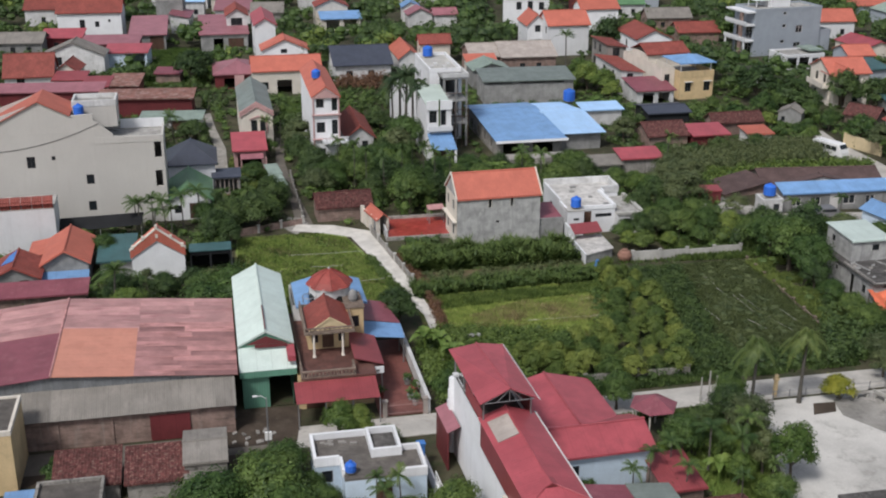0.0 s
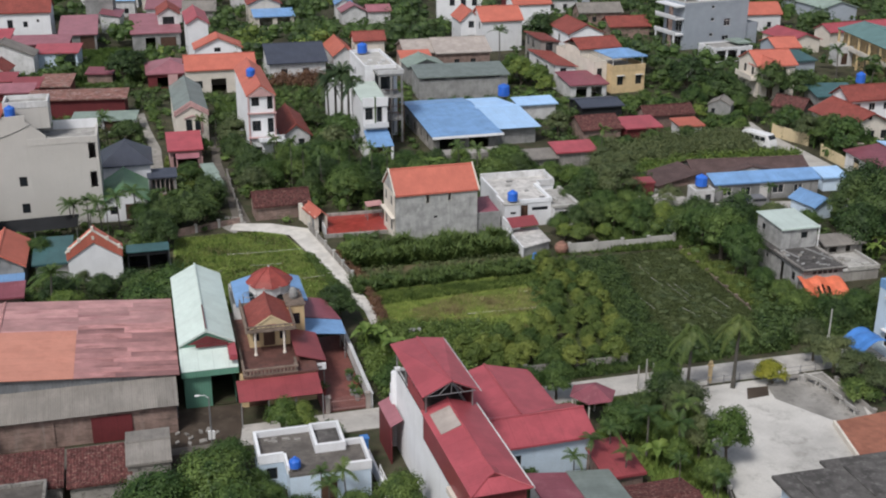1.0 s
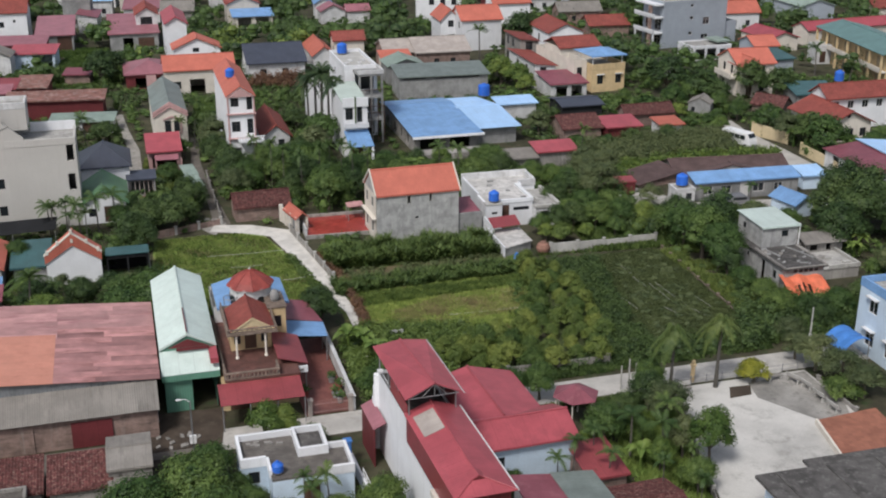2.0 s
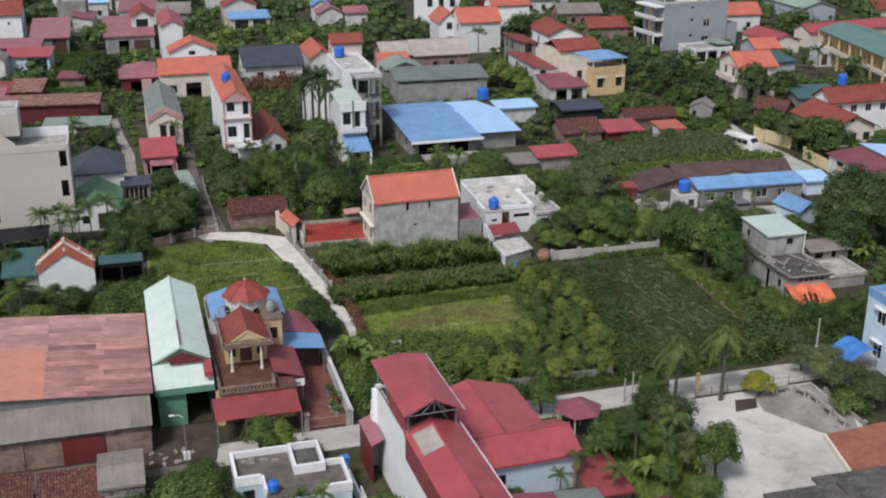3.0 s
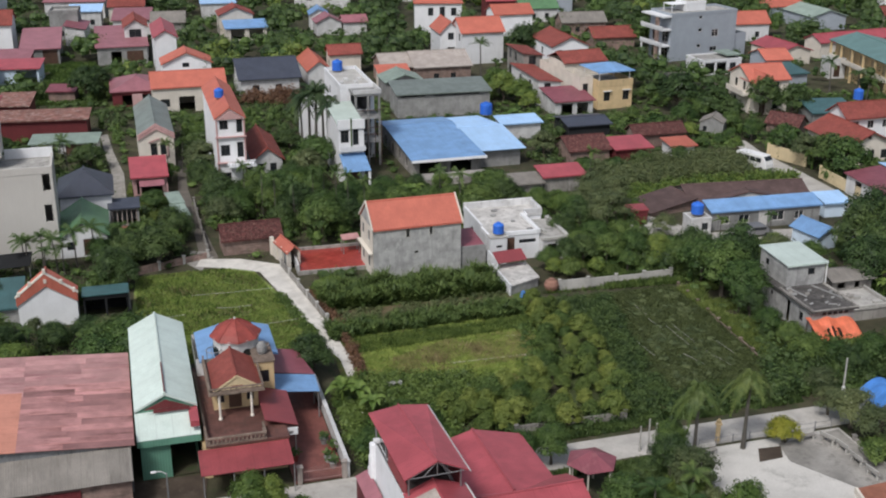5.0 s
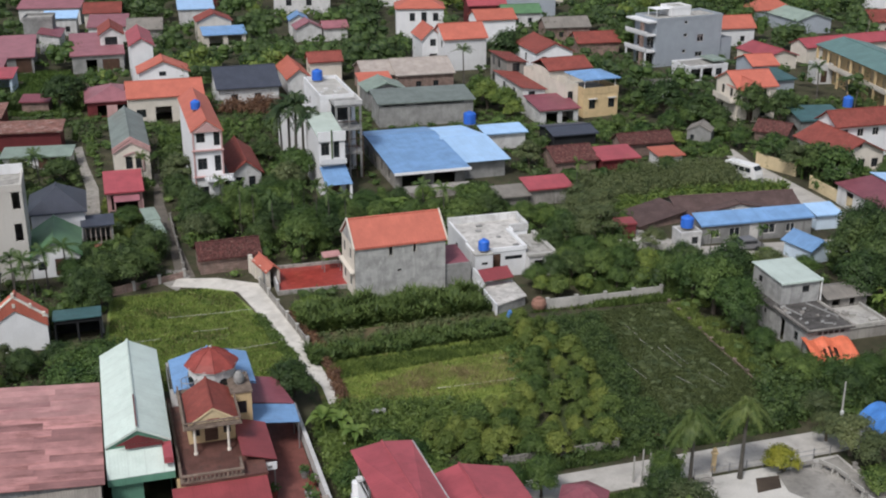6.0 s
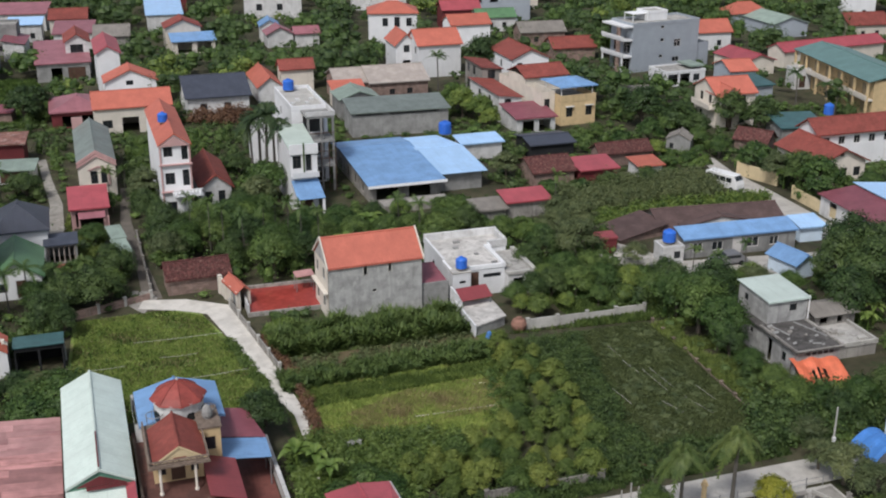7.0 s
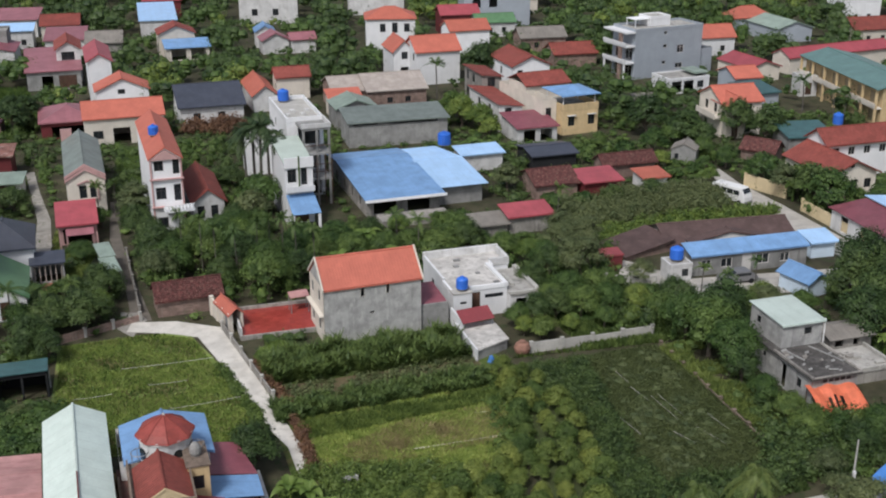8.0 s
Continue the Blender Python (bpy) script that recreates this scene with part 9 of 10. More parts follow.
    ("lime", 13.4, 206.5, 1.2, 1.1), ("lime", 16.2, 203.0, 1.1, 1.1), ("lime", 17.4, 199.0, 0.8, 1.1), ("lime", 12.2, 212.0, 1.1, 1.1), ("areca", 10.2, 226.5, 1.15, 1.4), ("dark", 18.6, 236.0, 1.6, 0.9), ("dark", 20.6, 240.0, 1.5, 0.9),
    ("dark", 42.4, 199.8, 1.3, 1.1), ("dark", 47.0, 193.6, 1.1, 1.1), ("dark", 55.8, 197.0, 1.25, 1.0), ("dark", 60.0, 194.0, 1.15, 1.1), ("shrub", 36.8, 189.0, 1.2, 1.1), ("orchard", 33.4, 191.6, 0.6, 1.0),
    ("shrub", 44.6, 178.2, 0.9, 1.0), ("shrub", 46.8, 181.0, 1.0, 1.0), ("orchard", 48.0, 186.0, 0.75, 1.0), ("orchard", 50.0, 181.0, 0.7, 1.0), ("dark", 49.0, 191.0, 0.9, 1.0), ("shrub", 42.6, 181.6, 0.8, 1.0), ("orchard", 41.0, 188.6, 0.9, 1.0), ("orchard", 44.6, 192.6, 0.8, 1.0), ("lime", 40.4, 181.0, 0.7, 1.0), ("lime", 45.8, 174.0, 0.6, 1.0), ("banana", 15.6, 186.8, 1.4, 1.2), ("banana", 14.0, 188.6, 1.4, 1.2), ("areca", 72.6, 214.0, 1.0, 1.4), ("areca", 75.2, 206.8, 0.9, 1.4), ("areca", 74.0, 199.8, 0.9, 1.4),
):
    plant(kind, x, y, s, w)
    TAKEN.append((x, y, 0.0, -1.1 * s * w, 1.1 * s * w, -1.1 * s * w, 1.1 * s * w))

# ---- plants that nobody could count
TK = np.array(TAKEN)
RD = np.array(ROADS)


def free(x, y, margin, tk=None):
    tk = TK if tk is None else tk
    dx, dy = x - tk[:, 0], y - tk[:, 1]
    c, s = np.cos(tk[:, 2]), np.sin(tk[:, 2])
    lx, ly = dx * c + dy * s, dy * c - dx * s
    if np.any((lx > tk[:, 3] - margin) & (lx < tk[:, 4] + margin) & (ly > tk[:, 5] - margin) & (ly < tk[:, 6] + margin)):
        return False
    return not np.any((x - RD[:, 0]) ** 2 + (y - RD[:, 1]) ** 2 < (RD[:, 2] + margin) ** 2)


def inside(x, y, poly):
    hit = False
    for (ax, ay), (bx, by) in zip(poly, poly[1:] + poly[:1]):
        if (ay > y) != (by > y) and x < (bx - ax) * (y - ay) / (by - ay) + ax:
            hit = not hit
    return hit


GARDEN = [(-77.4, 237), (-65.6, 238), (-58.2, 219), (-55.5, 202), (-67.5, 203)]
LANES = [GARDEN, [(-44, 139), (-35.5, 139), (-37, 152), (-45, 180), (-51, 180)], [(-34.5, 174), (-30, 174), (-33, 194), (-40, 196)], [(27, 196), (40, 180), (47, 196), (40, 206)]]
OPEN = [[(-28, 107), (-4, 85), (33, 92), (33, 106), (27.5, 125), (8.6, 128.5), (-10, 125), (-20, 128), (-32, 127)],
        [(21, 55), (40, 55), (38, 93), (21, 90)], [(26.5, 140), (33.5, 132), (56, 136), (56, 143), (30, 150)],
        [(-60, 40), (60, 40), (60, 78), (-60, 70)], [(24, 150.5), (46, 155), (56, 152), (53, 170), (44, 176), (40, 166), (24, 163)]]


HOUSES = np.array([t for t in TAKEN if t[4] - t[3] > 2.8])
HX = np.concatenate([HOUSES[:, 0] + np.cos(HOUSES[:, 2]) * (HOUSES[:, 3] + (HOUSES[:, 4] - HOUSES[:, 3]) * f) - np.sin(HOUSES[:, 2]) * HOUSES[:, 5] for f in (0.1, 0.37, 0.63, 0.9)])
HY = np.concatenate([HOUSES[:, 1] + np.sin(HOUSES[:, 2]) * (HOUSES[:, 3] + (HOUSES[:, 4] - HOUSES[:, 3]) * f) + np.cos(HOUSES[:, 2]) * HOUSES[:, 5] for f in (0.1, 0.37, 0.63, 0.9)])


def room_behind(x, y):
    """Distance to the nearest house front behind this spot: planting stays low before a house."""
    near = (HY > y - 1) & (np.abs(HX - x) < 3.0)
    return float((HY[near] - y).min()) if near.any() else 60.0


# citrus trees in the field
CITRUS = [(2.6, 92.4), (2.2, 97.4), (9.4, 99.4), (12.0, 104.4), (11.4, 110.8), (11.0, 117.2), (13.8, 117.4), (16.3, 108.4), (17.6, 99.4), (16.6, 94.4), (9.6, 91.6)]
rr = random.Random(9)
spots = []
for attempt in range(6000):
    x, y = rr.uniform(1, 19), rr.uniform(91, 118)
    if len(spots) < 84 and inside(x, y, CITRUS) and all((x - a) ** 2 + (y - b) ** 2 > 2.3 for a, b in spots):
        spots.append((x, y))
        plant(rr.choice(["citrus", "citrus", "citrus", "guava"]), x, y, rr.uniform(0.65, 1.15), rr.uniform(0.9, 1.15))

rr = random.Random(21)
count = 0
y = 100.0
while y < 205 and count < 215:
    x = -112.0
    while x < 104:
        px, py = x + rr.uniform(-1.8, 1.8), y + rr.uniform(-1.8, 1.8)
        x += 4.6
        if abs(px) > 30 + 0.34 * py or any(inside(px, py, p) for p in OPEN + LANES) or not free(px, py, 0.9):
            continue
        space = room_behind(px, py)
        s = min(1.1, 0.36 + 0.05 * space) * rr.uniform(0.8, 1.15)
        kind = "shrub" if s < 0.5 else rr.choice(["dark", "dark", "orchard", "orchard", "orchard", "orchard", "lime", "olive", "olive", "areca", "banana"])
        if kind == "shrub":
            s *= 2.2
        if kind == "banana":
            s *= 1.5
        plant(kind, px, py, s, rr.uniform(1.0, 1.3))
        count += 1
    y += 4.6


def thicket(name, label, category, spots, n_leaf, size, material, seed, high=(0.5, 1.3), wide=(0.6, 1.3), core=0.7):
    """Many leafy clumps in one mesh."""
    rng = np.random.default_rng(seed)
    r2 = random.Random(seed)
    lobes = []
    for px, py in spots:
        h = r2.uniform(*high)
        w = r2.uniform(*wide)
        lobes.append(((px, py, h * 0.45), (w, w, h * 0.6)))
    verts, faces = leaf_cloud(rng, lobes, n_leaf, size, False, 0.34, None, True)
    if core:
        lobe_core(verts, faces, lobes, core * 0.85, r2)
    ob = soup(name, verts, faces, material)
    return tagged(ob, label, category, kind="stuff")


def scatter(poly, n, seed, keep=None):
    r2 = random.Random(seed)
    xs, ys = [p[0] for p in poly], [p[1] for p in poly]
    out = []
    while len(out) < n:
        p = (r2.uniform(min(xs), max(xs)), r2.uniform(min(ys), max(ys)))
        if inside(*p, poly) and (keep is None or keep(*p)):
            out.append(p)
    return out


def lobed(name, label, category, lobes, n_leaf, size, material, seed, core=0.6):
    rng = np.random.default_rng(seed)
    verts, faces = leaf_cloud(rng, lobes, n_leaf, size, False, 0.26, None, True)
    if core:
        lobe_core(verts, faces, lobes, core, random.Random(seed))
    return tagged(soup(name, verts, faces, material), label, category, kind="stuff")


# weeds and undergrowth in the village, two greens
r2 = random.Random(5)
low = ([], [])
for k in range(11000):
    py = 98 + 115 * r2.random()
    px = r2.uniform(-1, 1) * (28 + 0.33 * py)
    if any(inside(px, py, p) for p in OPEN) or not free(px, py, 0.35, HOUSES):
        continue
    h = r2.uniform(0.5, 1.1) if r2.random() < 0.6 else min(2.6, 0.7 + 0.12 * room_behind(px, py)) * r2.uniform(0.7, 1.1)
    w = r2.uniform(0.6, 1.3)
    low[int(noise.noise(Vector((px * 0.08, py * 0.08, 3))) > r2.uniform(-0.25, 0.25))].append(((px, py, h * 0.45), (w, w, h * 0.6)))
lobed("undergrowth", "tangled green weeds and bushes between the houses", "undergrowth", low[0][:2200], 100000, 0.115, "leaf", 3)
lobed("undergrowth", "tangled dark bushes between the houses", "undergrowth", low[1][:2200], 100000, 0.115, "leafdark", 4)
woods = ([], [], [])
for k in range(5200):
    py = 205 + 215 * r2.random() ** 1.25
    px = r2.uniform(-1, 1) * (34 + 0.4 * py)
    if not free(px, py, 1.0, HOUSES) or inside(px, py, GARDEN):
        continue
    high = min(6.2, 1.6 + 0.14 * room_behind(px, py)) * r2.uniform(0.7, 1.15)
    w = high * r2.uniform(0.38, 0.55) + 0.4
    g = woods[0 if (q := noise.noise(Vector((px * 0.06, py * 0.06, 8))) + r2.uniform(-0.3, 0.3)) < 0.05 else (1 if q < 0.38 else 2)]
    for i in range(4):
        a = r2.uniform(0, 6.28)
        g.append(((px + math.cos(a) * w * 0.5, py + math.sin(a) * w * 0.5, high * r2.uniform(0.4, 0.8)), (w * 0.62, w * 0.62, high * r2.uniform(0.22, 0.36))))
lobed("far_woods", "far dark green treetops beyond the village", "woods", woods[0][:5200], 170000, 0.18, "leafdark", 8)
lobed("far_woods", "far mid-green treetops beyond the village", "woods", woods[1][:3600], 125000, 0.18, "leaf", 9)
lobed("far_woods", "far yellow-green treetops beyond the village", "woods", woods[2][:420], 15000, 0.21, "leaflime", 10)

thicket("dry_bushes", "withered brown bushes below the slate-roofed house", "bushes", scatter([(-31.5, 203.5), (-22.4, 203.5), (-22, 206.8), (-31, 207)], 70, 74), 7000, 0.16, "leafbrown", 74, (1.2, 2.6), (0.7, 1.3), 0.7)

# crop rows
def rows(name, label, p, q, depth, n_rows, per_row, high, size, material, seed, n):
    r2 = random.Random(seed)
    p, q = Vector(p), Vector(q)
    d = (q - p).normalized()
    nrm = Vector((-d.y, d.x))
    out = []
    for j in range(n_rows):
        for i in range(per_row):
            c = p.lerp(q, (i + r2.uniform(0.1, 0.9)) / per_row) + nrm * (depth * (j + 0.5) / n_rows + r2.gauss(0, 0.28))
            if noise.noise(Vector((c.x * 0.45, c.y * 0.9, seed))) > -0.22 + r2.uniform(-0.15, 0.1):
                out.append((c.x, c.y))
    rng = np.random.default_rng(seed)
    verts, faces = [], []
    for x, y in out:
        for k in range(n):
            h = rng.uniform(*high) * (1.0 + 0.45 * noise.noise(Vector((x * 0.5, y * 0.5, seed + 7))))
            z = h * rng.uniform(0.1, 0.75)
            a = rng.uniform(0, 6.28)
            c, s = math.cos(a), math.sin(a)
            ln = h * rng.uniform(0.3, 0.55)
            w = size * rng.uniform(0.7, 1.2)
            px, py = x + rng.normal(0, 0.14), y + rng.normal(0, 0.14)
            i = len(verts)
            verts += [(px - s * w, py + c * w, z), (px + s * w, py - c * w, z), (px + c * ln, py + s * ln, z + h * rng.uniform(0.12, 0.4))]
            faces.append((i, i + 1, i + 2))
    ob = soup(name, verts, faces, material)
    return tagged(ob, label, "crops", kind="stuff")


rows("crop_rows", "tall dark green vegetable rows below the cement house", (-9.8, 116.0), (8.6, 121.2), 5.2, 8, 84, (1.0, 1.9), 0.09, "crop", 31, 58)
rows("crop_row", "low hedge-like row of green crops", (-8.4, 109.2), (10.8, 115.4), 2.9, 5, 84, (0.6, 1.25), 0.08, "crop", 32, 48)
rows("young_crops", "sparse young plants on brown earth between the crop rows", (-9.0, 112.4), (9.8, 118.6), 3.4, 5, 60, (0.25, 0.6), 0.07, "leafolive", 33, 26)
thicket("vines", "low dark creeping plants covering the field", "crops", scatter([(17.0, 119.2), (26.4, 122.6), (31.6, 105.4), (30.6, 99), (22, 98), (19, 104)], 2100, 41), 150000, 0.06, "vine", 41, (0.1, 0.36), (0.4, 1.0), 0)
thicket("scrub", "dark scrub and tall weeds beside the citrus trees", "weeds", scatter([(13.9, 118.4), (19.4, 119.6), (20.4, 105), (21.5, 98.5), (30.5, 99.4), (20, 96), (16.6, 95), (17.6, 105)], 480, 48), 42000, 0.075, "leafdark", 48, (0.4, 1.2), (0.3, 0.8), 0.6)
thicket("scrub", "patches of taller plants among the vines", "weeds", scatter([(20.4, 119), (26, 121.6), (31, 105.6), (23, 99)], 120, 49), 9000, 0.07, "leafolive", 49, (0.3, 0.7), (0.4, 1.0), 0.6)
thicket("field_weeds", "lush weeds along the edge of the field", "weeds", scatter([(-7.4, 97), (-4.6, 88), (-2.2, 85.5), (3.4, 90.0), (3.6, 98.6), (8.4, 101.2), (-3.0, 101.8), (-6.6, 101)], 460, 42), 30000, 0.1, "leafbright", 42, (0.4, 1.2), (0.4, 0.9), 0.7)
thicket("field_weeds", "mixed weeds between field and hedge", "weeds", scatter([(9.4, 100), (12.6, 103), (13.4, 117.6), (10.0, 117.0)], 120, 43), 8000, 0.09, "leafbright", 43, (0.2, 0.7), (0.4, 0.9), 0.7)
thicket("roadside_weeds", "weeds along the road wall", "weeds", scatter([(4, 89.5), (34, 98.2), (33, 100.5), (3, 92)], 150, 44), 8000, 0.1, "leafdark", 44, (0.3, 1.2), (0.4, 0.9), 0.7)
thicket("bank_bushes", "dark bushes on the bank behind the road", "bushes", scatter([(29, 96.8), (45, 101.5), (46, 108), (33, 106.5)], 240, 45), 18000, 0.12, "leafdark", 45, (0.8, 2.0), (0.6, 1.2), 0.7)
thicket("path_weeds", "ragged weeds and brown litter beside the path", "weeds", scatter([(-8.2, 112.2), (-11.0, 118.6), (-11.8, 120.6), (-10.6, 121), (-6.6, 110), (-4.4, 101), (-5.0, 101)], 220, 46), 9000, 0.08, "leafbrown", 46, (0.2, 0.8), (0.2, 0.45), 0.7)
thicket("path_weeds", "green weeds creeping over the edge of the path", "weeds", scatter([(-9.0, 106.5), (-10.3, 111.4), (-12.4, 116.0), (-14.6, 120.6), (-15.2, 120.6), (-13.2, 116.0), (-11.2, 111.4), (-10.0, 106.5)], 150, 47), 7000, 0.09, "leafbright", 47, (0.15, 0.5), (0.2, 0.45), 0.7)

def grass(name, label, poly, n, high, seed, material="grassblade"):
    """Short tufts of blades."""
    r2 = np.random.default_rng(seed)
    xs, ys = [p[0] for p in poly], [p[1] for p in poly]
    verts, faces = [], []
    while len(faces) < n:
        x, y = r2.uniform(min(xs), max(xs)), r2.uniform(min(ys), max(ys))
        if not inside(x, y, poly) or not free(x, y, 0.1, HOUSES) or noise.noise(Vector((x * 0.35, y * 0.35, seed))) < r2.uniform(-0.5, 0.15):
            continue
        a = r2.uniform(0, 6.28)
        c, s = math.cos(a), math.sin(a)
        h = high * r2.uniform(0.5, 1.3)
        lx, ly = r2.normal(0, 0.35 * h, 2)
        i = len(verts)
        w = 0.09
        verts += [(x - c * w, y - s * w, 0.04), (x + c * w, y + s * w, 0.04), (x + lx, y + ly, 0.04 + h)]
        faces.append((i, i + 1, i + 2))
    ob = soup(name, verts, faces, material)
    return tagged(ob, label, "grass", kind="stuff")


LAWN = [(-26.4, 103.8), (-21, 104.8), (-10.6, 104.0), (-9.2, 107), (-10.6, 111.4), (-12.6, 116.0), (-14.8, 120.6), (-18.6, 127.0), (-21, 127.8), (-24, 127.4), (-30.6, 125.2), (-27.3, 109)]
OPENFIELD = [(-7.0, 103), (-8.4, 109.4), (10.6, 115.6), (12, 112), (10.5, 97.5), (-4.8, 93)]
grass("lawn_grass", "short bright green grass with bare patches", LAWN, 70000, 0.19, 1)
grass("lawn_tufts", "taller yellow-green tufts in the plot", LAWN, 6000, 0.3, 13, "leaflime")
grass("lawn_dry_grass", "dry pale grass tufts in the plot", LAWN, 9000, 0.22, 7, "drygrass")
grass("field_grass", "rough green grass in the open field", OPENFIELD, 80000, 0.24, 2)
grass("field_dry_grass", "dry brown grass in the middle of the field", [(-3.5, 104.4), (2.4, 109.2), (11.0, 111.6), (11.4, 105.8), (3.7, 103.2), (-1.5, 102.2)], 24000, 0.24, 3, "drygrass")
grass("garden_grass", "rough bright grass in a garden between houses", [(-34.5, 172), (-29.5, 172), (-33, 194), (-40, 196)], 14000, 0.5, 14)
grass("garden_grass", "rough bright grass and weeds in an open garden", GARDEN, 22000, 0.55, 17, "leaflime")
grass("garden_grass", "rough grass beside the narrow lane", [(-37.8, 142), (-33, 139), (-33, 158), (-40, 163)], 9000, 0.5, 15, "crop")
grass("field_green_band", "brighter tall grass along the crop row", [(-7.6, 105.6), (10.6, 112.4), (10.8, 114.8), (-8.2, 108.6)], 16000, 0.42, 16, "leafbright")
grass("field_straw", "scattered dry straw in the field", OPENFIELD, 9000, 0.22, 4, "drygrass")

for k, (poly, n, hgt) in enumerate((
    ([(-4, 85.6), (12, 90.6), (33, 97), (33, 99.4), (12, 93.6), (-4, 88.4)], 14000, 0.35),
    ([(-2, 78.5), (12, 80.5), (21.5, 86.6), (21.5, 88.8), (0, 82.8)], 8000, 0.35),
    ([(9, 70), (21.6, 70), (21.6, 86), (13, 82), (9, 76)], 14000, 0.4),
    ([(9, 120), (28, 123.6), (32, 130), (30, 138), (16, 138), (17, 128)], 22000, 0.5),
    ([(-12, 121), (-9, 119.6), (9, 123), (9, 126), (-6, 123.8), (-11, 126)], 12000, 0.4),
    ([(27, 122), (32, 106), (33.4, 98.6), (37, 100), (34.6, 108), (31, 124)], 12000, 0.5),
    ([(-24, 66), (-8, 66), (-9, 70), (-13, 72), (-16, 78), (-18.5, 77.5), (-19, 70)], 12000, 0.4),
)):
    grass("verge_grass", "rough green grass and weeds on open ground", poly, n, hgt, 60 + k, {0: "leafdark", 1: "leafdark", 3: "crop", 5: "crop"}.get(k, "grassblade"))
# ropes over the grass plot, on short stakes
for p, q in (((-23.7, 119.5), (-15.4, 121.6)), ((-26.7, 113.7), (-23.4, 114.6)), ((-18.0, 111.6), (-12.1, 113.6)), ((-20.6, 116.2), (-17.2, 117.0))):
    e = thing("plot_rope", "thin pale cord strung on stakes across the grass", "rope", p, 0.0, group="cords over the grass plot")
    d = Vector((q[0] - p[0], q[1] - p[1], 0))
    bm = bmesh.new()
    tube(bm, [(0, 0, 0.42), d / 2 + Vector((0, 0, 0.36)), d + Vector((0, 0, 0.42))], 0.015, 5)
    part("cord", bm, "framew", e)
    for v in (Vector(), d):
        bm = bmesh.new()
        tube(bm, [v, v + Vector((0, 0, 0.5))], 0.03, 5)
        part("stake", bm, "wood", e)
# bamboo poles lying over the vines
for p, q in (((24.0, 112.2), (25.1, 108.9)), ((24.7, 112.4), (25.8, 109.4)), ((26.7, 106.5), (28.0, 104.3)), ((22.6, 113.9), (23.4, 111.9)), ((24.5, 105.9), (25.6, 104.4)), ((28.2, 108.7), (29.0, 106.7)), ((20.6, 108.4), (21.5, 106.2)), ((21.8, 117.0), (22.4, 115.4))):
    e = thing("bamboo_pole", "dry pale bamboo pole lying over the vines", "pole", p, 0.0, group="poles on the vine field")
    bm = bmesh.new()
    tube(bm, [(0, 0, 0.35), ((q[0] - p[0]) * 1.3, (q[1] - p[1]) * 1.3, 0.3)], 0.02, 5)
    part("cane", bm, "concrete", e)

thicket("hedge", "bright green hedge along the yard of the brown hall", "hedge", scatter([(26.5, 151.6), (40, 157.6), (51, 160.4), (51, 162.2), (39, 159.8), (26, 154)], 260, 71), 16000, 0.13, "leaflime", 71, (0.6, 1.5), (0.4, 0.9), 0.7)
thicket("bushes", "thick grey-green bushes on rough ground beside the road", "bushes", scatter([(24, 156), (40, 161.6), (46, 163.4), (44, 171), (24, 166)], 330, 72), 42000, 0.1, "leafolive", 72, (1.0, 2.4), (0.7, 1.4), 0.6)

# broken slabs and litter in front of the barn
rr = random.Random(15)
for k in range(11):
    x, y = -21.4 + 0.4 * k + rr.uniform(-0.3, 0.3), 79.0 + 0.1 * k + rr.uniform(-0.9, 1.2)
    e = thing("broken_slab", "broken grey concrete slab lying on the muddy lane", "rubble", (x, y), rr.uniform(0, 180), 0.05, group="rubble in front of the barn")
    bm = bmesh.new()
    r = rr.uniform(0.14, 0.36)
    slab(bm, [(-r, -r * 0.5, 0.12), (r * 0.8, -r * 0.6, 0.16), (r, r * 0.5, 0.24), (-r * 0.7, r * 0.6, 0.18)], 0.12)
    part("piece", bm, "mouldblock", e)

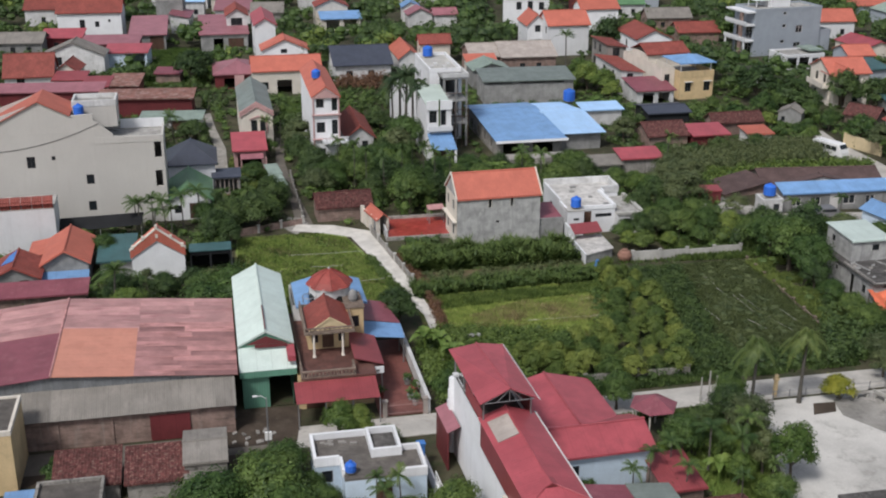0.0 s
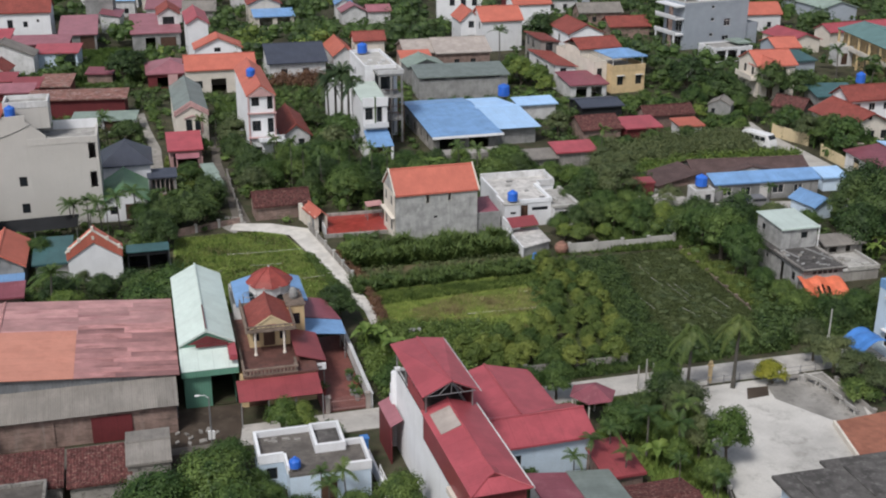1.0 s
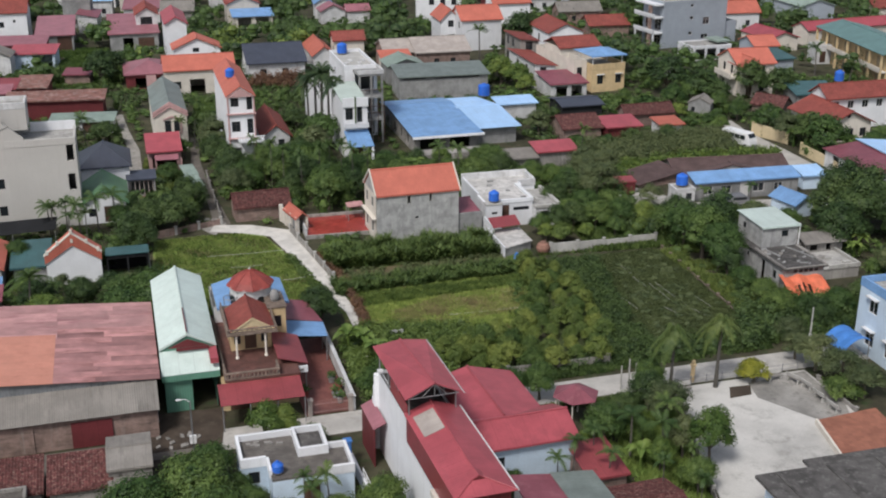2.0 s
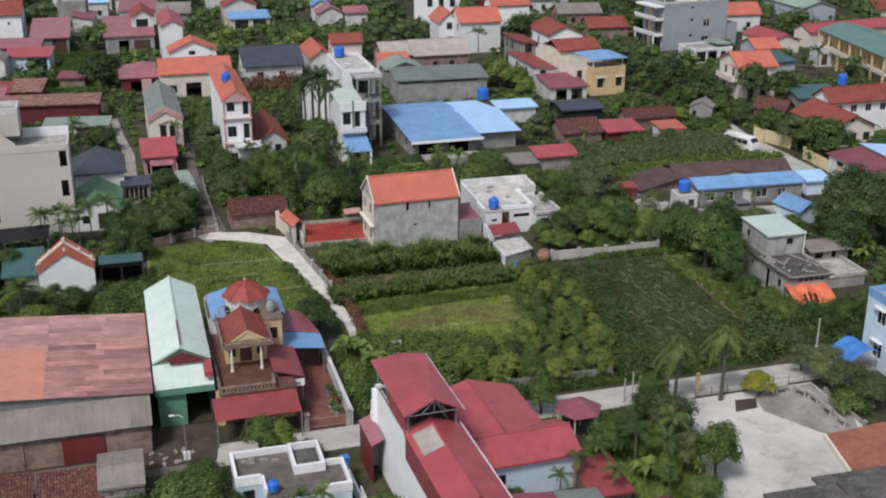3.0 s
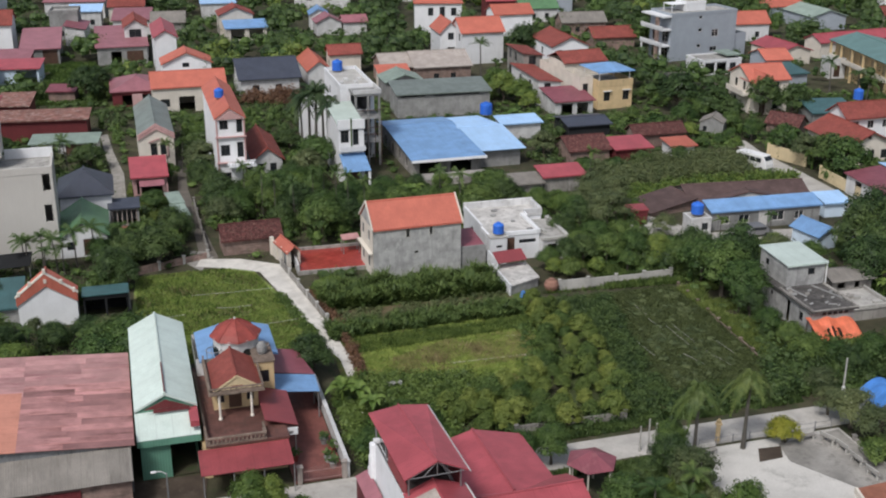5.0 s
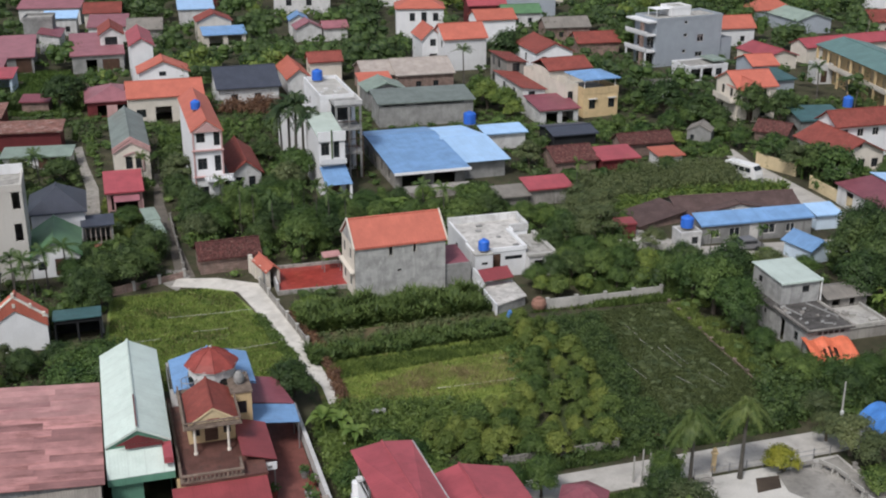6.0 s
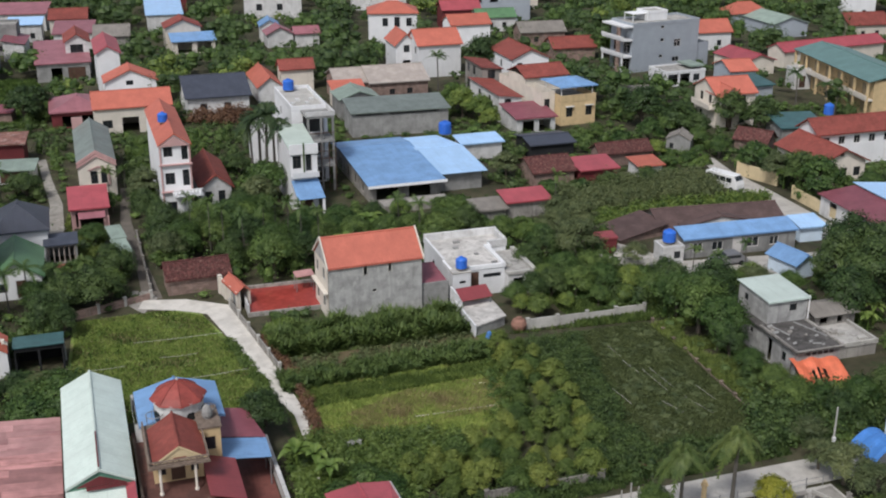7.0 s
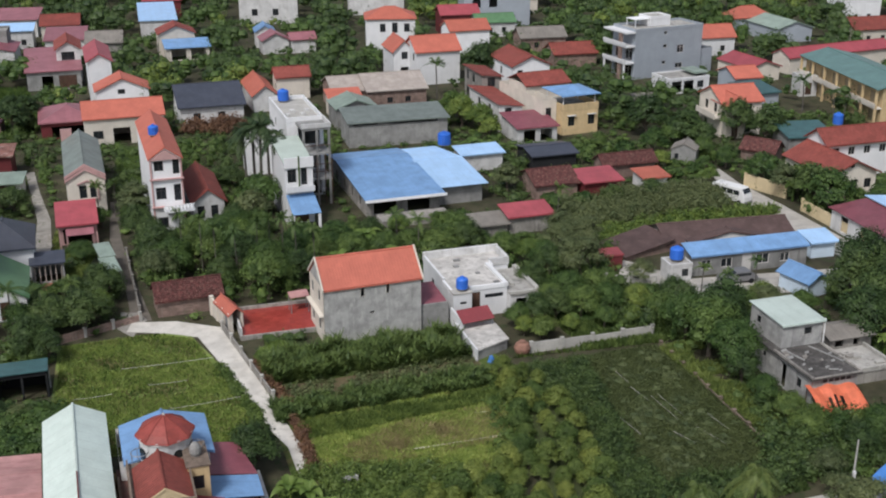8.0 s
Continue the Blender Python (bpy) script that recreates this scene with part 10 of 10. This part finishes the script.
for p, q in (((3.0, 104.3), (11.0, 106.3)), ((8.3, 110.1), (9.4, 110.2))):
    e = thing("bamboo_pole", "dry pale bamboo pole lying in the open field", "pole", p, 0.0, group="poles on the field")
    bm = bmesh.new()
    tube(bm, [(0, 0, 0.2), (q[0] - p[0], q[1] - p[1], 0.2)], 0.04, 5)
    part("cane", bm, "cream", e)

# brushwood before the grey outhouse
rr = random.Random(31)
e = thing("brushwood_pile", "tangled pile of dark dry branches against a mouldy wall", "brushwood", (-19.9, 69.9), 15)
for k in range(26):
    x, a = rr.uniform(-1.3, 1.3), rr.uniform(-0.5, 0.5)
    bm = bmesh.new()
    tube(bm, [(x, rr.uniform(-0.5, 0.1), 0.0), (x + a * 0.6, 0.25, rr.uniform(0.5, 0.9)), (x + a * 1.3, 0.45, rr.uniform(1.0, 1.7))], [0.04, 0.03, 0.015], 4)
    part("branch", bm, "wood", e)
# felled trunks on the bare bank behind the road
for p, q, rad in (((20.6, 95.6), (22.6, 96.4), 0.16), ((25.0, 96.9), (27.6, 98.0), 0.18), ((25.6, 97.8), (27.0, 97.2), 0.14), ((29.0, 98.2), (31.0, 98.9), 0.14)):
    e = thing("felled_trunk", "short felled tree trunk lying on bare earth", "log", p, 0.0, group="felled trunks on the bank")
    bm = bmesh.new()
    tube(bm, [(0, 0, rad), (q[0] - p[0], q[1] - p[1], rad)], [rad, rad * 0.8], 8)
    part("log", bm, "jar", e)
# pale sheet dropped in the weeds
e = thing("plastic_sheet", "crumpled white plastic sheet caught on the weeds", "sheet", (-2.6, 99.0), 12, 0.0)
verts, faces = [], []
for j in range(5):
    for i in range(8):
        verts.append((i * 0.17, j * 0.12, 0.75 + 0.12 * math.sin(i * 1.7 + j) - (0.75 if j == 0 and i in (0, 7) else 0.0)))
        if i < 7 and j < 4:
            k = j * 8 + i
            faces.append((k, k + 1, k + 9, k + 8))
cl = soup("cloth", verts, faces, "greyc", e)
cl.modifiers.new("thickness", "SOLIDIFY").thickness = 0.02
